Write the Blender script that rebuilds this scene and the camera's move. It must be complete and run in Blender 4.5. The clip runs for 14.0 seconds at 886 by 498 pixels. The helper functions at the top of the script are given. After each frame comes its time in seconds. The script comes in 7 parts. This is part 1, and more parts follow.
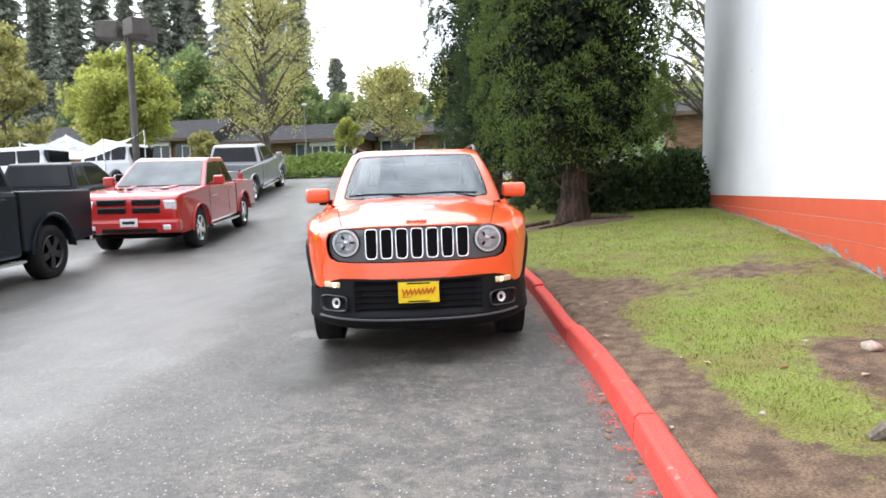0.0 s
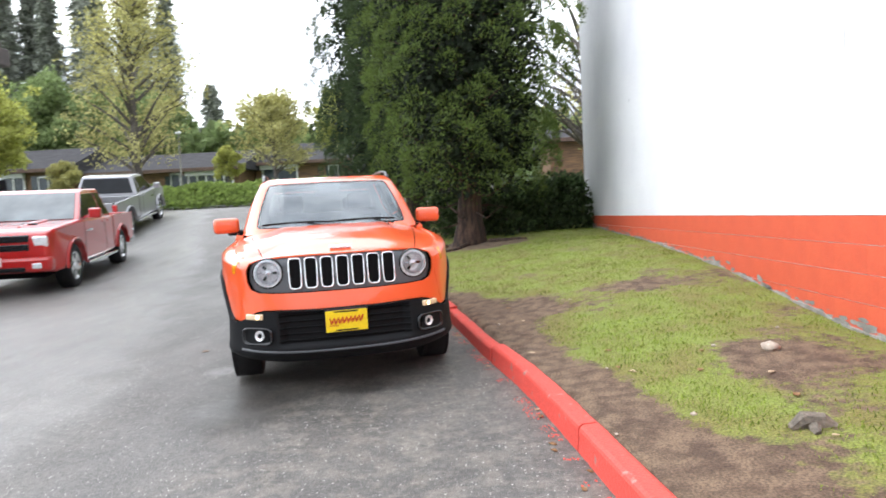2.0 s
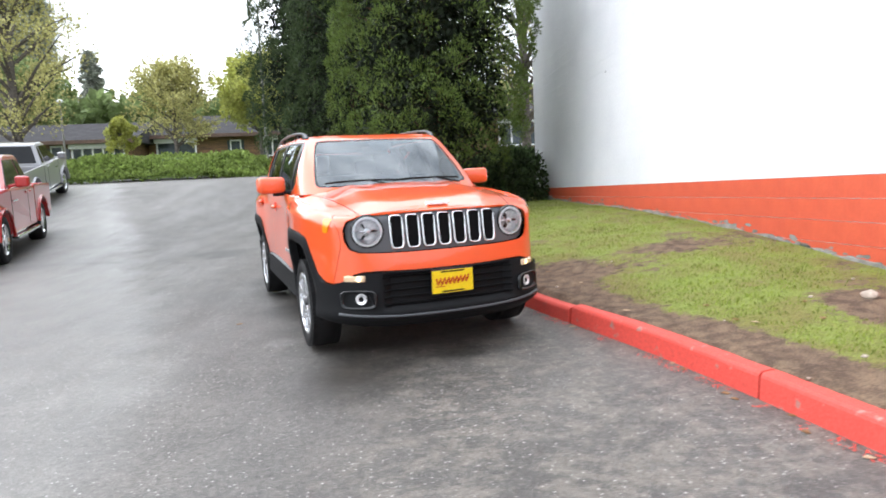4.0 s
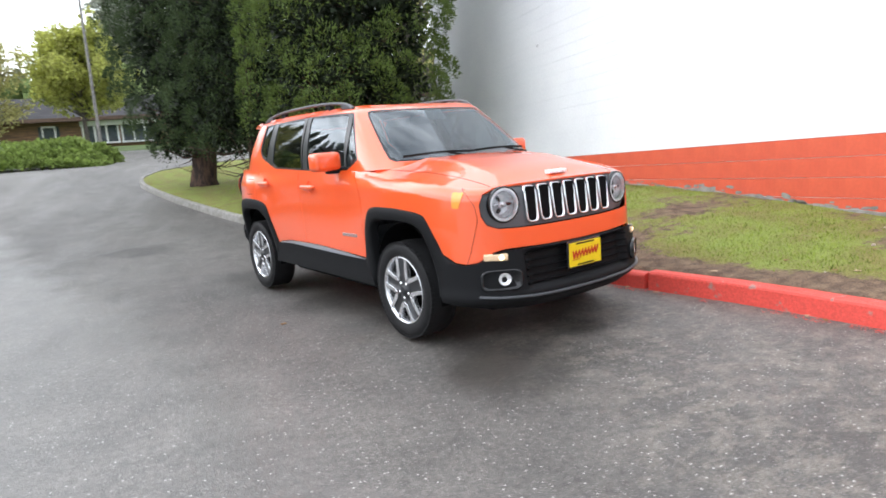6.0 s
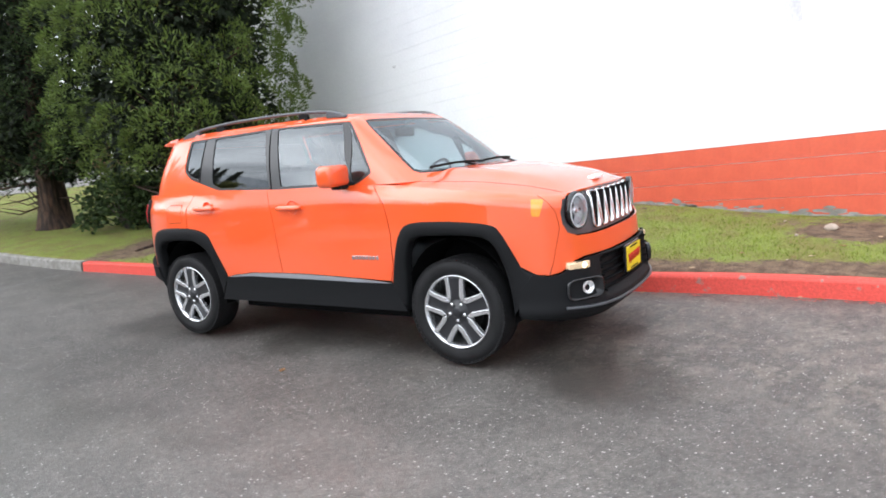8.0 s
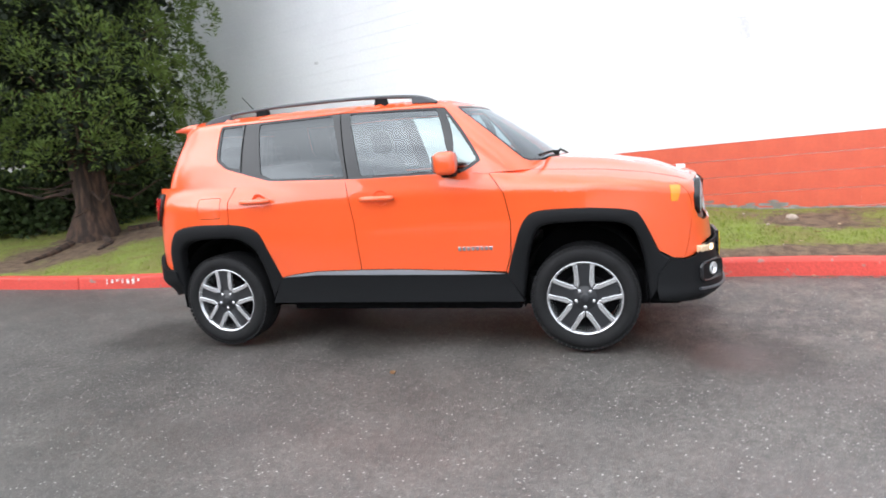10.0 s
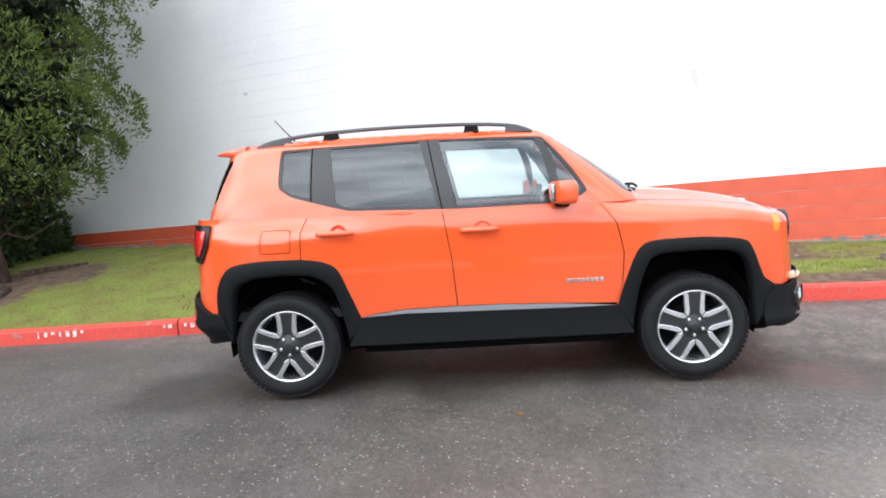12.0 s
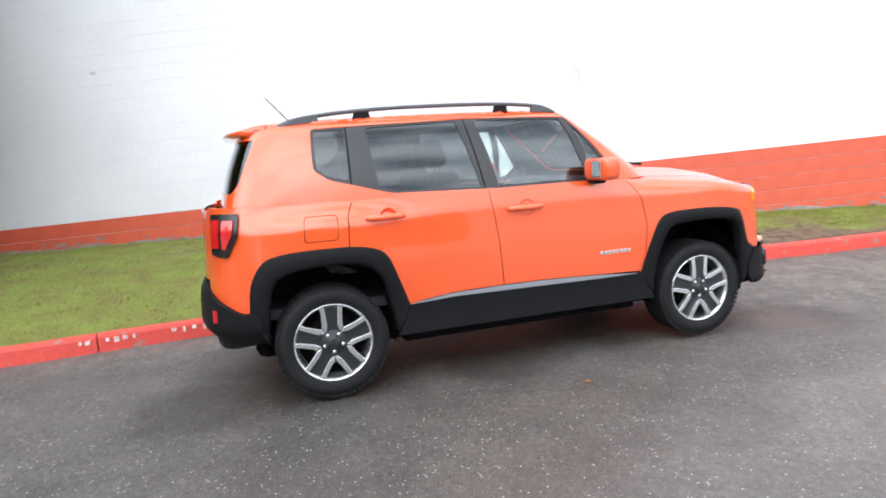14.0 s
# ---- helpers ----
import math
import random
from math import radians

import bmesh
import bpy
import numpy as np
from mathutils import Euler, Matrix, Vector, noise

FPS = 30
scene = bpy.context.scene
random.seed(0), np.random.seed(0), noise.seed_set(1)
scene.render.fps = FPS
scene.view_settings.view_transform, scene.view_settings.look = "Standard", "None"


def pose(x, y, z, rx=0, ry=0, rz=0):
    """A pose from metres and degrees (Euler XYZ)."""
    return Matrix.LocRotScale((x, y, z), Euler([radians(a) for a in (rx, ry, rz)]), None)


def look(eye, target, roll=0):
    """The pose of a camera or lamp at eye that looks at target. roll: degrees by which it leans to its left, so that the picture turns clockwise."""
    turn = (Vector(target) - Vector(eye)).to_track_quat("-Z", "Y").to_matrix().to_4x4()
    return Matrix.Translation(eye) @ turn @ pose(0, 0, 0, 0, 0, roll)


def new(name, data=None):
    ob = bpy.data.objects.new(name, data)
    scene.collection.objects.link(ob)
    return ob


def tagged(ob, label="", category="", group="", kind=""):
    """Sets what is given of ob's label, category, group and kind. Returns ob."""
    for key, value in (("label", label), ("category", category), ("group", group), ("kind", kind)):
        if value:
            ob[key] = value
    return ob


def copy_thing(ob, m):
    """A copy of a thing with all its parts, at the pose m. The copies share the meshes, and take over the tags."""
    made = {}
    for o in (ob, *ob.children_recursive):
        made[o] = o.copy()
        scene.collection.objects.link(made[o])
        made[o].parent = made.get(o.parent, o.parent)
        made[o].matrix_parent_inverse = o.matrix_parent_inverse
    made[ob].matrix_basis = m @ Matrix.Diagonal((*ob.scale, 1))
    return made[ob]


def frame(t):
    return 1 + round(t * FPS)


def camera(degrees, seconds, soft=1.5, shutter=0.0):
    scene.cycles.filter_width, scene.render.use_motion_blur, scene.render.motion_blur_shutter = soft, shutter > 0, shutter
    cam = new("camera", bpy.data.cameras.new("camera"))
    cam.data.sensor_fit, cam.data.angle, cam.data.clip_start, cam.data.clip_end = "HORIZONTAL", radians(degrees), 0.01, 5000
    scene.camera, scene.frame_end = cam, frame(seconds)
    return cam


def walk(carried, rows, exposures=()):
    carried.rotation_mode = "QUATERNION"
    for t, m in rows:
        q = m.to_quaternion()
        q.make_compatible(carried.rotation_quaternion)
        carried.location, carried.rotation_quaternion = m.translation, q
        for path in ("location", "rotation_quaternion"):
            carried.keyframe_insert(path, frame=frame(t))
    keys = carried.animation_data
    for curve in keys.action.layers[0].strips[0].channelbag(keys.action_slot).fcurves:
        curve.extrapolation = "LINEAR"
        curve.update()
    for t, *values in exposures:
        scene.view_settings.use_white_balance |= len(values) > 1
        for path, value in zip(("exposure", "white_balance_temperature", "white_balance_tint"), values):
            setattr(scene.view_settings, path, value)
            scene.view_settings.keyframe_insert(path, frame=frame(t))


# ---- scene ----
cam = camera(69.6, 14.0, soft=1.7, shutter=0.4)
# seconds, eye, a point looked at, roll in degrees
PATH = [
    (0, (0.997, -0.014, 1.204), (0.501, 1.914, 1.011), -1.2),
    (0.5, (0.991, -0.01, 1.2), (0.496, 1.916, 0.993), -0.6),
    (1, (0.993, -0.005, 1.205), (0.509, 1.926, 1.008), -0.7),
    (1.5, (0.943, -0.018, 1.202), (0.594, 1.945, 1.037), -0.1),
    (2, (0.707, -0.076, 1.2), (0.566, 1.915, 1.079), -2.6),
    (2.5, (0.438, -0.063, 1.18), (0.453, 1.935, 1.104), -1.8),
    (3, (0.109, 0.043, 1.169), (0.126, 2.041, 1.082), -2.9),
    (3.5, (-0.324, 0.055, 1.131), (-0.231, 2.047, 0.98), -2.6),
    (4, (-0.757, 0.154, 1.089), (-0.574, 2.136, 0.89), -2.4),
    (4.2, (-0.931, 0.237, 1.078), (-0.732, 2.215, 0.86), -2.8),
    (6.3, (-2.754, 1.046, 1.111), (-2.002, 2.876, 0.822), -4.4),
    (6.5, (-2.913, 1.15, 1.1), (-2.117, 2.962, 0.809), -4.3),
    (7, (-3.243, 1.47, 1.1), (-2.347, 3.238, 0.836), -3.1),
    (7.2, (-3.369, 1.592, 1.108), (-2.373, 3.309, 0.861), -3.5),
    (9.3, (-4.577, 3.024, 1.173), (-3.087, 4.326, 0.881), -5.5),
    (9.5, (-4.695, 3.182, 1.179), (-3.178, 4.457, 0.908), -4.7),
    (10, (-4.946, 3.533, 1.18), (-3.295, 4.625, 0.897), -5.4),
    (10.5, (-5.098, 3.926, 1.208), (-3.387, 4.915, 0.903), -7.0),
    (11, (-5.257, 4.314, 1.237), (-3.476, 5.181, 0.962), -5.4),
    (11.5, (-5.425, 4.706, 1.234), (-3.577, 5.42, 0.959), -6.5),
    (12, (-5.459, 5.094, 1.225), (-3.575, 5.739, 1.035), -4.6),
    (12.5, (-5.554, 5.449, 1.172), (-3.616, 5.902, 0.97), -3.6),
    (13, (-5.638, 5.858, 1.216), (-3.683, 6.189, 0.953), -4.4),
    (13.5, (-5.587, 6.297, 1.285), (-3.624, 6.522, 0.973), -4.9),
    (14, (-5.648, 6.654, 1.265), (-3.665, 6.651, 1.004), -5.5),
]
walk(cam, [(t, look(eye, target, roll)) for t, eye, target, roll in PATH],
     exposures=[(0.0, 0.68, 6280, 10), (4.2, 0.64, 6280, 10), (6.3, 0.5, 6280, 10), (14.0, 0.48, 6280, 10)])

# ---- light ----
world = bpy.data.worlds.new("sky")
scene.world = world
world.use_nodes = True
wn, wl = world.node_tree.nodes, world.node_tree.links
wn.clear()
SUN_AZ, SUN_EL = radians(162), radians(42)  # direction to the sun, anticlockwise from +x
sky = wn.new("ShaderNodeTexSky")
sky.sky_type = "NISHITA"
sky.sun_disc = False
sky.sun_elevation = SUN_EL
sky.sun_rotation = radians(90) - SUN_AZ
sky.air_density, sky.dust_density, sky.ozone_density = 1.0, 3.0, 1.0
sky_soft = wn.new("ShaderNodeHueSaturation")
sky_soft.inputs["Saturation"].default_value = 0.25
coord = wn.new("ShaderNodeTexCoord")
flat = wn.new("ShaderNodeMapping")
flat.inputs["Scale"].default_value = (1.0, 1.0, 2.4)
cloud = wn.new("ShaderNodeTexNoise")
cloud.inputs["Scale"].default_value, cloud.inputs["Detail"].default_value = 2.6, 4
ramp = wn.new("ShaderNodeValToRGB")
ramp.color_ramp.elements[0].position, ramp.color_ramp.elements[0].color = 0.38, (6.5, 7.1, 8.0, 1)
ramp.color_ramp.elements[1].position, ramp.color_ramp.elements[1].color = 0.6, (21.6, 22.1, 23.0, 1)
mixed = wn.new("ShaderNodeMixRGB")
mixed.inputs["Fac"].default_value = 0.8
bg = wn.new("ShaderNodeBackground")
bg.inputs["Strength"].default_value = 0.085
wout = wn.new("ShaderNodeOutputWorld")
wl.new(sky.outputs[0], sky_soft.inputs["Color"])
wl.new(coord.outputs["Generated"], flat.inputs["Vector"])
wl.new(flat.outputs[0], cloud.inputs["Vector"])
wl.new(cloud.outputs["Fac"], ramp.inputs["Fac"])
wl.new(sky_soft.outputs[0], mixed.inputs["Color1"])
wl.new(ramp.outputs["Color"], mixed.inputs["Color2"])
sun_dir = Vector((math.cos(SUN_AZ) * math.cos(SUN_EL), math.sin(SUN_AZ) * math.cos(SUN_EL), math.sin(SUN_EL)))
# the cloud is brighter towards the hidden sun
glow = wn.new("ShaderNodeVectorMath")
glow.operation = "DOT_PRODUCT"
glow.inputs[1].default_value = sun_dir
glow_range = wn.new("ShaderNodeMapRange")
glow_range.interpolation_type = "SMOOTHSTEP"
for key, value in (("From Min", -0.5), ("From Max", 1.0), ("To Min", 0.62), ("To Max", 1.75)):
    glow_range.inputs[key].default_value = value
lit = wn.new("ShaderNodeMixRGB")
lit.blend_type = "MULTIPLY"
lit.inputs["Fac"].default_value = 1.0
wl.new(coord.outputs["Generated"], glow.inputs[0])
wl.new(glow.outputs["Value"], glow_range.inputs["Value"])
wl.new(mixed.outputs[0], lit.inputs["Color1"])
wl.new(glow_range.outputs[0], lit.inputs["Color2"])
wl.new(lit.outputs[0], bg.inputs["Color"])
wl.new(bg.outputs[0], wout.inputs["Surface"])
sun_data = bpy.data.lights.new("sun", "SUN")
sun_data.energy, sun_data.angle, sun_data.color = 0.7, radians(60), (1.0, 0.97, 0.94)
sun = new("sun", sun_data)
sun.matrix_world = look(sun_dir * 60, (0, 0, 0))
scene.view_settings.exposure = 0.5

# ---- materials ----


def material(name, base=(0.5, 0.5, 0.5), rough=0.6, metal=0.0, dark=None, scale=6.0, detail=6.0, lo=0.4, hi=0.62,
             bump=0.0, bump_scale=60.0, fine=None, fine_amount=0.12, coat=0.0, spec=0.5, rough_var=0.0, obj_var=0.0, stretch=(1, 1, 1), island_var=0.0, generated=False):
    """A surface with colour varied at two scales, and fine relief."""
    m = bpy.data.materials.new(name)
    m.use_nodes = True
    nt = m.node_tree
    n, l = nt.nodes, nt.links
    b = n["Principled BSDF"]
    b.inputs["Base Color"].default_value = (*base, 1)
    b.inputs["Roughness"].default_value = rough
    b.inputs["Metallic"].default_value = metal
    b.inputs["Coat Weight"].default_value = coat
    b.inputs["Coat Roughness"].default_value = 0.03
    b.inputs["Coat IOR"].default_value = 1.6
    b.inputs["Specular IOR Level"].default_value = spec
    tc = n.new("ShaderNodeTexCoord")
    mp = n.new("ShaderNodeMapping")
    mp.inputs["Scale"].default_value = stretch
    l.new(tc.outputs["Object"], mp.inputs["Vector"])
    vec = mp.outputs[0]
    col = None
    if dark is not None:
        t = n.new("ShaderNodeTexNoise")
        t.inputs["Scale"].default_value, t.inputs["Detail"].default_value = scale, detail
        l.new(vec, t.inputs["Vector"])
        r = n.new("ShaderNodeValToRGB")
        r.color_ramp.elements[0].position, r.color_ramp.elements[0].color = lo, (*dark, 1)
        r.color_ramp.elements[1].position, r.color_ramp.elements[1].color = hi, (*base, 1)
        l.new(t.outputs["Fac"], r.inputs["Fac"])
        col = r.outputs["Color"]
        if rough_var:
            mr = n.new("ShaderNodeMapRange")
            mr.inputs["From Min"].default_value, mr.inputs["From Max"].default_value = lo, hi
            mr.inputs["To Min"].default_value, mr.inputs["To Max"].default_value = rough - rough_var, rough
            l.new(t.outputs["Fac"], mr.inputs["Value"])
            l.new(mr.outputs[0], b.inputs["Roughness"])
    if fine:
        t2 = n.new("ShaderNodeTexNoise")
        t2.inputs["Scale"].default_value, t2.inputs["Detail"].default_value = fine, 4
        l.new(vec, t2.inputs["Vector"])
        mr2 = n.new("ShaderNodeMapRange")
        mr2.inputs["From Min"].default_value, mr2.inputs["From Max"].default_value = 0.3, 0.7
        mr2.inputs["To Min"].default_value, mr2.inputs["To Max"].default_value = 1 - fine_amount, 1 + fine_amount
        l.new(t2.outputs["Fac"], mr2.inputs["Value"])
        mx = n.new("ShaderNodeMixRGB")
        mx.blend_type = "MULTIPLY"
        mx.inputs["Fac"].default_value = 1
        mx.inputs["Color1"].default_value = (*base, 1)
        if col:
            l.new(col, mx.inputs["Color1"])
        l.new(mr2.outputs[0], mx.inputs["Color2"])
        col = mx.outputs[0]
    for amount, node, out in ((obj_var, "ShaderNodeObjectInfo", "Random"), (island_var, "ShaderNodeNewGeometry", "Random Per Island")):
        if amount:
            oi = n.new(node)
            mr3 = n.new("ShaderNodeMapRange")
            mr3.inputs["To Min"].default_value, mr3.inputs["To Max"].default_value = 1 - amount, 1 + amount
            l.new(oi.outputs[out], mr3.inputs["Value"])
            mx3 = n.new("ShaderNodeMixRGB")
            mx3.blend_type = "MULTIPLY"
            mx3.inputs["Fac"].default_value = 1
            mx3.inputs["Color1"].default_value = (*base, 1)
            if col:
                l.new(col, mx3.inputs["Color1"])
            l.new(mr3.outputs[0], mx3.inputs["Color2"])
            col = mx3.outputs[0]
    if col:
        l.new(col, b.inputs["Base Color"])
    if bump:
        t4 = n.new("ShaderNodeTexNoise")
        t4.inputs["Scale"].default_value, t4.inputs["Detail"].default_value = bump_scale, 5
        l.new(vec, t4.inputs["Vector"])
        bp = n.new("ShaderNodeBump")
        bp.inputs["Strength"].default_value = bump
        bp.inputs["Distance"].default_value = 0.02
        l.new(t4.outputs["Fac"], bp.inputs["Height"])
        l.new(bp.outputs[0], b.inputs["Normal"])
    return m


def glass_material(name, tint, rough=0.0, alpha=0.25, ior=1.55):
    """Thin window glass: part clear, part tinted gloss."""
    m = bpy.data.materials.new(name)
    m.use_nodes = True
    n, l = m.node_tree.nodes, m.node_tree.links
    n.clear()
    out = n.new("ShaderNodeOutputMaterial")
    clear = n.new("ShaderNodeBsdfTransparent")
    clear.inputs["Color"].default_value = (*tint, 1)
    gloss = n.new("ShaderNodeBsdfGlossy")
    gloss.inputs["Roughness"].default_value = rough
    gloss.inputs["Color"].default_value = (0.9, 0.96, 1.0, 1)
    fr = n.new("ShaderNodeFresnel")
    fr.inputs["IOR"].default_value = ior
    mr = n.new("ShaderNodeMapRange")
    mr.inputs["To Min"].default_value, mr.inputs["To Max"].default_value = alpha, 1.0
    mx = n.new("ShaderNodeMixShader")
    l.new(fr.outputs[0], mr.inputs["Value"])
    l.new(mr.outputs[0], mx.inputs["Fac"])
    l.new(clear.outputs[0], mx.inputs[1])
    l.new(gloss.outputs[0], mx.inputs[2])
    l.new(mx.outputs[0], out.inputs["Surface"])
    return m


def glow_material(name, color, strength):
    m = bpy.data.materials.new(name)
    m.use_nodes = True
    b = m.node_tree.nodes["Principled BSDF"]
    b.inputs["Base Color"].default_value = (*color, 1)
    b.inputs["Emission Color"].default_value = (*color, 1)
    b.inputs["Emission Strength"].default_value = strength
    return m


# ---- mesh helpers ----


def obj_from(name, bm, mat, parent=None, label="", smooth=False):
    me = bpy.data.meshes.new(name)
    bm.to_mesh(me)
    bm.free()
    if isinstance(mat, (list, tuple)):
        for k in mat:
            me.materials.append(k)
    else:
        me.materials.append(mat)
    if smooth:
        for p in me.polygons:
            p.use_smooth = True
    ob = new(name, me)
    if parent is not None:
        ob.parent = parent
    if label:
        ob["label"] = label
    return ob


def part(name, bm, mat, parent, label="", smooth=False):
    return obj_from(name, bm, mat, parent, label, smooth)


def empty(name, m, label, category, group=""):
    e = new(name)
    e.empty_display_size = 0.2
    e.matrix_world = m
    return tagged(e, label, category, group)


def box(bm, x0, x1, y0, y1, z0, z1, bevel=0.0, segments=2, m=None):
    r = bmesh.ops.create_cube(bm, size=1)
    vs = r["verts"]
    bmesh.ops.scale(bm, vec=(x1 - x0, y1 - y0, z1 - z0), verts=vs)
    bmesh.ops.translate(bm, vec=((x0 + x1) / 2, (y0 + y1) / 2, (z0 + z1) / 2), verts=vs)
    if bevel:
        es = list({e for v in vs for e in v.link_edges})
        r = bmesh.ops.bevel(bm, geom=es, offset=bevel, segments=segments, affect="EDGES", profile=0.5)
        vs = list({v for f in r["faces"] for v in f.verts} | {v for v in vs if v.is_valid})
    if m is not None:
        bmesh.ops.transform(bm, matrix=m, verts=[v for v in vs if v.is_valid])
    return vs


def tube(bm, pts, radii, sides=8, cap=True, flat=1.0):
    """A swept tube through pts."""
    rings = []
    for i, p in enumerate(pts):
        p = Vector(p)
        a = Vector(pts[max(i - 1, 0)])
        b = Vector(pts[min(i + 1, len(pts) - 1)])
        d = (b - a).normalized()
        ref = Vector((0, 0, 1)) if abs(d.z) < 0.9 else Vector((1, 0, 0))
        x = d.cross(ref).normalized()
        y = x.cross(d).normalized()
        r = radii[i] if isinstance(radii, (list, tuple)) else radii
        rings.append([bm.verts.new(p + (x * math.cos(2 * math.pi * k / sides) + y * math.sin(2 * math.pi * k / sides) * flat) * r) for k in range(sides)])
    for a, b in zip(rings, rings[1:]):
        for k in range(sides):
            bm.faces.new((a[k], a[(k + 1) % sides], b[(k + 1) % sides], b[k]))
    if cap:
        bm.faces.new(list(reversed(rings[0])))
        bm.faces.new(rings[-1])
    return rings


def lathe(bm, profile, steps=48, axis="y", center=(0, 0, 0)):
    """Turn (offset along the axis, radius) pairs round an axis."""
    rings = []
    c = Vector(center)
    for a, r in profile:
        ring = []
        for k in range(steps):
            t = 2 * math.pi * k / steps
            if axis == "y":
                q = Vector((r * math.cos(t), a, r * math.sin(t)))
            elif axis == "x":
                q = Vector((a, r * math.cos(t), r * math.sin(t)))
            else:
                q = Vector((r * math.cos(t), r * math.sin(t), a))
            ring.append(bm.verts.new(c + q))
        rings.append(ring)
    for a, b in zip(rings, rings[1:]):
        for k in range(steps):
            bm.faces.new((a[k], a[(k + 1) % steps], b[(k + 1) % steps], b[k]))
    return rings


def prism(bm, outline, y0, y1, axis="y", bevel=0.0):
    """Extrude an outline of (a, b) pairs. axis y: a, b are x, z; axis x: y, z; axis z: x, y."""
    def put(a, b, c):
        return {"y": (a, c, b), "x": (c, a, b), "z": (a, b, c)}[axis]
    v0 = [bm.verts.new(put(a, b, y0)) for a, b in outline]
    v1 = [bm.verts.new(put(a, b, y1)) for a, b in outline]
    n = len(outline)
    fs = [bm.faces.new(v0), bm.faces.new(list(reversed(v1)))]
    for i in range(n):
        fs.append(bm.faces.new((v0[(i + 1) % n], v0[i], v1[i], v1[(i + 1) % n])))
    bmesh.ops.recalc_face_normals(bm, faces=fs)
    if bevel:
        es = list({e for f in fs for e in f.edges})
        bmesh.ops.bevel(bm, geom=es, offset=bevel, segments=2, affect="EDGES", profile=0.5)


def lerp_table(table, x):
    """Piecewise linear value from (x, value) pairs."""
    if x <= table[0][0]:
        return table[0][1]
    for (a, u), (b, v) in zip(table, table[1:]):
        if x <= b:
            return u + (v - u) * (x - a) / (b - a)
    return table[-1][1]


def smooth(t):
    t = max(0.0, min(1.0, t))
    return t * t * (3 - 2 * t)

# ---- ground, road, lawn, kerb, wall ----
# Centre line of the kerb's road edge, from the near end to the street corner.
KERB = [(1.75, -9.0), (1.74, -4.0), (1.66, -1.0), (1.56, 1.0), (1.275, 2.4), (1.058, 3.5), (0.858, 4.4), (0.625, 5.3), (0.19, 7.1), (-0.33, 8.8), (-0.84, 10.1), (-1.3, 11.4), (-1.74, 12.9), (-2.25, 14.6), (-3.05, 17.3), (-3.8, 19.8), (-4.3, 21.6), (-4.3, 22.9), (-3.5, 24.2), (-1.0, 25.2), (4.0, 26.0), (14.0, 27.2), (40.0, 29.6)]
HILL = [(12.0, 0.0), (13.0, 0.05), (14.6, 0.2), (16.0, 0.35), (19.2, 0.76), (21.0, 1.05), (22.7, 1.31), (25.0, 1.52), (28.0, 1.6), (33.0, 1.85), (45.0, 2.75), (56.0, 3.8), (62.0, 4.2), (100.0, 7.4), (400.0, 30.0)]


def catmull(pts, per=8):
    out = []
    for i in range(len(pts) - 1):
        p0, p1, p2, p3 = (Vector(pts[max(i - 1, 0)]), Vector(pts[i]), Vector(pts[i + 1]), Vector(pts[min(i + 2, len(pts) - 1)]))
        for k in range(per):
            t = k / per
            out.append(0.5 * ((2 * p1) + (p2 - p0) * t + (2 * p0 - 5 * p1 + 4 * p2 - p3) * t * t + (3 * p1 - p0 - 3 * p2 + p3) * t ** 3))
    out.append(Vector(pts[-1]))
    return out


def road_z(x, y):
    """Height of the asphalt: a gentle cross fall, and a hill beyond the seam."""
    plane = -0.105 + 0.0048 * (max(min(x, 30.0), -30.0) + 1.452) + 0.0264 * (max(min(y, 12.0), -40.0) - 4.838)
    plane += 0.015 * math.exp(-((x + 0.9) / 2.2) ** 2 - ((y - 6.0) / 2.8) ** 2)
    plane += 0.055 * smooth((x + 1.2) / 2.2) * smooth((7.0 - y) / 3.5)
    plane += 0.06 * smooth((-4.5 - x) / 2.0) * smooth((y - 7.5) / 3.0)
    hill = sum(lerp_table(HILL, y + d) if y + d > 12 else 0.0 for d in (-1.0, 0.0, 1.0)) / 3
    return plane + hill * (1.0 - 0.3 * smooth((x + 8.0) / 5.0) * smooth((27.0 - y) / 6.0) * smooth((13.0 - x) / 6.0))


KERB_LINE = catmull(KERB, 10)
WALL_X, WALL_END, BAND_Z = 3.203, 16.3, 1.035
WALL_FALL = 0.0115  # the courses drop slightly along the wall
WALL_BASE = [(-30, -0.6), (-8, -0.15), (0.3, 0.12), (2.0, 0.19), (4.5, 0.255), (5.5, 0.335), (7.0, 0.465), (9.3, 0.557), (11.0, 0.6), (12.9, 0.61), (14.5, 0.68), (20, 0.95), (40, 1.6)]


def kerb_x(y):
    for a, b in zip(KERB_LINE, KERB_LINE[1:]):
        if a.y <= y <= b.y and b.y < 22.0:
            return a.x + (b.x - a.x) * (y - a.y) / max(b.y - a.y, 1e-6)
    return KERB_LINE[0].x


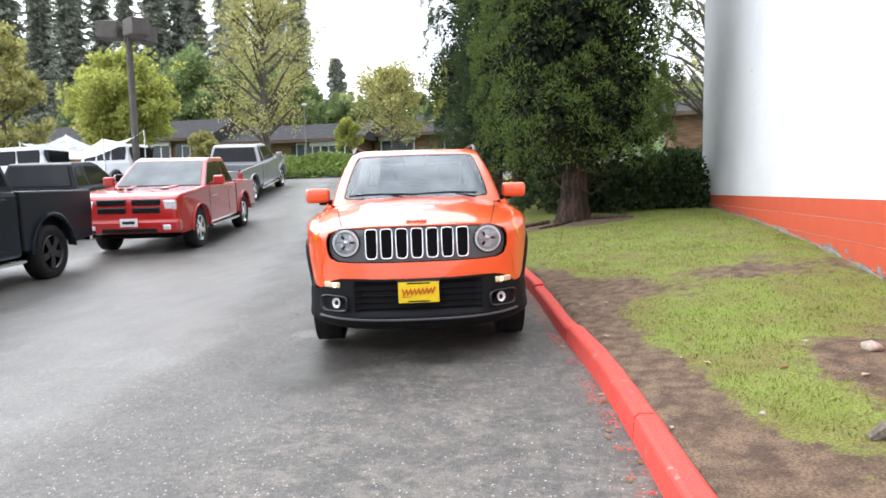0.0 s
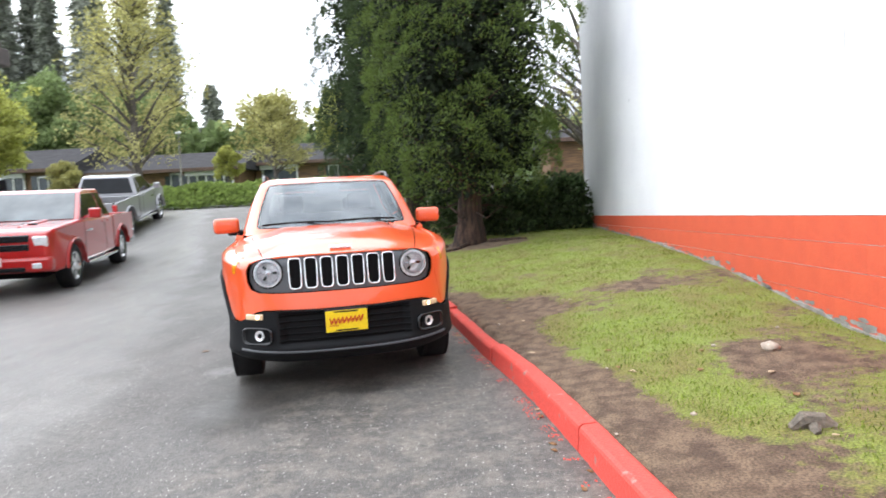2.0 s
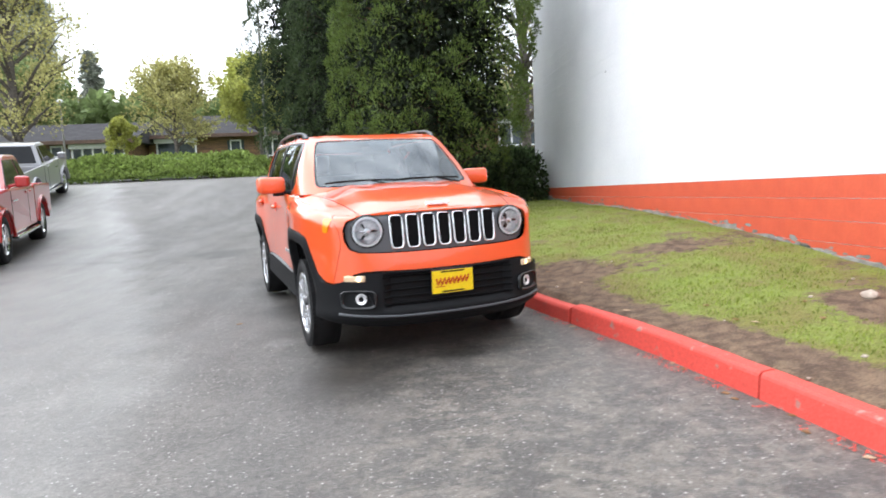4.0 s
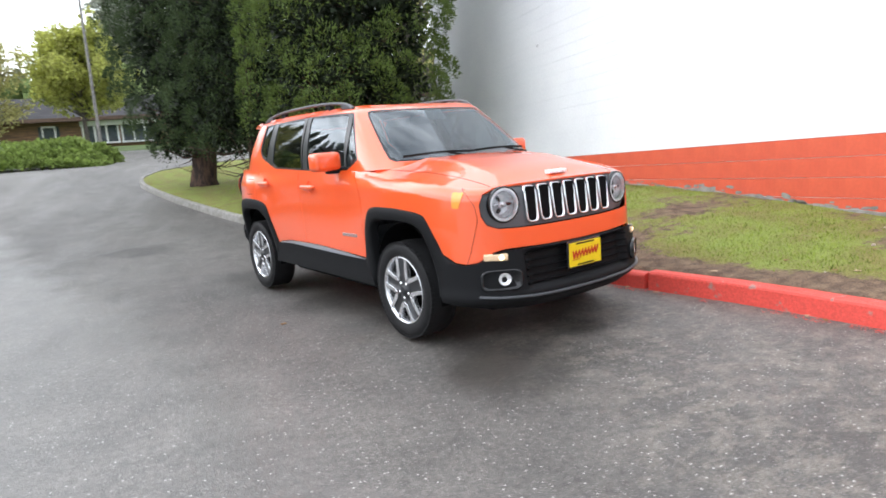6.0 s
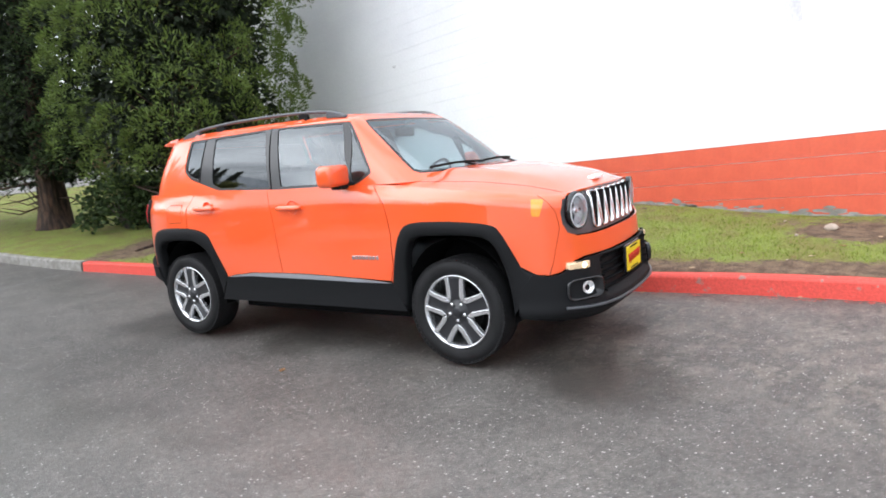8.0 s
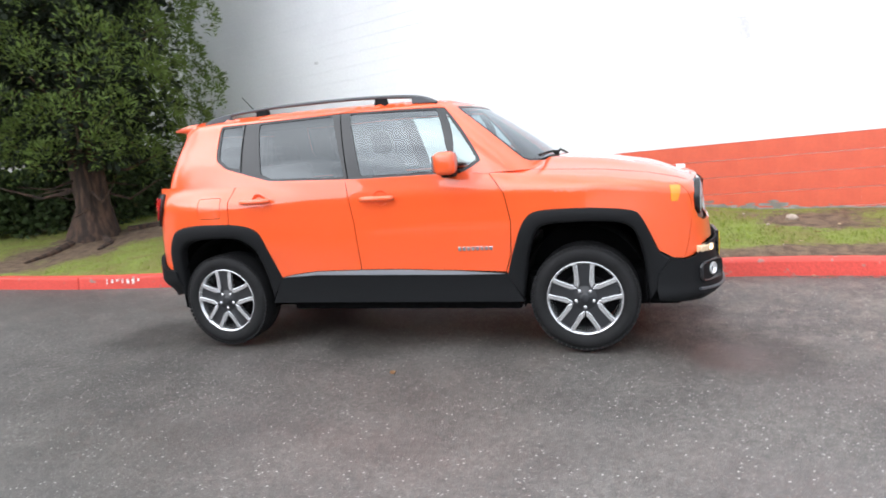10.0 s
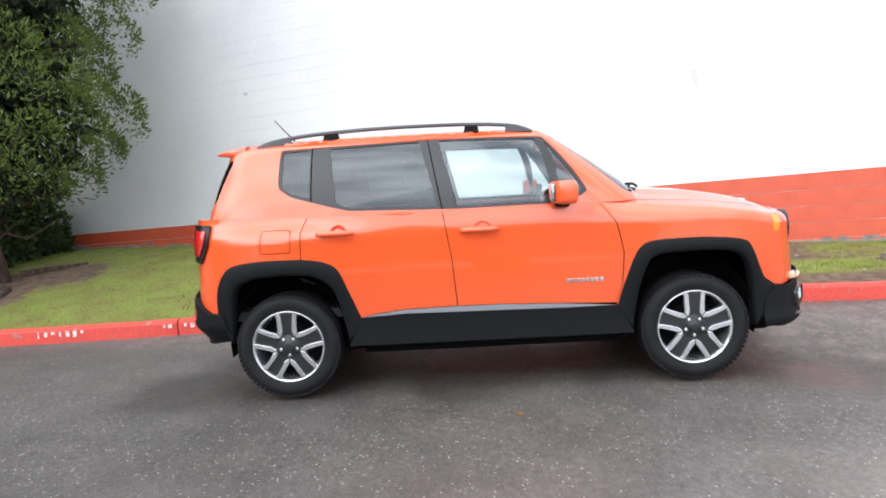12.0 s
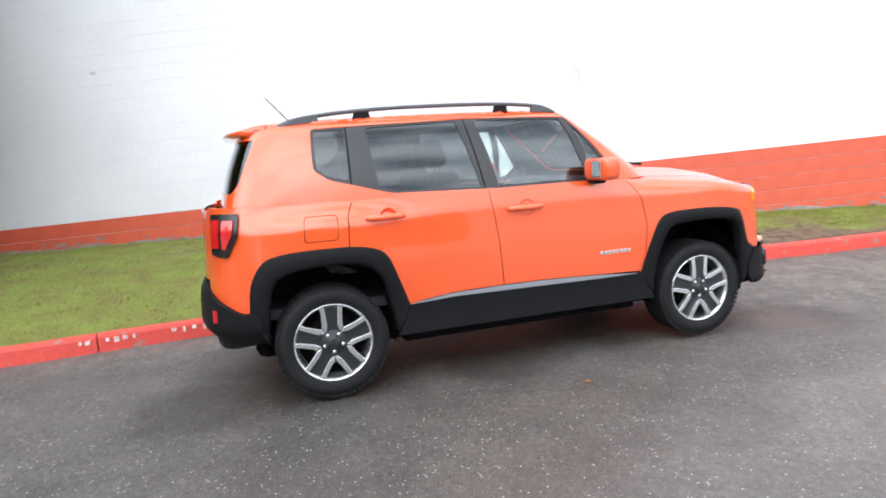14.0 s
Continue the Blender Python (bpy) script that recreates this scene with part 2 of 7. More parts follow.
def lawn_z(x, y):
    """Height of the lawn between kerb and wall."""
    yk = min(max(y, -8.9), 21.5)
    xk = kerb_x(yk)
    top = road_z(xk, y) + 0.142
    base = lerp_table(WALL_BASE, y)
    t = (x - xk) / max(WALL_X - xk, 0.3)
    mound = 0.05 * math.sin(math.pi * min(max(t, 0), 1)) * smooth((y - 3) / 4)
    far = smooth((y - 13.6) / 3)
    z = top + (base - top) * smooth(t * 0.9 + 0.05) + mound
    z = z * (1 - far) + (road_z(x, y) + 0.135 + 0.12 * smooth((x - xk) / 1.6) * smooth((21.5 - y) / 5)) * far
    z -= 0.07 * smooth((0.135 - (x - xk)) / 0.04) if y < 21.5 else 0.0
    return z + 0.018 * noise.noise(Vector((x * 1.3, y * 1.3, 0))) + 0.008 * noise.noise(Vector((x * 5, y * 5, 3)))


from mathutils.geometry import delaunay_2d_cdt


def in_poly(x, y, poly):
    c = False
    n = len(poly)
    for i in range(n):
        x0, y0 = poly[i][0], poly[i][1]
        x1, y1 = poly[i - 1][0], poly[i - 1][1]
        if (y0 > y) != (y1 > y) and x < (x1 - x0) * (y - y0) / (y1 - y0) + x0:
            c = not c
    return c


def sheet(poly, inner, put, holes=()):
    """A triangulated sheet: an outline, free inner points and holes, lifted to 3D by put(a, b)."""
    verts = [Vector((a, b)) for a, b in poly]
    edges = [(i, (i + 1) % len(poly)) for i in range(len(poly))]
    for h in holes:
        k = len(verts)
        verts += [Vector((a, b)) for a, b in h]
        edges += [(k + i, k + (i + 1) % len(h)) for i in range(len(h))]
    verts += [Vector(p) for p in inner if in_poly(p[0], p[1], poly) and not any(in_poly(p[0], p[1], h) for h in holes)]
    vs, es, fs, _, _, _ = delaunay_2d_cdt(verts, edges, [], 0, 1e-5)
    bm = bmesh.new()
    bv = [bm.verts.new(put(v.x, v.y)) for v in vs]
    for f in fs:
        cx = sum(vs[i].x for i in f) / len(f)
        cy = sum(vs[i].y for i in f) / len(f)
        if in_poly(cx, cy, poly) and not any(in_poly(cx, cy, h) for h in holes):
            try:
                bm.faces.new([bv[i] for i in f])
            except ValueError:
                pass
    bmesh.ops.delete(bm, geom=[v for v in bm.verts if not v.link_faces], context="VERTS")
    bm.normal_update()
    return bm


def steps(a, b, d):
    n = max(1, round((b - a) / d))
    return [a + (b - a) * i / n for i in range(n + 1)]




def asphalt_material():
    """Damp worn asphalt: pale stones in a dark binder, dry and wet patches, oily stains, painted shade under the SUV.
    """
    m = bpy.data.materials.new("asphalt")
    m.use_nodes = True
    n, l = m.node_tree.nodes, m.node_tree.links
    b = n["Principled BSDF"]
    tc = n.new("ShaderNodeTexCoord")
    pos = tc.outputs["Object"]

    def noise_tex(scale, detail=6, rough=0.55, stretch=(1, 1, 1)):
        mp = n.new("ShaderNodeMapping")
        mp.inputs["Scale"].default_value = stretch
        l.new(pos, mp.inputs["Vector"])
        t = n.new("ShaderNodeTexNoise")
        t.inputs["Scale"].default_value, t.inputs["Detail"].default_value, t.inputs["Roughness"].default_value = scale, detail, rough
        l.new(mp.outputs[0], t.inputs["Vector"])
        return t.outputs["Fac"]

    def ramp(fac, p0, c0, p1, c1):
        r = n.new("ShaderNodeValToRGB")
        r.color_ramp.elements[0].position, r.color_ramp.elements[0].color = p0, (*c0, 1)
        r.color_ramp.elements[1].position, r.color_ramp.elements[1].color = p1, (*c1, 1)
        l.new(fac, r.inputs["Fac"])
        return r.outputs["Color"]

    def span(fac, a, b_, c, d):
        r = n.new("ShaderNodeMapRange")
        for k, v in (("From Min", a), ("From Max", b_), ("To Min", c), ("To Max", d)):
            r.inputs[k].default_value = v
        l.new(fac, r.inputs["Value"])
        return r.outputs[0]

    def mix(kind, fac, c1, c2):
        x = n.new("ShaderNodeMixRGB")
        x.blend_type = kind
        for sock, v in (("Fac", fac), ("Color1", c1), ("Color2", c2)):
            if isinstance(v, (int, float)):
                x.inputs[sock].default_value = v
            elif isinstance(v, tuple):
                x.inputs[sock].default_value = (*v, 1)
            else:
                l.new(v, x.inputs[sock])
        return x.outputs[0]

    def math2(kind, p, q):
        x = n.new("ShaderNodeMath")
        x.operation = kind
        for k, v in enumerate((p, q)):
            if isinstance(v, (int, float)):
                x.inputs[k].default_value = v
            else:
                l.new(v, x.inputs[k])
        return x.outputs[0]

    def smoothed(fac, p, q):
        r = n.new("ShaderNodeMapRange")
        r.interpolation_type = "SMOOTHSTEP"
        r.inputs["From Min"].default_value, r.inputs["From Max"].default_value = p, q
        l.new(fac, r.inputs["Value"])
        return r.outputs[0]

    def spots(places, wobble):
        """Soft-edged round places with a broken outline."""
        total = None
        for x, y, r in places:
            d = n.new("ShaderNodeVectorMath")
            d.operation = "DISTANCE"
            l.new(pos, d.inputs[0])
            d.inputs[1].default_value = (x, y, road_z(x, y))
            f = span(math2("ADD", d.outputs["Value"], math2("MULTIPLY", wobble, 1.3 * r)), r * 1.25, r * 1.75, 1.0, 0.0)
            total = f if total is None else math2("MAXIMUM", total, f)
        return total

    axis = n.new("ShaderNodeSeparateXYZ")
    l.new(pos, axis.inputs[0])
    px, py = axis.outputs[0], axis.outputs[1]
    # the wetter running strip of the lane, along a line that bends away from the kerb
    bend = math2("MULTIPLY", math2("MAXIMUM", math2("SUBTRACT", py, 4.2), 0.0), 0.4)
    line = math2("ADD", math2("ADD", px, 2.0), bend)
    wet = smoothed(math2("ADD", line, math2("MULTIPLY", math2("SUBTRACT", noise_tex(0.7, 4), 0.5), 1.4)), 0.25, -0.5)
    dry = smoothed(math2("ADD", math2("ADD", px, 1.0), math2("MULTIPLY", math2("SUBTRACT", noise_tex(0.9, 5), 0.5), 1.6)), -0.3, 0.4)
    col = ramp(noise_tex(0.4, 6, 0.55, (1, 0.5, 1)), 0.36, (0.074, 0.069, 0.063), 0.64, (0.112, 0.105, 0.096))
    col = mix("MULTIPLY", 1.0, col, ramp(noise_tex(2.2, 6, 0.6), 0.34, (0.8, 0.8, 0.8), 0.66, (1.18, 1.175, 1.165)))
    # part of the wet strip's sheen is painted in as a lighter base
    col = mix("MULTIPLY", wet, col, (1.1, 1.1, 1.1))
    # worn paler crust beside the kerb, in broken islands
    crust = math2("MULTIPLY", dry, span(noise_tex(5.5, 8, 0.72, (1, 1.5, 1)), 0.47, 0.56, 0.0, 1.0))
    col = mix("MIX", math2("MULTIPLY", crust, 0.75), col, (0.168, 0.151, 0.128))
    col = mix("MULTIPLY", 1.0, col, ramp(noise_tex(28, 4, 0.6), 0.3, (0.66, 0.66, 0.66), 0.7, (1.34, 1.335, 1.33)))
    col = mix("MULTIPLY", 1.0, col, ramp(noise_tex(140, 3), 0.32, (0.62, 0.62, 0.62), 0.68, (1.4, 1.39, 1.38)))

    def stones(scale, share, tone, amount, size):
        vo = n.new("ShaderNodeTexVoronoi")
        vo.inputs["Scale"].default_value = scale
        l.new(pos, vo.inputs["Vector"])
        sep = n.new("ShaderNodeSeparateColor")
        l.new(vo.outputs["Color"], sep.inputs[0])
        near = span(vo.outputs["Distance"], size * 0.6, size, 1.0, 0.0)
        pick = span(sep.outputs[0], 1 - share, 1 - share * 0.6, 0.0, 1.0)
        return mix("MIX", math2("MULTIPLY", math2("MULTIPLY", near, pick), amount), col, tone)
    col = stones(105, 0.3, (0.3, 0.285, 0.265), 0.75, 0.4)
    col = stones(58, 0.12, (0.58, 0.56, 0.52), 0.88, 0.34)
    # oily stains, small films of standing water by the front wheel, and shade painted under the SUV
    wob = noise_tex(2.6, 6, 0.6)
    # the three spots about a metre wide put the SUV's shade into the colour
    stain_shade = spots(((-1.0, 4.15, 0.5), (-0.24, 4.53, 0.16), (-1.45, 6.4, 0.6), (-1.8, 7.5, 0.5), (-2.0, 8.15, 0.5), (-0.55, 5.5, 1.0), (-0.85, 6.5, 1.05), (-1.15, 7.5, 1.0), (-3.6, 11.4, 0.6)), wob)
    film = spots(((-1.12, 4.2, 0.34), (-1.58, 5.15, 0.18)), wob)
    col = mix("MULTIPLY", stain_shade, col, (0.54, 0.53, 0.52))
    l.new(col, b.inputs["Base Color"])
    streak = span(noise_tex(1.6, 6, 0.6, (1, 0.22, 1)), 0.35, 0.65, -0.08, 0.08)
    rough = math2("ADD", math2("ADD", math2("MULTIPLY", wet, -0.16), 0.56), streak)
    rough = math2("SUBTRACT", rough, math2("MULTIPLY", film, 0.2))
    l.new(math2("MAXIMUM", rough, 0.14), b.inputs["Roughness"])
    bp = n.new("ShaderNodeBump")
    bp.inputs["Distance"].default_value = 0.012
    l.new(span(math2("MAXIMUM", math2("MULTIPLY", film, 0.6), math2("MULTIPLY", wet, 0.5)), 0.0, 1.0, 0.5, 0.28), bp.inputs["Strength"])
    l.new(noise_tex(110, 4), bp.inputs["Height"])
    l.new(bp.outputs[0], b.inputs["Normal"])
    l.new(span(wet, 0.0, 1.0, 0.6, 1.0), b.inputs["Specular IOR Level"])
    return m


ASPHALT = asphalt_material()


def lawn_material():
    """Turf over brown soil; the mesh carries how far the turf covers each spot."""
    m = bpy.data.materials.new("lawn_soil")
    m.use_nodes = True
    n, l = m.node_tree.nodes, m.node_tree.links
    b = n["Principled BSDF"]
    tc = n.new("ShaderNodeTexCoord")
    at = n.new("ShaderNodeAttribute")
    at.attribute_name = "cover"

    def noise_ramp(scale, c0, c1, lo=0.35, hi=0.65):
        t = n.new("ShaderNodeTexNoise")
        t.inputs["Scale"].default_value, t.inputs["Detail"].default_value = scale, 7
        l.new(tc.outputs["Object"], t.inputs["Vector"])
        r = n.new("ShaderNodeValToRGB")
        r.color_ramp.elements[0].position, r.color_ramp.elements[0].color = lo, (*c0, 1)
        r.color_ramp.elements[1].position, r.color_ramp.elements[1].color = hi, (*c1, 1)
        l.new(t.outputs["Fac"], r.inputs["Fac"])
        return t.outputs["Fac"], r.outputs["Color"]
    _, soil = noise_ramp(9, (0.09, 0.056, 0.036), (0.2, 0.134, 0.084))
    _, turf = noise_ramp(3, (0.19, 0.17, 0.045), (0.2, 0.245, 0.045))
    edge, _ = noise_ramp(14, (0, 0, 0), (1, 1, 1))
    ma = n.new("ShaderNodeMath")
    ma.operation = "MULTIPLY_ADD"
    l.new(edge, ma.inputs[0])
    ma.inputs[1].default_value = 0.9
    l.new(at.outputs["Fac"], ma.inputs[2])
    mr = n.new("ShaderNodeMapRange")
    mr.inputs["From Min"].default_value, mr.inputs["From Max"].default_value = 0.82, 1.02
    l.new(ma.outputs[0], mr.inputs["Value"])
    mx = n.new("ShaderNodeMixRGB")
    l.new(mr.outputs[0], mx.inputs["Fac"])
    l.new(soil, mx.inputs["Color1"])
    l.new(turf, mx.inputs["Color2"])
    sp, spc = noise_ramp(85, (0.6, 0.6, 0.6), (1.35, 1.35, 1.35))
    mu = n.new("ShaderNodeMixRGB")
    mu.blend_type = "MULTIPLY"
    mu.inputs["Fac"].default_value = 1
    l.new(mx.outputs[0], mu.inputs["Color1"])
    l.new(spc, mu.inputs["Color2"])
    l.new(mu.outputs[0], b.inputs["Base Color"])
    b.inputs["Roughness"].default_value = 0.95
    bp = n.new("ShaderNodeBump")
    bp.inputs["Strength"].default_value, bp.inputs["Distance"].default_value = 0.8, 0.02
    l.new(sp, bp.inputs["Height"])
    l.new(bp.outputs[0], b.inputs["Normal"])
    return m


GRASS_GROUND = lawn_material()


def cover(x, y):
    """How thick the turf is: bare along the kerb and in worn patches."""
    yk = min(max(y, -8.9), 21.5)
    d = x - kerb_x(yk)
    c = 0.6 + 0.5 * noise.noise(Vector((x * 0.9, y * 0.55, 7.3))) + 0.42 * noise.noise(Vector((x * 2.6, y * 2.0, 1.7))) + 0.22 * noise.noise(Vector((x * 6.5, y * 5.5, 4.1)))
    c -= 0.7 * smooth((0.72 - d) / 0.45) * smooth((9.5 - y) / 2.5) * smooth((y - 1.2) / 0.8)
    for px, py, rx, ry, bare in ((2.4, 3.95, 0.6, 0.5, 0.7), (2.05, 6.4, 0.6, 0.35, 0.6), (1.2, 7.9, 0.6, 0.5, 0.5), (0.1, 12.7, 1.9, 0.8, 1.1), (1.6, 2.5, 0.35, 0.4, 0.6), (1.1, 6.3, 0.35, 0.6, 0.5), (2.5, 8.6, 0.6, 0.5, 0.3)):
        c -= bare * math.exp(-((x - px) / rx) ** 2 - ((y - py) / ry) ** 2)
    for px, py, rx, ry in ((1.75, 4.5, 0.28, 0.7), (1.9, 3.2, 0.3, 0.45), (1.5, 6.4, 0.3, 0.4), (2.8, 6.0, 0.4, 0.8)):
        c += 0.4 * math.exp(-((x - px) / rx) ** 2 - ((y - py) / ry) ** 2)
    c += 0.42 * smooth((y - 6.0) / 3.0)
    return max(0.0, min(1.0, c))


FAR_GRASS = material("far_grass", (0.1, 0.15, 0.035), 0.95, dark=(0.06, 0.1, 0.02), scale=0.4, fine=6, fine_amount=0.25)
RED_PAINT = material("kerb_red_paint", (0.64, 0.07, 0.05), 0.6, dark=(0.33, 0.19, 0.16), scale=11, lo=0.305, hi=0.365, fine=60, fine_amount=0.15, bump=0.25, bump_scale=70)
CONCRETE = material("bare_concrete", (0.3, 0.29, 0.27), 0.85, dark=(0.2, 0.19, 0.17), scale=9, fine=90, fine_amount=0.15, bump=0.4, bump_scale=90)
WHITE_PAINT = material("white_wall_paint", (0.8, 0.81, 0.83), 0.6, dark=(0.74, 0.75, 0.78), scale=0.8, lo=0.35, hi=0.6, fine=25, fine_amount=0.03, bump=0.15, bump_scale=120)
BAND_PAINT = material("orange_red_band_paint", (0.66, 0.115, 0.055), 0.5, dark=(0.57, 0.09, 0.045), scale=1.6, lo=0.35, hi=0.6, fine=30, fine_amount=0.05, bump=0.2, bump_scale=120)

# the ground under everything, out to the horizon
gx_s = [-900, -400, -200, -120] + steps(-80, 80, 8) + [120, 200, 400, 900]
gy_s = [-900, -300, -120] + steps(-60, 130, 5) + [180, 260, 400, 900]
bm = bmesh.new()
gv = [[bm.verts.new((x, y, road_z(x, y) - (0.7 if abs(x) < 30 and 0 < y < 43 else 0.09))) for x in gx_s] for y in gy_s]
for j in range(len(gy_s) - 1):
    for i in range(len(gx_s) - 1):
        bm.faces.new((gv[j][i], gv[j][i + 1], gv[j + 1][i + 1], gv[j + 1][i]))
tagged(obj_from("ground", bm, FAR_GRASS, smooth=True), "grassy ground rising gently to the far street", "ground", kind="structure")

# asphalt lane and the street across its top
bm = bmesh.new()
rx_s = [-70, -50, -40, -30] + steps(-24, 8, 1.0) + [14, 22, 34, 60]
ry_s = [-60, -40, -30, -20] + steps(-12, 29.5, 0.5) + [31, 33, 36, 39, 42, 45, 48]
gv = [[bm.verts.new((x, y, road_z(x, y))) for x in rx_s] for y in ry_s]
for j in range(len(ry_s) - 1):
    for i in range(len(rx_s) - 1):
        bm.faces.new((gv[j][i], gv[j][i + 1], gv[j + 1][i + 1], gv[j + 1][i]))
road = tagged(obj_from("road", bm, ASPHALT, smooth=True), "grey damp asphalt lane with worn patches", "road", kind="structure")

# lawn strip between kerb and wall, running on round the trees to the street corner
inner_line = []
for i, p in enumerate(KERB_LINE):
    a, b = KERB_LINE[max(i - 1, 0)], KERB_LINE[min(i + 1, len(KERB_LINE) - 1)]
    d = (b - a).normalized()
    inner_line.append(Vector((p.x + d.y * 0.09, p.y - d.x * 0.09)))
lawn_poly = [(p.x, p.y) for p in inner_line] + [(40, 16.1), (WALL_X + 0.1, 16.1), (WALL_X + 0.1, -9.0)]
inner = [(x + random.uniform(-0.04, 0.04), y + random.uniform(-0.04, 0.04)) for y in steps(-8.9, 16.0, 0.16) for x in steps(-3.0, 3.3, 0.16)]
inner += [(kerb_x(y) + 0.142, y) for y in steps(-8.8, 21.0, 0.12)]
inner += [(x, y) for y in steps(16.4, 29.5, 0.5) for x in steps(-5, 39, 0.7)]
bm = sheet(lawn_poly, inner, lambda a, b: (a, b, lawn_z(a, b)))
lawn = tagged(obj_from("lawn", bm, GRASS_GROUND, smooth=True), "patchy lawn with bare brown soil beside the kerb", "lawn", kind="structure")
att = lawn.data.attributes.new("cover", "FLOAT", "POINT")
for i, v in enumerate(lawn.data.vertices):
    att.data[i].value = cover(v.co.x, v.co.y)



# kerb stones
kerb = tagged(new("kerb"), "concrete kerb painted red, bare grey further up", "kerb", kind="structure")
KERB_JOINTS = [-9, -6.6, -4.2, -1.6, 0.9, 3.19, 5.05, 7.0, 9.5, 11.1, 12.9]


def kerb_stone(pts, mat, dz=0.0):
    prof = [(0.0, -0.1), (0.014, 0.115), (0.02, 0.13), (0.036, 0.142), (0.11, 0.146), (0.13, 0.136), (0.134, -0.1)]
    bm = bmesh.new()
    rings = []
    for i, p in enumerate(pts):
        d = (pts[min(i + 1, len(pts) - 1)] - pts[max(i - 1, 0)]).normalized()
        nx, ny = d.y, -d.x
        w = 0.004 * noise.noise(Vector((p.x * 4, p.y * 4, 1)))
        z = road_z(p.x, p.y) + dz
        rings.append([bm.verts.new((p.x + nx * (a + w), p.y + ny * (a + w), z + b + w)) for a, b in prof])
    for a, b in zip(rings, rings[1:]):
        for k in range(len(prof) - 1):
            bm.faces.new((a[k], b[k], b[k + 1], a[k + 1]))
    bm.faces.new(rings[0])
    bm.faces.new(list(reversed(rings[-1])))
    bmesh.ops.recalc_face_normals(bm, faces=bm.faces[:])
    return part("kerb_stone", bm, mat, kerb)


def kerb_span(y0, y1):
    pts = [p for p in KERB_LINE if y0 + 0.05 < p.y < y1 - 0.05 and p.y < 22]
    return [Vector((kerb_x(y0), y0))] + pts + [Vector((kerb_x(y1), y1))]


for a, b in zip(KERB_JOINTS, KERB_JOINTS[1:]):
    kerb_stone(kerb_span(a + (0.035 if a == 5.05 else 0.006), b - 0.006), RED_PAINT, -0.022 if a == 5.05 else 0.0)
grey = [Vector((kerb_x(12.95), 12.95))] + [p for p in KERB_LINE[KERB_LINE.index(min(KERB_LINE, key=lambda q: abs(q.y - 13.3))):]]
for i in range(0, len(grey) - 1, 8):
    seg = grey[i:i + 9]
    if len(seg) > 1:
        kerb_stone(seg, CONCRETE)

# painted block wall
wall = tagged(new("wall_east"), "white painted block wall with an orange-red band at its foot", "wall", kind="structure")
wall.matrix_world = pose(0, 0, 5.0 * WALL_FALL, -math.degrees(WALL_FALL), 0, 0)
bm = bmesh.new()
box(bm, WALL_X + 0.008, WALL_X + 0.35, -14, WALL_END - 0.002, -0.8, 8.4)
part("backing", bm, WHITE_PAINT, wall)
COURSE, BLOCK = 0.1985, 0.4


def block_mesh(bm, y0, z0, y1, z1, x=0.0, c=0.0035):
    a = [bm.verts.new((x + 0.010, *q)) for q in ((y0, z0), (y1, z0), (y1, z1), (y0, z1))]
    b = [bm.verts.new((x, *q)) for q in ((y0 + c * 0.12, z0 + c), (y1 - c * 0.12, z0 + c), (y1 - c * 0.12, z1 - c), (y0 + c * 0.12, z1 - c))]
    bm.faces.new((b[3], b[2], b[1], b[0]))
    for k in range(4):
        bm.faces.new((a[k], b[k], b[(k + 1) % 4], a[(k + 1) % 4]))



# ---- the orange SUV ----
ORANGE = material("orange_car_paint", (0.86, 0.103, 0.018), 0.3, coat=1.0, spec=0.5, fine=900, fine_amount=0.03)
BLACK_PLASTIC = material("black_textured_plastic", (0.0105, 0.011, 0.012), 0.6, spec=0.12, fine=300, fine_amount=0.15, bump=0.08, bump_scale=500)
DARK_TRIM = material("gloss_black_trim", (0.012, 0.0125, 0.014), 0.25, fine=50, fine_amount=0.05)
PILLAR_BLACK = material("pillar_film", (0.025, 0.026, 0.028), 0.3, fine=60, fine_amount=0.05)
GREY_PANEL = material("dark_grey_grille_panel", (0.075, 0.08, 0.088), 0.35, fine=200, fine_amount=0.06)
SILL_GREY = material("grey_sill_insert", (0.27, 0.28, 0.3), 0.3, fine=200, fine_amount=0.05)
CHROME = material("chrome", (0.78, 0.79, 0.8), 0.12, metal=1.0, fine=40, fine_amount=0.04)
SATIN = material("satin_silver", (0.74, 0.75, 0.77), 0.26, metal=0.9, fine=120, fine_amount=0.05)
RIM_DARK = material("dark_grey_wheel_paint", (0.02, 0.021, 0.024), 0.35, metal=0.0, fine=90, fine_amount=0.08)
RUBBER = material("tyre_rubber", (0.011, 0.011, 0.012), 0.7, spec=0.3, dark=(0.008, 0.008, 0.0085), scale=12, fine=90, fine_amount=0.15, bump=0.1, bump_scale=200)
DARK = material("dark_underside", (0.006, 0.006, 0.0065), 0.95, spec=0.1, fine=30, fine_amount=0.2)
CABIN = material("dark_cabin_plastic", (0.035, 0.036, 0.04), 0.7, fine=80, fine_amount=0.1)
FABRIC = material("grey_seat_fabric", (0.16, 0.165, 0.17), 0.9, dark=(0.1, 0.1, 0.105), scale=20, fine=200, fine_amount=0.15, bump=0.2, bump_scale=300)
AMBER = material("amber_lens", (0.85, 0.3, 0.01), 0.15, coat=1.0, fine=150, fine_amount=0.15)
RED_LENS = material("red_lens", (0.6, 0.015, 0.015), 0.12, coat=1.0, fine=150, fine_amount=0.2)
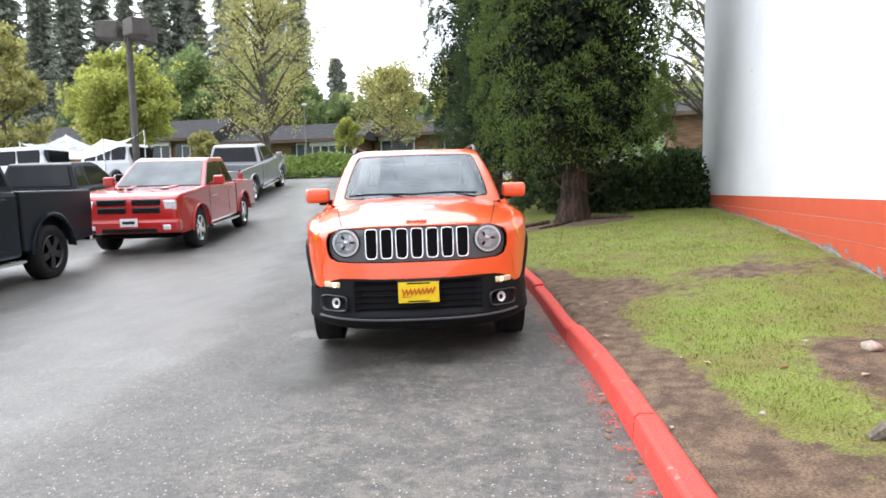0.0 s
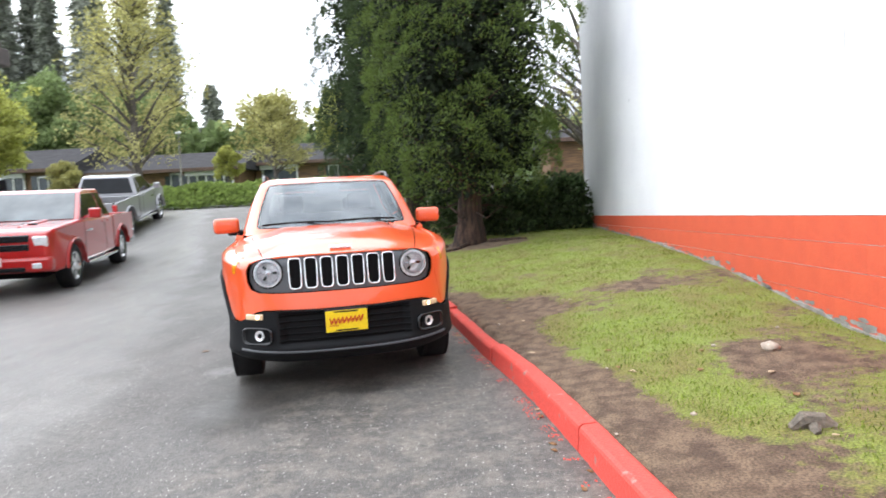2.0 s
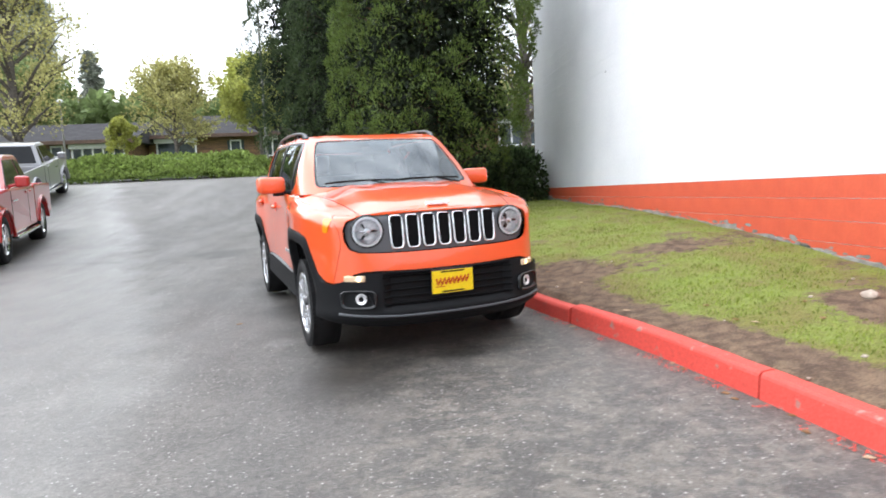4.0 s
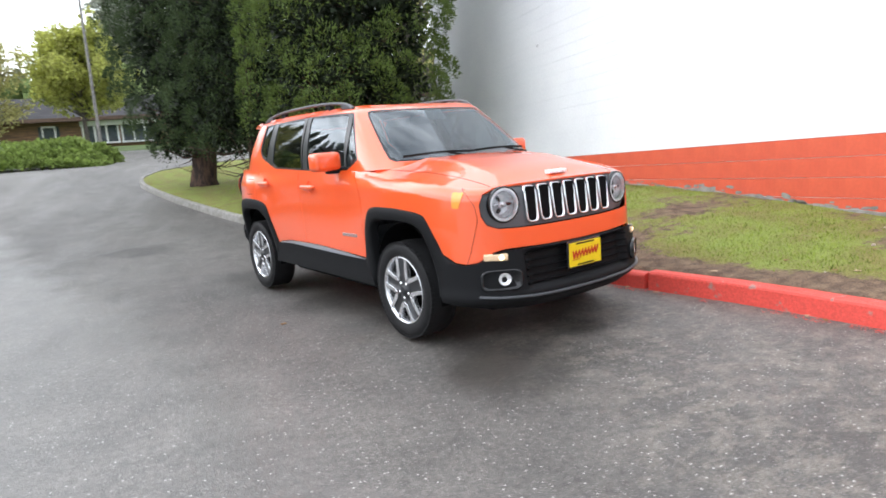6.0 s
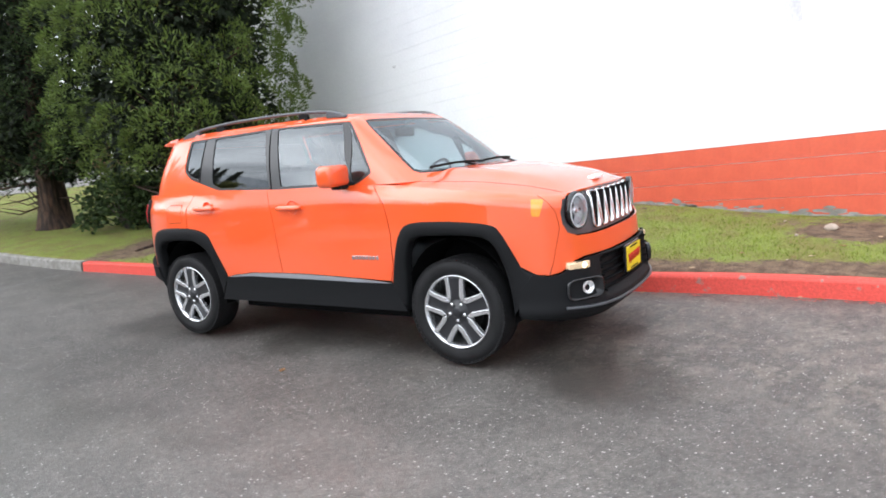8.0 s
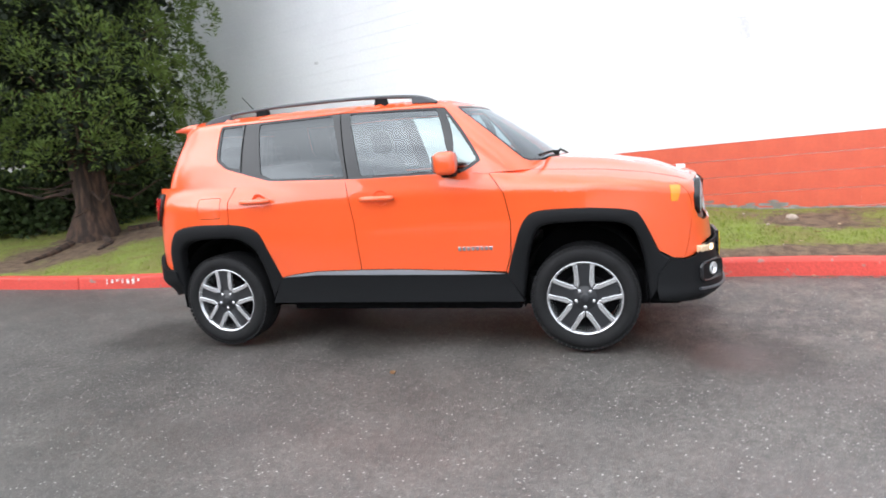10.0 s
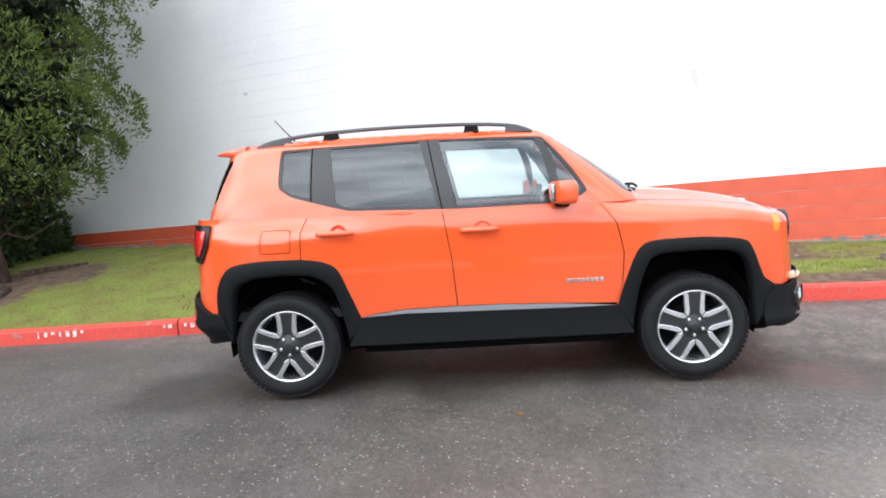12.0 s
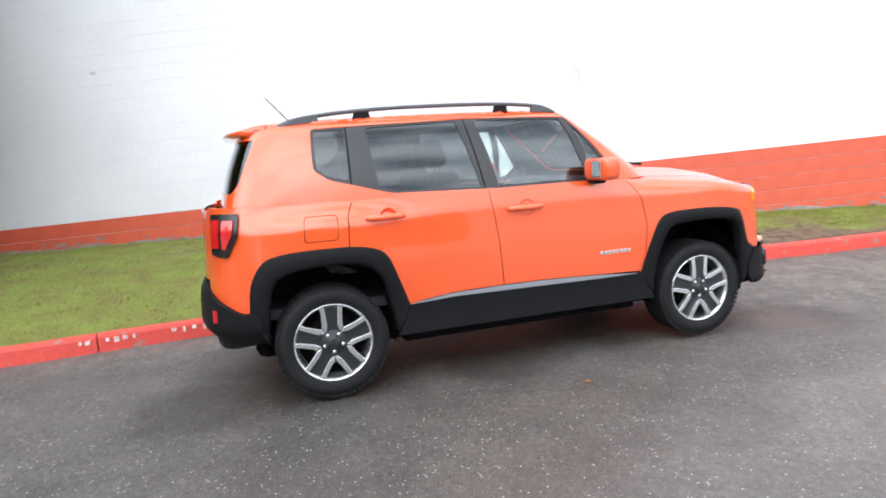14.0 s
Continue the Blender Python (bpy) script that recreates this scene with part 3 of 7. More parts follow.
LAMP_MIRROR = material("lamp_reflector", (0.95, 0.95, 0.96), 0.22, metal=0.5, dark=(0.8, 0.81, 0.83), scale=40, fine=60, fine_amount=0.15, bump=0.5, bump_scale=45)
LAMP_LIT = glow_material("lit_bulb", (1.0, 0.72, 0.36), 3.5)
LAMP_RING = material("bright_lamp_ring", (0.9, 0.91, 0.92), 0.3, fine=80, fine_amount=0.05)
WARM_LENS = material("clear_amber_lens", (0.8, 0.58, 0.36), 0.2, coat=1.0, fine=150, fine_amount=0.15)
CLEAR_GLASS = glass_material("clear_car_glass", (0.74, 0.83, 0.83), 0.0, 0.07, 1.5)
SCREEN_GLASS = glass_material("windscreen_glass", (0.6, 0.74, 0.8), 0.0, 0.09, 1.5)
TINT_GLASS = glass_material("privacy_glass", (0.1, 0.105, 0.11), 0.0, 0.045, 1.45)
LENS_GLASS = glass_material("lamp_cover_glass", (0.97, 0.97, 0.98), 0.02, 0.02, 1.35)
PLATE_YELLOW = material("yellow_plate", (0.85, 0.62, 0.01), 0.4, fine=40, fine_amount=0.05)
PLATE_RED = material("red_lettering", (0.5, 0.02, 0.01), 0.4, fine=40, fine_amount=0.05)

SUV_F, SUV_L, SUV_U = Vector((0.283, -0.959, -0.021)), Vector((0.959, 0.283, 0.013)), Vector((-0.0065, -0.0238, 1.0))
suv_at = Vector((-0.546, 5.164, -0.072))
SUV_M = Matrix(((SUV_F.x, SUV_L.x, SUV_U.x, suv_at.x), (SUV_F.y, SUV_L.y, SUV_U.y, suv_at.y), (SUV_F.z, SUV_L.z, SUV_U.z, suv_at.z), (0, 0, 0, 1))) @ Matrix.Scale(0.981, 4)
suv = empty("suv", SUV_M, "bright orange compact SUV parked beside the red kerb", "car")
AXLE_R = -2.56

# Plan outlines of one half, nose to tail: near the sills, and at shoulder height.
LOW_B = [(0.82, 0.0), (0.812, 0.259), (0.782, 0.466), (0.705, 0.648), (0.565, 0.782), (0.37, 0.842), (0.1, 0.854), (-0.3, 0.854), (-0.8, 0.854), (-1.3, 0.854), (-1.8, 0.854), (-2.3, 0.854), (-2.7, 0.849), (-2.96, 0.828), (-3.12, 0.761), (-3.22, 0.621), (-3.27, 0.362), (-3.28, 0.0)]
LOW_T = [(0.735, 0.0), (0.731, 0.259), (0.715, 0.466), (0.668, 0.646), (0.555, 0.766), (0.37, 0.816), (0.08, 0.832), (-0.3, 0.838), (-0.8, 0.844), (-1.3, 0.844), (-1.8, 0.844), (-2.3, 0.838), (-2.7, 0.828), (-2.94, 0.802), (-3.09, 0.735), (-3.18, 0.6), (-3.23, 0.362), (-3.24, 0.0)]
CAB_B = [(-0.13, 0), (-0.15, 0.3), (-0.22, 0.56), (-0.33, 0.71), (-0.48, 0.785), (-0.8, 0.805), (-1.3, 0.815), (-1.8, 0.815), (-2.3, 0.81), (-2.7, 0.79), (-2.96, 0.755), (-3.075, 0.665), (-3.11, 0.4), (-3.13, 0)]
CAB_T = [(-0.8, 0), (-0.81, 0.25), (-0.84, 0.46), (-0.875, 0.56), (-0.94, 0.615), (-1.15, 0.645), (-1.5, 0.655), (-1.85, 0.66), (-2.3, 0.655), (-2.66, 0.635), (-2.83, 0.6), (-2.91, 0.53), (-2.95, 0.35), (-2.96, 0)]
HOOD_C = [(-0.6, 1.235), (-0.28, 1.228), (-0.07, 1.21), (0.13, 1.19), (0.4, 1.142), (0.56, 1.098), (0.66, 1.062), (0.8, 1.0)]


def spline(pts, p):
    p = max(0.0, min(len(pts) - 1.0001, p))
    i = int(p)
    t = p - i
    q = [Vector(pts[max(0, min(len(pts) - 1, k))]) for k in (i - 1, i, i + 1, i + 2)]
    if i == 0:
        q[0] = Vector((pts[1][0], -pts[1][1]))
    if i == len(pts) - 2:
        q[3] = Vector((pts[-2][0], -pts[-2][1]))
    return 0.5 * ((2 * q[1]) + (q[2] - q[0]) * t + (2 * q[0] - 5 * q[1] + 4 * q[2] - q[3]) * t * t + (3 * q[1] - q[0] - 3 * q[2] + q[3]) * t ** 3)


def hood_z(u, v):
    ridge = 0.018 * math.exp(-((abs(v) - 0.42) / 0.07) ** 2) * smooth((0.5 - u) / 0.4)
    return lerp_table(HOOD_C, u) - 0.085 * (abs(v) / 0.78) ** 2.6 + ridge * 0.5


def shoulder(p):
    b = spline(LOW_T, abs(p))
    if b.x < -0.62:
        return 1.165 + 0.02 * smooth((-b.x - 2.2) / 0.6)
    d = spline(LOW_T, abs(p) + 0.03) - spline(LOW_T, abs(p) - 0.03) if abs(p) > 0.03 else Vector((0, 1))
    n = Vector((d.y, -d.x)).normalized()
    if n.dot(b - Vector((-1.25, 0))) < 0:
        n = -n
    c = b - n * 0.075
    h = hood_z(c.x, c.y) - 0.012
    return h if b.x > -0.4 else h + (1.165 - h) * smooth((-0.4 - b.x) / 0.22)


def low(p, w, out=0.0):
    """A point of the lower body; p runs along the outline (negative: the other half)."""
    a = abs(p)
    t = max(-0.3, min(1.08, (w - 0.45) / 0.67))
    b0, b1 = spline(LOW_B, a), spline(LOW_T, a)
    b = b0 + (b1 - b0) * t
    d = spline(LOW_B, a + 0.03) - spline(LOW_B, a - 0.03)
    if a < 0.03:
        d = Vector((0, 1))
    if a > len(LOW_B) - 1.04:
        d = Vector((0, -1))
    n = Vector((d.y, -d.x)).normalized()
    if n.dot(b - Vector((-1.25, 0))) < 0:
        n = -n
    o = out
    if 4.0 < a < 15:
        side = smooth((a - 4.0) / 1.5) * smooth((15 - a) / 1.5)
        o += side * 0.022 * (1 - min(1.0, abs(w - 0.86) / 0.42) ** 2)
        for ax in (0.0, AXLE_R):
            o += side * 0.06 * math.exp(-((b.x - ax) / 0.42) ** 2) * smooth((w - 0.5) / 0.3) * smooth((1.17 - w) / 0.14)
        # crease falling along the doors
        o += side * 0.005 * math.exp(-((w - 1.05) / 0.06) ** 2)
    wt = shoulder(a)
    r = 0.075 * smooth((b.x + 0.66) / 0.24)
    if r > 0.004:
        x = max(0.0, min(1.0, (w - (wt - r)) / r))
        o -= r * (1 - math.sqrt(max(0.0, 1 - x * x)))
    q = b + n * o
    return Vector((q.x, q.y if p >= 0 else -q.y, w))


CAB_W0, CAB_W1 = 1.155, 1.632


def cab(p, w, out=0.0):
    a = abs(p)
    t = (w - CAB_W0) / (CAB_W1 - CAB_W0)
    b0, b1 = spline(CAB_B, a), spline(CAB_T, a)
    b = b0 + (b1 - b0) * t
    d = spline(CAB_B, a + 0.03) - spline(CAB_B, a - 0.03)
    if a < 0.03:
        d = Vector((0, 1))
    if a > len(CAB_B) - 1.04:
        d = Vector((0, -1))
    n = Vector((d.y, -d.x)).normalized()
    if n.dot(b - Vector((-1.6, 0))) < 0:
        n = -n
    x = max(0.0, (w - 1.575) / 0.057)
    o = out + 0.022 * math.sin(math.pi * min(1, max(0, t))) - 0.03 * (1 - math.sqrt(max(0.0, 1 - min(1, x) ** 2)))
    q = b + n * o
    return Vector((q.x, q.y if p >= 0 else -q.y, w))


def solve_p(fn, value, w, lo, hi, axis=0):
    """The outline parameter at which fn(p, w) has the given u (axis 0) or v (axis 1)."""
    a, b = lo, hi
    fa, fb = fn(a, w)[axis] - value, fn(b, w)[axis] - value
    if fa * fb > 0:
        return a if abs(fa) < abs(fb) else b
    for _ in range(30):
        m = (a + b) / 2
        fm = fn(m, w)[axis] - value
        if (fm > 0) == (fa > 0):
            a, fa = m, fm
        else:
            b = m
    return (a + b) / 2


def low_u(u, w):
    return solve_p(low, u, w, 3.6, 14.6), w


def low_v(v, w):
    return solve_p(lambda p, z: low(p, z), v, w, 0.0, 5.2, 1), w


def cab_u(u, w):
    return solve_p(cab, u, w, 2.95, 10.9), w


def dense(poly, d):
    out = []
    for i in range(len(poly)):
        a, b = Vector(poly[i]), Vector(poly[(i + 1) % len(poly)])
        n = max(1, int((b - a).length / d))
        out += [tuple(a + (b - a) * k / n) for k in range(n)]
    return out


def rounded(poly, r, n=4):
    """Cut the corners of an outline with short curves."""
    out = []
    k = len(poly)
    for i in range(k):
        p, a, b = Vector(poly[i]), Vector(poly[i - 1]), Vector(poly[(i + 1) % k])
        ra = min(r, (a - p).length * 0.45)
        rb = min(r, (b - p).length * 0.45)
        s, e = p + (a - p).normalized() * ra, p + (b - p).normalized() * rb
        for j in range(n + 1):
            t = j / n
            out.append(tuple((1 - t) ** 2 * s + 2 * t * (1 - t) * p + t * t * e))
    return out


def skin(name, fn, poly, mat, parent, sg=1, out=0.0, holes=(), label="", grid=0.09, rim=0.012, wgrid=0.03):
    """A panel of the body: an outline in (p, w), lifted onto the surface fn, with a turned-in rim."""
    k = 0.4  # metres to a step of p, about
    poly = dense([(p * k, w) for p, w in poly], 0.022)
    hs = [dense([(p * k, w) for p, w in h], 0.022) for h in holes]
    p0, p1 = min(q[0] for q in poly), max(q[0] for q in poly)
    w0, w1 = min(q[1] for q in poly), max(q[1] for q in poly)
    rows = steps(w0 + 0.012, w1 - 0.012, wgrid)
    if fn is cab and w1 > 1.62:
        rows = [w for w in rows if w < 1.57] + [1.578, 1.59, 1.602, 1.613, 1.623]
    inner = [(a + (grid * k * 0.5 if j % 2 else 0), b) for j, b in enumerate(rows) for a in steps(p0 + 0.008, p1 - 0.008, grid * k)]
    if fn is low and p0 < 7.6 * k and p1 - p0 < 9 * k:
        inner = [q for q in inner if q[1] < shoulder(q[0] / k) - 0.085 or abs(q[0] / k) > 7.2]
        inner += [(a + (0.008 if j % 2 else 0), shoulder(a / k) - d) for j, d in enumerate((0.007, 0.02, 0.035, 0.05, 0.066, 0.08)) for a in steps(p0, p1, 0.018) if abs(a / k) <= 7.2]
    bm = sheet(poly, inner, lambda a, b: fn(a / k, b, out), hs)
    ends = [e for e in bm.edges if e.is_boundary]
    if rim:
        keys = {}
        for e in ends:
            for v in e.verts:
                keys[v] = v.co.copy()
        mid = Vector((-1.3, 0, 0.85))
        newv = {}
        for v, co in keys.items():
            n = v.normal if v.normal.length > 0.1 else Vector((0, 0, 1))
            if n.dot(co - mid) < 0:
                n = -n
            newv[v] = bm.verts.new(co - n * rim)
        for e in ends:
            e.smooth = False
            a, b = e.verts
            try:
                bm.faces.new((a, b, newv[b], newv[a]))
            except ValueError:
                pass
    if sg < 0:
        for v in bm.verts:
            v.co.y = -v.co.y
    bmesh.ops.recalc_face_normals(bm, faces=bm.faces[:])
    mid = Vector((-1.3, 0, 0.85))
    if sum((f.calc_center_median() - mid).dot(f.normal) * f.calc_area() for f in bm.faces) < 0:
        bmesh.ops.reverse_faces(bm, faces=bm.faces[:])
    return part(name, bm, mat, parent, label, True)


# wheel-arch outlines (u, w), outer edge of the black flare, front to rear of each arch
ARCH_F = [(0.52, 0.585), (0.44, 0.635), (0.35, 0.835), (0.285, 0.89), (0.1, 0.915), (-0.05, 0.92), (-0.26, 0.91), (-0.35, 0.85), (-0.42, 0.68), (-0.47, 0.515)]
ARCH_F_IN = [(0.385, 0.34), (0.36, 0.58), (0.31, 0.755), (0.235, 0.815), (0.1, 0.832), (-0.05, 0.835), (-0.24, 0.815), (-0.305, 0.72), (-0.345, 0.56), (-0.375, 0.36)]
ARCH_R = [(-2.08, 0.515), (-2.14, 0.68), (-2.2, 0.83), (-2.28, 0.885), (-2.42, 0.91), (-2.65, 0.915), (-2.82, 0.9), (-2.92, 0.86), (-2.99, 0.74), (-3.01, 0.58)]
ARCH_R_IN = [(-2.165, 0.36), (-2.19, 0.5), (-2.24, 0.7), (-2.33, 0.785), (-2.43, 0.812), (-2.65, 0.81), (-2.79, 0.785), (-2.87, 0.72), (-2.905, 0.55), (-2.92, 0.38)]
SILL_TOP = [(-0.47, 0.515), (-0.78, 0.54), (-1.2, 0.556), (-1.46, 0.558), (-1.8, 0.553), (-2.0, 0.53), (-2.08, 0.515)]


def U(pts):
    return [low_u(*q) for q in pts]


bm = bmesh.new()
box(bm, -3.0, 0.62, -0.62, 0.62, 0.24, 0.5, 0.06)
box(bm, -2.1, -0.42, -0.7, 0.7, 0.24, 0.42, 0.02)
part("underbody", bm, DARK, suv, "dark underside")
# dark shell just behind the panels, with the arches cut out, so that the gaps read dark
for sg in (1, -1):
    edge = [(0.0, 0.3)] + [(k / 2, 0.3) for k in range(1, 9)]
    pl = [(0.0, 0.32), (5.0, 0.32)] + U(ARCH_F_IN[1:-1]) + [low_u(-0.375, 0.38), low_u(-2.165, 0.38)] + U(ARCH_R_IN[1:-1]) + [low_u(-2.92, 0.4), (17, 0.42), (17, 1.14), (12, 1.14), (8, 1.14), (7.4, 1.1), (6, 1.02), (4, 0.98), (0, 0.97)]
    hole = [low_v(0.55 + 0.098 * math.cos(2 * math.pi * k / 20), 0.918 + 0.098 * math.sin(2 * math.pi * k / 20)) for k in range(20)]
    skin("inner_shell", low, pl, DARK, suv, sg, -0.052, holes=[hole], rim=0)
# arch liners
for sg in (1, -1):
    for ax in (0.0, AXLE_R):
        bm = bmesh.new()
        ring = []
        for k in range(19):
            t = math.pi * (-0.06 + 1.12 * k / 18)
            ring.append((ax + 0.385 * math.cos(t), 0.37 + 0.435 * math.sin(t)))
        a = [bm.verts.new((u, sg * 0.83, w)) for u, w in ring]
        b = [bm.verts.new((u, sg * 0.45, w)) for u, w in ring]
        for k in range(18):
            bm.faces.new((a[k], a[k + 1], b[k + 1], b[k]))
        bm.faces.new(b)
        part("arch_liner", bm, DARK, suv)

for sg in (1, -1):
    # front wing: from the nose corner to the door
    top = []
    for k in range(13):
        p = 7.72 - (7.72 - 4.05) * k / 12
        top.append((p, shoulder(p)))
    nose_edge = [low_u(0.63, 0.98), low_u(0.665, 0.9), low_u(0.665, 0.8), low_u(0.63, 0.7), low_u(0.58, 0.6)]
    nose_edge = [(3.78, 1.0), (3.5, 0.93), (3.42, 0.84), (3.55, 0.76), (3.7, 0.66), (3.86, 0.575)]
    front_cut = [low_u(-0.475, 0.53), low_u(-0.437, 0.64), low_u(-0.425, 0.85), low_u(-0.462, 1.03), low_u(-0.55, 1.15)]
    wing = nose_edge + U(ARCH_F) + front_cut + top
    skin("front_wing", low, wing, ORANGE, suv, sg)
    # doors
    sill = [low_u(u, w + 0.004) for u, w in SILL_TOP]
    fd = [low_u(-0.481, 0.53), low_u(-0.443, 0.64), low_u(-0.431, 0.85), low_u(-0.468, 1.03), low_u(-0.556, 1.15)]
    fd += [(p, shoulder(p) - 0.001) for p in [7.75 + 0.1 * k for k in range(17)] if low_u(-1.522, 1.15)[0] > p > low_u(-0.57, 1.15)[0]]
    fd += [low_u(-1.528, 1.163), low_u(-1.484, 0.86), low_u(-1.463, 0.562)] + [low_u(u, w + 0.004) for u, w in reversed(SILL_TOP[1:4])]
    skin("front_door", low, fd, ORANGE, suv, sg)
    rd = [low_u(-1.469, 0.562), low_u(-1.489, 0.86), low_u(-1.533, 1.163)]
    rd += [(p, shoulder(p) - 0.001) for p in [9.5 + 0.1 * k for k in range(22)] if low_u(-2.37, 1.15)[0] > p > low_u(-1.55, 1.15)[0]]
    rd += [low_u(-2.375, 1.165), low_u(-2.412, 1.08), low_u(-2.42, 0.912)] + [low_u(*q) for q in reversed(ARCH_R[:4])] + [low_u(u, w + 0.004) for u, w in reversed(SILL_TOP[4:6])]
    skin("rear_door", low, rd, ORANGE, suv, sg)
    # rear wing wraps to the tail lamp and tailgate edge
    rw = [low_u(-2.426, 0.912), low_u(-2.418, 1.08), low_u(-2.381, 1.166)] + [(11.25 + 0.25 * k, shoulder(11.25 + 0.25 * k) - 0.001) for k in range(17) if 11.25 + 0.25 * k < 15.2]
    rw += [(15.2, 1.16), (15.2, 0.7), (14.6, 0.66), (14.0, 0.62), (13.4, 0.575)] + [low_u(*q) for q in reversed(ARCH_R[5:])]
    flap = rounded([low_u(-2.665, 1.1), low_u(-2.475, 1.1), low_u(-2.48, 0.955), low_u(-2.675, 0.955)], 0.04)
    skin("rear_wing", low, rw, ORANGE, suv, sg, holes=[flap] if sg < 0 else ())
    if sg < 0:
        skin("fuel_flap", low, rounded([low_u(-2.661, 1.096), low_u(-2.479, 1.096), low_u(-2.484, 0.959), low_u(-2.671, 0.959)], 0.038), ORANGE, suv, sg)
    # black flares, sill and grey insert
    for nm, outer, inn in (("front_arch_flare", ARCH_F, ARCH_F_IN), ("rear_arch_flare", ARCH_R, ARCH_R_IN)):
        bm = bmesh.new()
        n = 40
        def along(pts, t):
            q = catmull(pts, 6)
            x = t * (len(q) - 1)
            i = min(int(x), len(q) - 2)
            return q[i] + (q[i + 1] - q[i]) * (x - i)
        rows = []
        for i in range(n + 1):
            a, b = along(outer, i / n), along(inn, i / n)
            row = []
            for t, o in ((0.0, -0.004), (0.02, 0.006), (0.12, 0.012), (0.45, 0.016), (0.8, 0.014), (0.95, 0.006), (1.0, -0.006), (1.02, -0.05)):
                q = a + (b - a) * t
                s = low_u(max(-3.1, min(0.6, q.x)), q.y)
                c = low(s[0], max(0.3, s[1]), o)
                row.append(bm.verts.new((c.x, c.y * sg, c.z)))
            rows.append(row)
        for r0, r1 in zip(rows, rows[1:]):
            for k in range(7):
                bm.faces.new((r0[k], r0[k + 1], r1[k + 1], r1[k]))
        bmesh.ops.recalc_face_normals(bm, faces=bm.faces[:])
        if sum(f.normal.y * sg for f in bm.faces) < 0:
            bmesh.ops.reverse_faces(bm, faces=bm.faces[:])
        part(nm, bm, BLACK_PLASTIC, suv, "black plastic wheel-arch flare", True)
    sp = [low_u(u, w - 0.036 * math.sin(math.pi * (u + 0.47) / -1.61) ** 0.6 if -2.07 < u < -0.48 else w - 0.001) for u, w in SILL_TOP]
    skin("sill_insert", low, [low_u(u, w - 0.002) for u, w in SILL_TOP] + list(reversed(sp)), SILL_GREY, suv, sg, 0.004, label="grey strip along the sill")
    skin("sill", low, sp + [low_u(-2.165, 0.335), low_u(-0.37, 0.335)], BLACK_PLASTIC, suv, sg, 0.012, rim=0.06)

# front: orange surround with the grille opening, and black bumper
def mirror_loop(half):
    """Close an outline drawn on one half, from the centre line and back to it, over both halves."""
    return half + [(-p, w) for p, w in reversed(half) if p > 1e-6]


panel_half = [(0, 1.038), (1.0, 1.037), (2.0, 1.033), (2.75, 1.022), (3.18, 0.995), (3.33, 0.93), (3.3, 0.86), (3.12, 0.805), (2.75, 0.78), (2.0, 0.772), (1.0, 0.768), (0, 0.767)]
panel = mirror_loop(panel_half)
top = [(p, shoulder(p)) for p in [0.25 * k for k in range(0, 17)]]
low_half = [(3.84, 0.575), (3.5, 0.585), (3.25, 0.61), (3.0, 0.64), (2.6, 0.655), (2.0, 0.655), (1.0, 0.648), (0, 0.646)]
surround = mirror_loop(top + [(3.76, 1.0), (3.48, 0.93), (3.4, 0.84), (3.53, 0.76), (3.68, 0.66)] + low_half)
fascia = skin("front_surround", low, surround, ORANGE, suv, 1, holes=[panel])
LAMP_V, LAMP_W = 0.55, 0.918
LAMP_HOLE = [low_v(LAMP_V + 0.098 * math.cos(2 * math.pi * k / 20), LAMP_W + 0.098 * math.sin(2 * math.pi * k / 20)) for k in range(20)]
gp = skin("grille_panel", low, mirror_loop([(p * 0.997, w + (0.002 if w < 0.9 else -0.002)) for p, w in panel_half]), GREY_PANEL, suv, 1, -0.036, holes=[LAMP_HOLE, [(-p, w) for p, w in LAMP_HOLE]], rim=0.0)
bump_top = [(3.9, 0.57), (3.52, 0.58), (3.27, 0.605), (3.02, 0.634), (2.6, 0.648), (2.0, 0.648), (1.0, 0.64), (0, 0.638)]


def bumper_surf(p, w, out=0.0):
    """The front bumper: a chin below, a lip, and a recessed grille mouth."""
    a = abs(p)
    mouth = smooth((2.1 - a) / 0.35)
    o = 0.028
    o -= 0.05 * mouth * smooth((0.635 - w) / 0.02) * smooth((w - 0.40) / 0.02)
    o += 0.008 * math.exp(-((w - 0.37) / 0.035) ** 2)
    o -= 0.10 * smooth((0.345 - w) / 0.1)
    return low(p, w, out + o)


bl = [(0, 0.265), (2.0, 0.27), (3.0, 0.285), (4.0, 0.31), (4.72, 0.335)]
arch_edge = [low_u(0.39, 0.36), low_u(0.42, 0.5), low_u(0.46, 0.6)]
skin("front_bumper", bumper_surf, mirror_loop([(0, 0.638), (1.0, 0.64), (2.0, 0.648), (2.6, 0.648), (3.02, 0.634), (3.27, 0.605), (3.52, 0.58), (3.9, 0.57), (4.35, 0.59)] + [(4.72, 0.5), (4.78, 0.4)] + list(reversed(bl))), BLACK_PLASTIC, suv, 1, wgrid=0.02, label="black plastic front bumper")


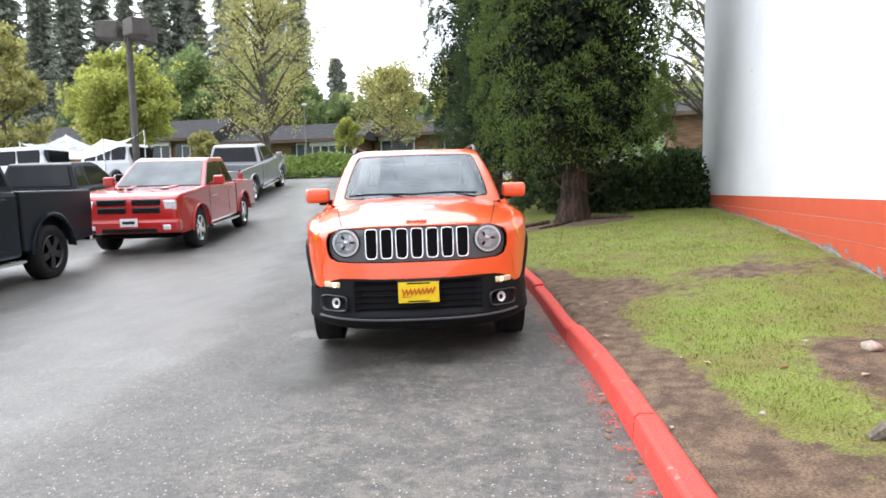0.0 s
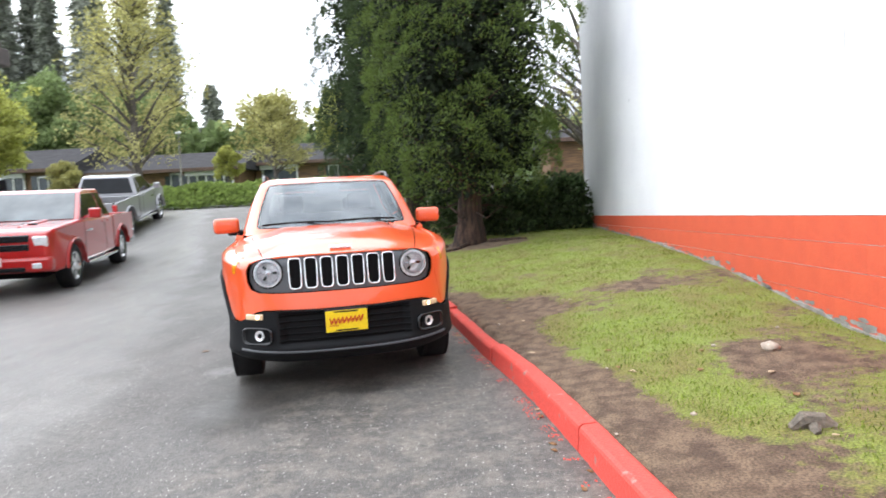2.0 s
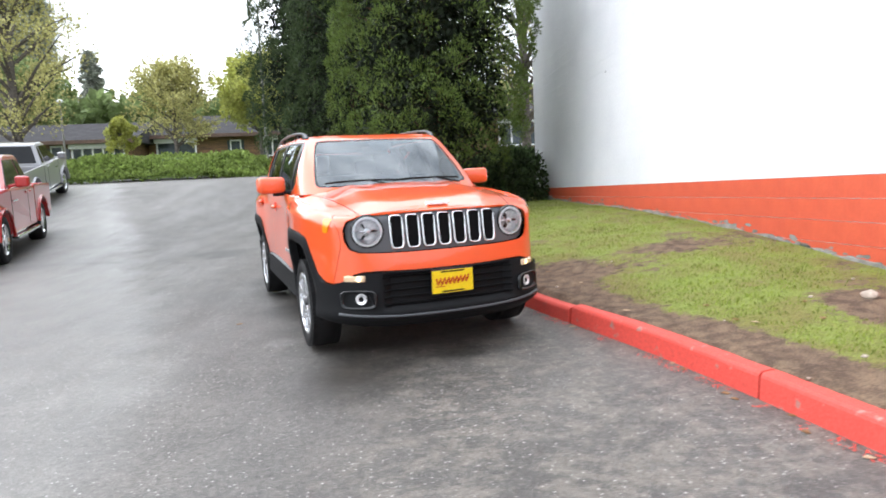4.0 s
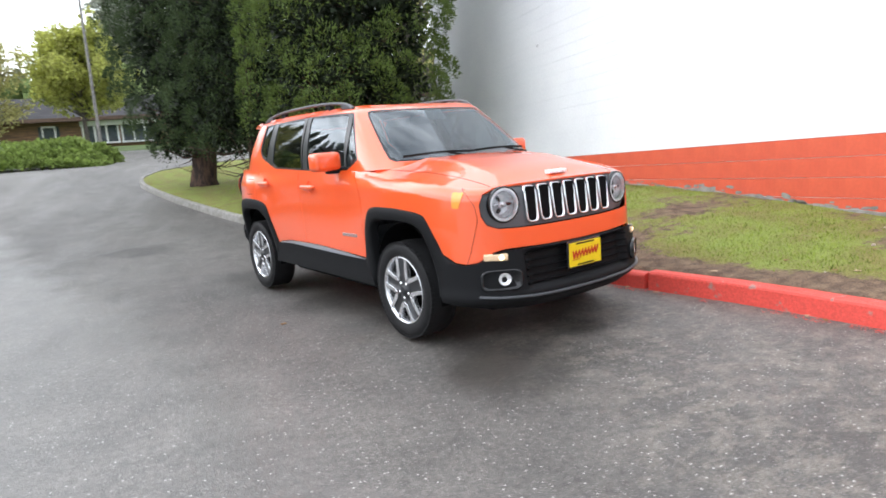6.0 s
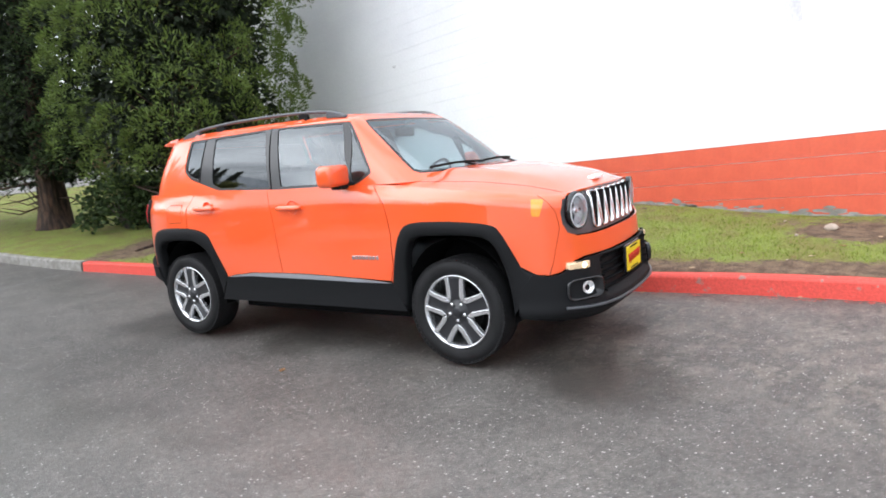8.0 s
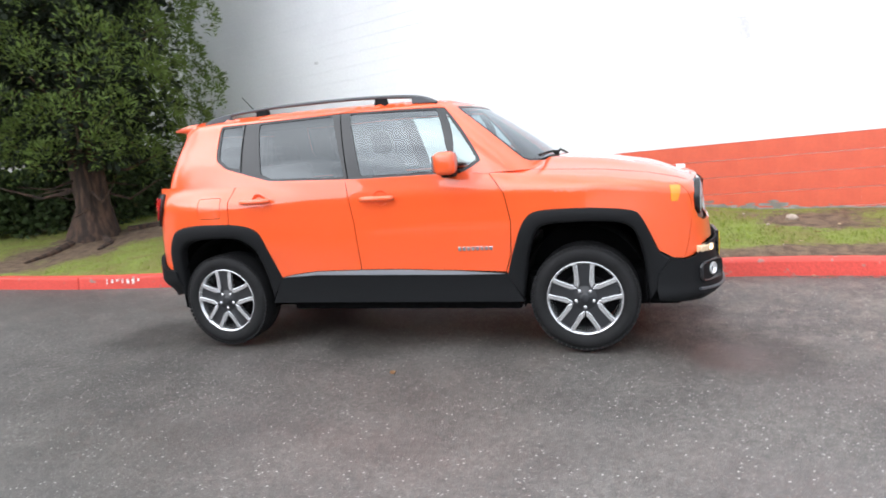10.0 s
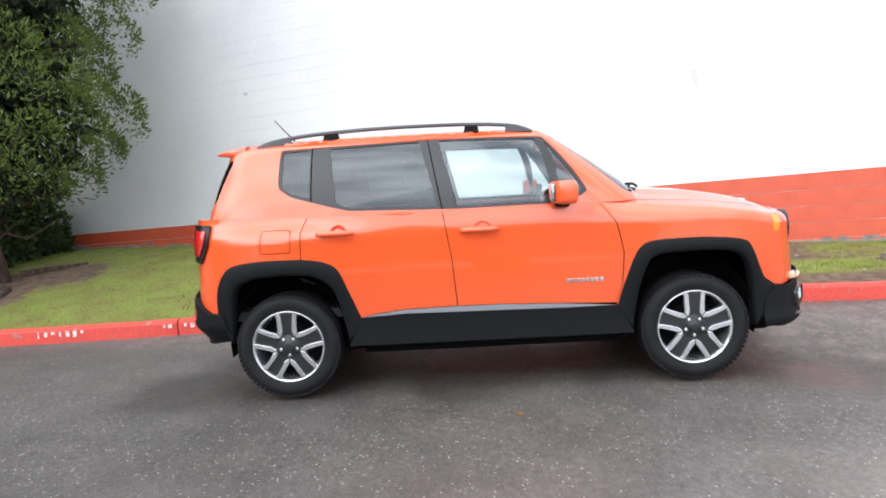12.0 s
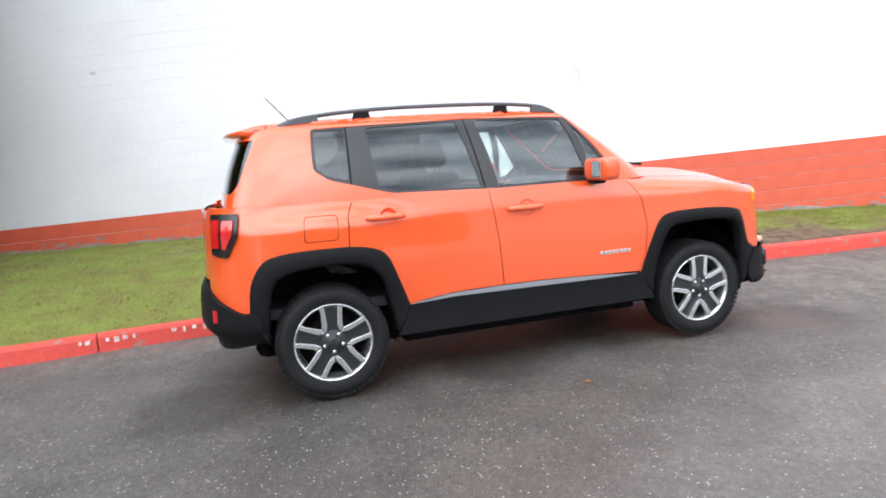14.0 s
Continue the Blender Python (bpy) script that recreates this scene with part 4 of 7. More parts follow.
def strip(name, fn, pts, half, out, mat, parent, label="", thick=0.01):
    """A raised band along a line of (p, w) on a surface."""
    bm = bmesh.new()
    rows = []
    for p, w in pts:
        rows.append([bm.verts.new(fn(p, w + dw, o)) for dw, o in ((-half, 0), (-half, out), (-half * 0.5, out + thick * 0.3), (half * 0.5, out + thick * 0.3), (half, out), (half, 0))])
    for a, b in zip(rows, rows[1:]):
        for k in range(5):
            bm.faces.new((a[k], a[k + 1], b[k + 1], b[k]))
    for r in (rows[0], rows[-1]):
        bm.faces.new(r)
    bmesh.ops.recalc_face_normals(bm, faces=bm.faces[:])
    return part(name, bm, mat, parent, label)


strip("bumper_lip", bumper_surf, [(k / 4, 0.352 + 0.028 * (abs(k) / 14) ** 2.2) for k in range(-14, 15)], 0.007, 0.012, GREY_PANEL, suv, "thin grey lip along the bumper")
for k in range(5):
    strip("mouth_slat", bumper_surf, [(j / 4, 0.43 + 0.045 * k) for j in range(-8, 9)], 0.006, 0.02, DARK, suv)

# seven slots
SLOT_P = []
for i in range(7):
    v = (i - 3) * 0.114
    s = -1 if v < 0 else 1
    pc = s * low_v(abs(v), 0.9)[0] if v else 0.0
    c = low(pc, 0.905, -0.029)
    lean = 0.08
    bm = bmesh.new()
    n = 28
    loops = []
    for hw, hh, o in ((0.048, 0.115, 0.0), (0.049, 0.116, 0.013), (0.044, 0.111, 0.018), (0.037, 0.104, 0.013), (0.036, 0.103, -0.004)):
        ring = []
        for k in range(n):
            t = 2 * math.pi * k / n
            ct, st = math.cos(t), math.sin(t)
            dv = hw * math.copysign(abs(ct) ** 0.45, ct)
            dw = hh * math.copysign(abs(st) ** 0.3, st)
            q = low(pc, 0.905 + dw, -0.032)
            slope = (low(pc + 0.1, 0.9).x - low(pc - 0.1, 0.9).x) / max(1e-4, (low(pc + 0.1, 0.9).y - low(pc - 0.1, 0.9).y))
            ring.append(bm.verts.new((q.x + o + slope * dv, v + dv, 0.905 + dw)))
        loops.append(ring)
    for a, b in zip(loops, loops[1:]):
        for k in range(n):
            bm.faces.new((a[k], a[(k + 1) % n], b[(k + 1) % n], b[k]))
    bmesh.ops.recalc_face_normals(bm, faces=bm.faces[:])
    ringo = part("slot_frame", bm, CHROME, gp, "chrome grille slot frame", True)
    bm = bmesh.new()
    box(bm, c.x - 0.004, c.x + 0.008, v - 0.037, v + 0.037, 0.8, 1.01, 0.003)
    part("slot_mesh", bm, DARK, gp, "black mesh behind the slot")

# head lamps, indicators, fog lamps
for sg in (1, -1):
    c = low(low_v(LAMP_V, LAMP_W)[0], LAMP_W, -0.05)
    aim = Matrix.Translation((c.x, sg * c.y, 0.918)) @ Matrix.Rotation(sg * radians(9), 4, "Z")
    bm = bmesh.new()
    lathe(bm, [(0.0, 0.112), (0.026, 0.112), (0.033, 0.108), (0.03, 0.102), (0.0, 0.098)], 40, "x")
    bmesh.ops.transform(bm, matrix=aim, verts=bm.verts[:])
    head = part("headlight", bm, DARK_TRIM, suv, "round headlight in a dark ring", True)
    bm = bmesh.new()
    lathe(bm, [(0.026, 0.1), (0.018, 0.084), (0.004, 0.08), (-0.022, 0.06), (-0.036, 0.03), (-0.04, 0.001)], 40, "x")
    bmesh.ops.transform(bm, matrix=aim, verts=bm.verts[:])
    part("reflector", bm, LAMP_MIRROR, head, "silvered lamp reflector")
    bm = bmesh.new()
    lathe(bm, [(-0.04, 0.03), (0.012, 0.026), (0.018, 0.018), (0.02, 0.001)], 24, "x")
    box(bm, -0.03, 0.0, -0.08, 0.08, -0.006, 0.006)
    bmesh.ops.transform(bm, matrix=aim, verts=bm.verts[:])
    part("bulb_shield", bm, SATIN, head, "", True)
    bm = bmesh.new()
    lathe(bm, [(0.018, 0.101), (0.03, 0.1), (0.031, 0.09), (0.022, 0.083), (0.012, 0.083)], 40, "x")
    bmesh.ops.transform(bm, matrix=aim, verts=bm.verts[:])
    part("lamp_ring", bm, LAMP_RING, head, "bright ring inside the lamp")
    for a0 in (35, 145, 270):
        bm = bmesh.new()
        box(bm, -0.012, 0.008, -0.009, 0.009, 0.032, 0.062, 0.003, m=Matrix.Rotation(radians(a0), 4, "X"))
        bmesh.ops.transform(bm, matrix=aim, verts=bm.verts[:])
        part("lamp_insert", bm, DARK_TRIM, head, "dark insert in the lamp")
    bm = bmesh.new()
    lathe(bm, [(0.028, 0.103), (0.036, 0.085), (0.043, 0.05), (0.046, 0.001)], 40, "x")
    bmesh.ops.transform(bm, matrix=aim, verts=bm.verts[:])
    lens_cover = part("cover_glass", bm, LENS_GLASS, head, "", True)
    lens_cover.visible_shadow = False
    # amber side marker on the wing
    skin("side_marker", low, rounded([low_u(0.505, 1.015), low_u(0.565, 1.01), low_u(0.55, 0.915), low_u(0.512, 0.92)], 0.02), AMBER, suv, sg, 0.004, label="amber side marker")
    # indicator in the bumper corner, lit
    pi0 = low_v(0.635, 0.61)[0]
    bm = bmesh.new()
    q = bumper_surf(pi0, 0.61, 0.0)
    aim = Matrix.Translation((q.x, sg * q.y, 0.612)) @ Matrix.Rotation(sg * radians(36), 4, "Z")
    bm = bmesh.new()
    box(bm, -0.04, 0.004, -0.078, 0.07, -0.022, 0.022, 0.01)
    bmesh.ops.transform(bm, matrix=aim, verts=bm.verts[:])
    ind = part("indicator", bm, WARM_LENS, suv, "indicator lamp with a lit bulb")
    bm = bmesh.new()
    bmesh.ops.create_uvsphere(bm, u_segments=14, v_segments=10, radius=0.021)
    bmesh.ops.transform(bm, matrix=aim @ Matrix.Translation((-0.004, -0.03 * sg, 0.0)) @ Matrix.Diagonal((0.5, 1.3, 1, 1)), verts=bm.verts[:])
    part("bulb", bm, LAMP_LIT, ind, "", True)
    # fog lamp and its bezel
    q = bumper_surf(low_v(0.62, 0.48)[0], 0.48, 0.0)
    aim = Matrix.Translation((q.x, sg * q.y, 0.475)) @ Matrix.Rotation(sg * radians(33), 4, "Z")
    bm = bmesh.new()
    loops = []
    for hw, hh, o in ((0.125, 0.062, -0.012), (0.128, 0.065, 0.012), (0.118, 0.056, 0.016), (0.108, 0.047, -0.01)):
        loops.append([bm.verts.new((o, hw * math.copysign(abs(math.cos(t)) ** 0.4, math.cos(t)), hh * math.copysign(abs(math.sin(t)) ** 0.5, math.sin(t)))) for t in [2 * math.pi * k / 32 for k in range(32)]])
    for a, b in zip(loops, loops[1:]):
        for k in range(32):
            bm.faces.new((a[k], a[(k + 1) % 32], b[(k + 1) % 32], b[k]))
    bm.faces.new(loops[-1])
    bmesh.ops.recalc_face_normals(bm, faces=bm.faces[:])
    bmesh.ops.transform(bm, matrix=aim, verts=bm.verts[:])
    fog = part("fog_lamp", bm, DARK_TRIM, suv, "fog lamp in a gloss black bezel", True)
    bm = bmesh.new()
    lathe(bm, [(-0.012, 0.038), (-0.002, 0.038), (0.0, 0.035), (-0.006, 0.031), (-0.015, 0.016), (-0.018, 0.001)], 28, "x")
    bmesh.ops.translate(bm, vec=(0.012, sg * -0.02, 0.004), verts=bm.verts[:])
    bmesh.ops.transform(bm, matrix=aim, verts=bm.verts[:])
    part("lamp", bm, LAMP_MIRROR, fog, "", True)

# number plate in its frame: a dealer's plate whose writing is drawn as bars
bm = bmesh.new()
box(bm, 0.8270, 0.8490, -0.158, 0.158, 0.466, 0.64, 0.006)
plate = part("number_plate", bm, DARK_TRIM, suv, "yellow dealer plate in a black frame")
bm = bmesh.new()
box(bm, 0.8490, 0.8530, -0.15, 0.15, 0.476, 0.63, 0.004)
part("plate_face", bm, PLATE_YELLOW, plate, "yellow plate with red script")
for z0, z1, ya, yb in ((0.615, 0.625, -0.085, 0.085), (0.481, 0.491, -0.08, 0.08)):
    bm = bmesh.new()
    box(bm, 0.8532, 0.8542, ya, yb, z0, z1)
    part("small_print", bm, BLACK_PLASTIC, plate)
bm = bmesh.new()
tube(bm, [(0.8545, -0.12 + 0.24 * k / 24, 0.553 + 0.012 * (k / 24 - 0.5) + (0.03 if k % 3 == 0 else -0.018 if k % 3 == 1 else 0.004)) for k in range(25)], 0.0055, 6)
box(bm, 0.8535, 0.8545, -0.125, -0.055, 0.518, 0.523)
part("script_bar", bm, PLATE_RED, plate)

# bonnet: a sheet over the wings' upper edges
edge_pts = [low(p, shoulder(p) - 0.0005) for p in [0.2 * k for k in range(0, 38)] if low(p, shoulder(p)).x > -0.47]
half = [(q.x, q.y) for q in edge_pts]
cowl = [(-0.45, half[-1][1] - 0.02), (-0.34, 0.66), (-0.25, 0.5), (-0.19, 0.3), (-0.17, 0.0)]
half_in = [(u, v) for u, v in half]
outline = [(u, -v) for u, v in reversed(half_in[1:])] + half_in + cowl + [(u, -v) for u, v in reversed(cowl[:-1])]


def bonnet_point(u, v):
    return Vector((u, v, hood_z(u, v) - 0.012 + 0.012 * smooth((0.6 - abs(v)) / 0.2) * smooth((0.62 - u) / 0.15)))


inner = [(u, v) for u in steps(-0.46, 0.76, 0.035) for v in steps(-0.78, 0.78, 0.035)]
bm = sheet(dense(outline, 0.03), inner, bonnet_point)
bmesh.ops.recalc_face_normals(bm, faces=bm.faces[:])
if sum(f.normal.z for f in bm.faces) < 0:
    bmesh.ops.reverse_faces(bm, faces=bm.faces[:])
bonnet = part("bonnet", bm, ORANGE, suv, "", True)
for sg in (1, -1):
    # shut line of the bonnet
    bm = bmesh.new()
    tube(bm, [(u, sg * v, hood_z(u, v) - 0.0155) for u, v in [(-0.44 + 0.05 * k, 0.705 - 0.10 * smooth(k / 22) - 0.05 * (k / 22) ** 6) for k in range(22)]], 0.005, 6)
    part("shut_line", bm, DARK, bonnet)
# badge on the nose drawn as a plain bar
bm = bmesh.new()
for k in range(4):
    box(bm, 0.6, 0.65, -0.078 + 0.04 * k, -0.042 + 0.04 * k, 1.066, 1.088, 0.004)
part("badge", bm, LAMP_RING, bonnet, "small silver badge")
bm = bmesh.new()
rows = []
for k in range(21):
    v = -0.66 + 1.32 * k / 20
    uu = -0.17 - 0.2 * (abs(v) / 0.66) ** 2.2
    rows.append([bm.verts.new((uu + 0.01, v, hood_z(uu, v) - 0.02)), bm.verts.new((uu - 0.13, v, 1.205))])
for a, b in zip(rows, rows[1:]):
    bm.faces.new((a[0], b[0], b[1], a[1]))
part("cowl", bm, BLACK_PLASTIC, suv, "black cowl under the windscreen")
for v0, v1 in ((-0.60, -0.02), (-0.05, 0.55)):
    bm = bmesh.new()
    tube(bm, [Vector((-0.21 - 0.16 * abs(v0 + (v1 - v0) * k / 8) ** 2, v0 + (v1 - v0) * k / 8, 1.236 + 0.012 * math.sin(k / 8 * 3))) for k in range(9)], 0.009, 6)
    tube(bm, [(-0.18, v1 - 0.02, 1.2), (-0.22, v1 - 0.2, 1.24)], 0.008, 6)
    part("wiper", bm, BLACK_PLASTIC, suv)

# cabin frame, glass and pillars
def C(pts):
    return [cab_u(*q) for q in pts]


DLO = rounded(C([(-2.56, 1.6), (-1.6, 1.615), (-0.87, 1.592), (-0.615, 1.235), (-0.74, 1.166), (-1.43, 1.166), (-2.12, 1.19), (-2.35, 1.255), (-2.49, 1.295), (-2.575, 1.36)]), 0.05)
SCREEN = mirror_loop([(0, 1.2), (1.5, 1.2), (2.5, 1.205), (2.68, 1.225), (2.72, 1.3), (2.72, 1.55), (2.6, 1.592), (2.2, 1.6), (1, 1.604), (0, 1.605)])
REAR_W0, REAR_W1 = 1.255, 1.555
frame_poly = [(-13, CAB_W0), (13, CAB_W0), (13, REAR_W0), (10.85, REAR_W0), (10.5, REAR_W0 + 0.05), (10.25, REAR_W1 - 0.03), (10.3, REAR_W1), (13, REAR_W1), (13, CAB_W1), (-13, CAB_W1), (-13, REAR_W1), (-10.3, REAR_W1), (-10.25, REAR_W1 - 0.03), (-10.5, REAR_W0 + 0.05), (-10.85, REAR_W0), (-13, REAR_W0)]
skin("cabin_frame", cab, frame_poly, ORANGE, suv, 1, holes=[SCREEN, DLO, [(-p, w) for p, w in DLO]], rim=0.02)
skin("cabin_lining", cab, frame_poly, CABIN, suv, 1, -0.03, holes=[SCREEN, DLO, [(-p, w) for p, w in DLO]], rim=0)
ws = skin("windscreen", cab, [(p * 0.998, w) for p, w in SCREEN], SCREEN_GLASS, suv, 1, -0.004, rim=0, label="windscreen glass reflecting clouds")
ws.visible_shadow = False
# dark frit band round the windscreen and the sensor patch
bm = bmesh.new()
n = len(SCREEN)
outer = dense(SCREEN, 0.05)
cen = Vector((0, 1.4))
rows = [(bm.verts.new(cab(p, w, -0.001)), bm.verts.new(cab(p * 0.955, 1.4 + (w - 1.4) * 0.94, -0.001))) for p, w in outer]
for i in range(len(rows)):
    a, b = rows[i], rows[(i + 1) % len(rows)]
    bm.faces.new((a[0], b[0], b[1], a[1]))
part("screen_border", bm, DARK_TRIM, ws)
patch = [cab(p, w, -0.012) for p, w in ((-0.45, 1.59), (0.45, 1.59), (0.3, 1.5), (-0.3, 1.5))]
bm = bmesh.new()
bm.faces.new([bm.verts.new(q) for q in patch])
part("sensor_patch", bm, CABIN, ws)
for sg in (1, -1):
    trim = skin("window_trim", cab, DLO, PILLAR_BLACK, suv, sg, -0.006, holes=[
        rounded(C([(-2.545, 1.585), (-2.365, 1.589), (-2.372, 1.285), (-2.49, 1.315), (-2.552, 1.365)]), 0.03),
        rounded(C([(-2.235, 1.59), (-1.66, 1.6), (-1.555, 1.185), (-2.11, 1.205), (-2.2, 1.24)]), 0.03),
        rounded(C([(-1.535, 1.6), (-0.925, 1.58), (-0.855, 1.36), (-0.80, 1.185), (-1.44, 1.183)]), 0.03),
        rounded(C([(-0.87, 1.572), (-0.645, 1.245), (-0.735, 1.187), (-0.775, 1.187), (-0.80, 1.27)]), 0.03)], label="black window surround and pillars", rim=0.012)
    for nm, pts, mat in (("rear_quarter_glass", [(-2.55, 1.59), (-2.36, 1.594), (-2.366, 1.28), (-2.49, 1.31), (-2.557, 1.36)], TINT_GLASS),
                         ("rear_door_glass", [(-2.24, 1.595), (-1.655, 1.605), (-1.55, 1.18), (-2.11, 1.2), (-2.205, 1.236)], TINT_GLASS),
                         ("front_door_glass", [(-1.54, 1.605), (-0.86, 1.583), (-0.635, 1.243), (-0.735, 1.18), (-1.435, 1.178)], CLEAR_GLASS)):
        g = skin(nm, cab, C(pts), mat, suv, sg, -0.012, rim=0)
        g.visible_shadow = False
    # shut lines of the door tops
    for u0, w0, u1, w1 in ((-1.605, 1.615, -1.53, 1.165), (-2.352, 1.605, -2.362, 1.265)):
        bm = bmesh.new()
        tube(bm, [Vector(cab(*cab_u(u0 + (u1 - u0) * k / 6, w0 + (w1 - w0) * k / 6), -0.0045)) * 1 for k in range(7)], 0.004, 5)
        if sg < 0:
            for v in bm.verts:
                v.co.y = -v.co.y
            bmesh.ops.reverse_faces(bm, faces=bm.faces[:])
        part("shut_line", bm, DARK, trim)
REAR_GLASS = glass_material("black_rear_glass", (0.03, 0.03, 0.032), 0.0, 0.05)
rg = skin("rear_window", cab, [(10.2, REAR_W0), (13, REAR_W0), (13, REAR_W1), (10.2, REAR_W1)], REAR_GLASS, suv, 1, -0.006, rim=0)
rg.visible_shadow = False
rg = skin("rear_window", cab, [(10.2, REAR_W0), (13, REAR_W0), (13, REAR_W1), (10.2, REAR_W1)], REAR_GLASS, suv, -1, -0.006, rim=0)
rg.visible_shadow = False

# roof
roof_edge = [cab(13 * k / 60, CAB_W1 - 0.001) for k in range(61)]
ro = [(q.x, q.y) for q in roof_edge]
outline = ro + [(u, -v) for u, v in reversed(ro[1:-1])]


def roof_point(u, v):
    d = min(min((Vector((u, v)) - Vector((a, s * b))).length for a, b in ro) for s in (1, -1))
    arch = 0.022 * (1 - ((u + 1.9) / 1.2) ** 2)
    t = min(1.0, d / 0.2)
    return Vector((u, v, CAB_W1 - 0.001 + (0.018 + max(0, arch)) * math.sqrt(1 - (1 - t) ** 2)))


inner = [(u, v) for u in steps(-2.93, -0.82, 0.05) for v in steps(-0.62, 0.62, 0.04)]
bm = sheet(outline, inner, roof_point)
bmesh.ops.recalc_face_normals(bm, faces=bm.faces[:])
if sum(f.normal.z for f in bm.faces) < 0:
    bmesh.ops.reverse_faces(bm, faces=bm.faces[:])
roof = part("roof", bm, ORANGE, suv, "", True)
# rear spoiler lip
bm = bmesh.new()
rows = []
for k in range(15):
    v = -0.6 + 1.2 * k / 14
    b = 0.06 * (abs(v) / 0.6) ** 3
    rows.append([bm.verts.new(q) for q in ((-2.8, v, 1.642), (-2.95 + b, v, 1.632), (-3.06 + b, v, 1.605), (-3.065 + b, v, 1.595), (-2.93 + b, v, 1.575), (-2.85, v, 1.58))])
for a, b in zip(rows, rows[1:]):
    for k in range(5):
        bm.faces.new((a[k], a[k + 1], b[k + 1], b[k]))
for r in (rows[0], rows[-1]):
    bm.faces.new(r)
bmesh.ops.recalc_face_normals(bm, faces=bm.faces[:])
part("rear_spoiler", bm, ORANGE, suv, "", True)
for sg in (1, -1):
    # roof rails: a flat bar on three feet
    bm = bmesh.new()
    bar = [(-0.93, 1.628), (-1.0, 1.66), (-1.1, 1.68), (-1.3, 1.696), (-1.6, 1.705), (-2.0, 1.705), (-2.3, 1.695), (-2.5, 1.68), (-2.65, 1.658), (-2.74, 1.625)]
    pts = [Vector((q.x, sg * (0.61 - 0.02 * abs((q.x + 1.8) / 0.9) ** 3), q.y)) for q in catmull(bar, 4)]
    tube(bm, pts, 0.0145, 8, flat=0.85)
    rail = part("roof_rail", bm, GREY_PANEL, suv, "dark satin roof rail", True)
    for u0, u1 in ((-1.36, -1.28), (-2.28, -2.19)):
        bm = bmesh.new()
        mid = (u0 + u1) / 2
        zt = lerp_table(sorted((a, b) for a, b in bar), mid)
        prism(bm, [(u0 - 0.015, 1.63), (u1 + 0.015, 1.63), (u1, zt - 0.004), (u0, zt - 0.004)], sg * 0.603 - 0.012, sg * 0.603 + 0.012, "y", 0.004)
        part("rail_foot", bm, BLACK_PLASTIC, rail)
    for seg in ([(-0.93, 1.628), (-1.0, 1.665), (-1.1, 1.688), (-1.1, 1.635)], [(-2.74, 1.622), (-2.65, 1.666), (-2.5, 1.69), (-2.5, 1.64)]):
        bm = bmesh.new()
        prism(bm, seg, sg * 0.6 - 0.012, sg * 0.6 + 0.012, "y", 0.004)
        part("rail_end", bm, GREY_PANEL, rail)
# aerial
bm = bmesh.new()
tube(bm, [(-2.6, -0.02, 1.66), (-2.62, -0.02, 1.69), (-2.77, -0.02, 1.86)], [0.012, 0.005, 0.003], 6)
part("aerial", bm, BLACK_PLASTIC, suv, "thin black roof aerial")

# door handles, mirrors, script badge
for sg in (1, -1):
    for u0, u1, w in ((-1.425, -1.185, 1.035), (-2.315, -2.085, 1.06)):
        s = low((low_u((u0 + u1) / 2, w))[0], w)
        bm = bmesh.new()
        pts = [(u0 + (u1 - u0) * k / 8, sg * (s.y + 0.006 + 0.026 * math.sin(math.pi * min(1, max(0, (k + 0.6) / 9.2))) ** 0.4), w) for k in range(9)]
        tube(bm, pts, [0.012] + [0.0165] * 7 + [0.012], 8, flat=1.1)
        h = part("door_handle", bm, ORANGE, suv, "", True)
        bm = bmesh.new()
        mid = (u0 + u1) / 2 + 0.02
        rr = [bm.verts.new((mid, sg * (s.y - 0.03), w))]
        ring = [bm.verts.new((mid + 0.052 * math.cos(t), sg * (s.y + 0.0035), w + 0.052 * math.sin(t))) for t in [2 * math.pi * k / 20 for k in range(20)]]
        for k in range(20):
            bm.faces.new((rr[0], ring[k], ring[(k + 1) % 20]))
        bmesh.ops.recalc_face_normals(bm, faces=bm.faces[:])
        part("handle_recess", bm, ORANGE, h, "")
    bm = bmesh.new()
    box(bm, -0.79, -0.66, -0.115, 0.115, -0.068, 0.072, 0.035, 4)
    bmesh.ops.transform(bm, matrix=Matrix.Translation((-0.07, sg * 0.955, 1.235)) @ Matrix.Translation((-0.72, 0, 0)) @ Matrix.Rotation(-sg * radians(8), 4, "Z") @ Matrix.Translation((0.72, 0, 0)), verts=bm.verts[:])
    mir = part("wing_mirror", bm, ORANGE, suv, "orange wing mirror on a black foot", True)
    bm = bmesh.new()
    box(bm, -0.775, -0.69, -0.06, 0.05, -0.03, 0.02, 0.015)
    bmesh.ops.transform(bm, matrix=Matrix.Translation((-0.065, sg * 0.885, 1.175)), verts=bm.verts[:])
    tube(bm, [(-0.78, sg * 0.78, 1.165), (-0.8, sg * 0.86, 1.18)], 0.035, 8, flat=0.6)
    part("mirror_foot", bm, BLACK_PLASTIC, mir)
    bm = bmesh.new()
    box(bm, -0.862, -0.853, sg * 0.955 - 0.085, sg * 0.955 + 0.085, 1.183, 1.289, 0.003)
    part("mirror_glass", bm, CHROME, mir, "mirror glass")
    bm = bmesh.new()
    s = low(low_u(-0.64, 0.685)[0], 0.685)
    for k in range(8):
        box(bm, -0.78 + 0.029 * k, -0.758 + 0.029 * k, sg * s.y - 0.004, sg * s.y + 0.004, 0.672, 0.697, 0.002)
    part("script_badge", bm, CHROME, suv, "small chrome model badge")

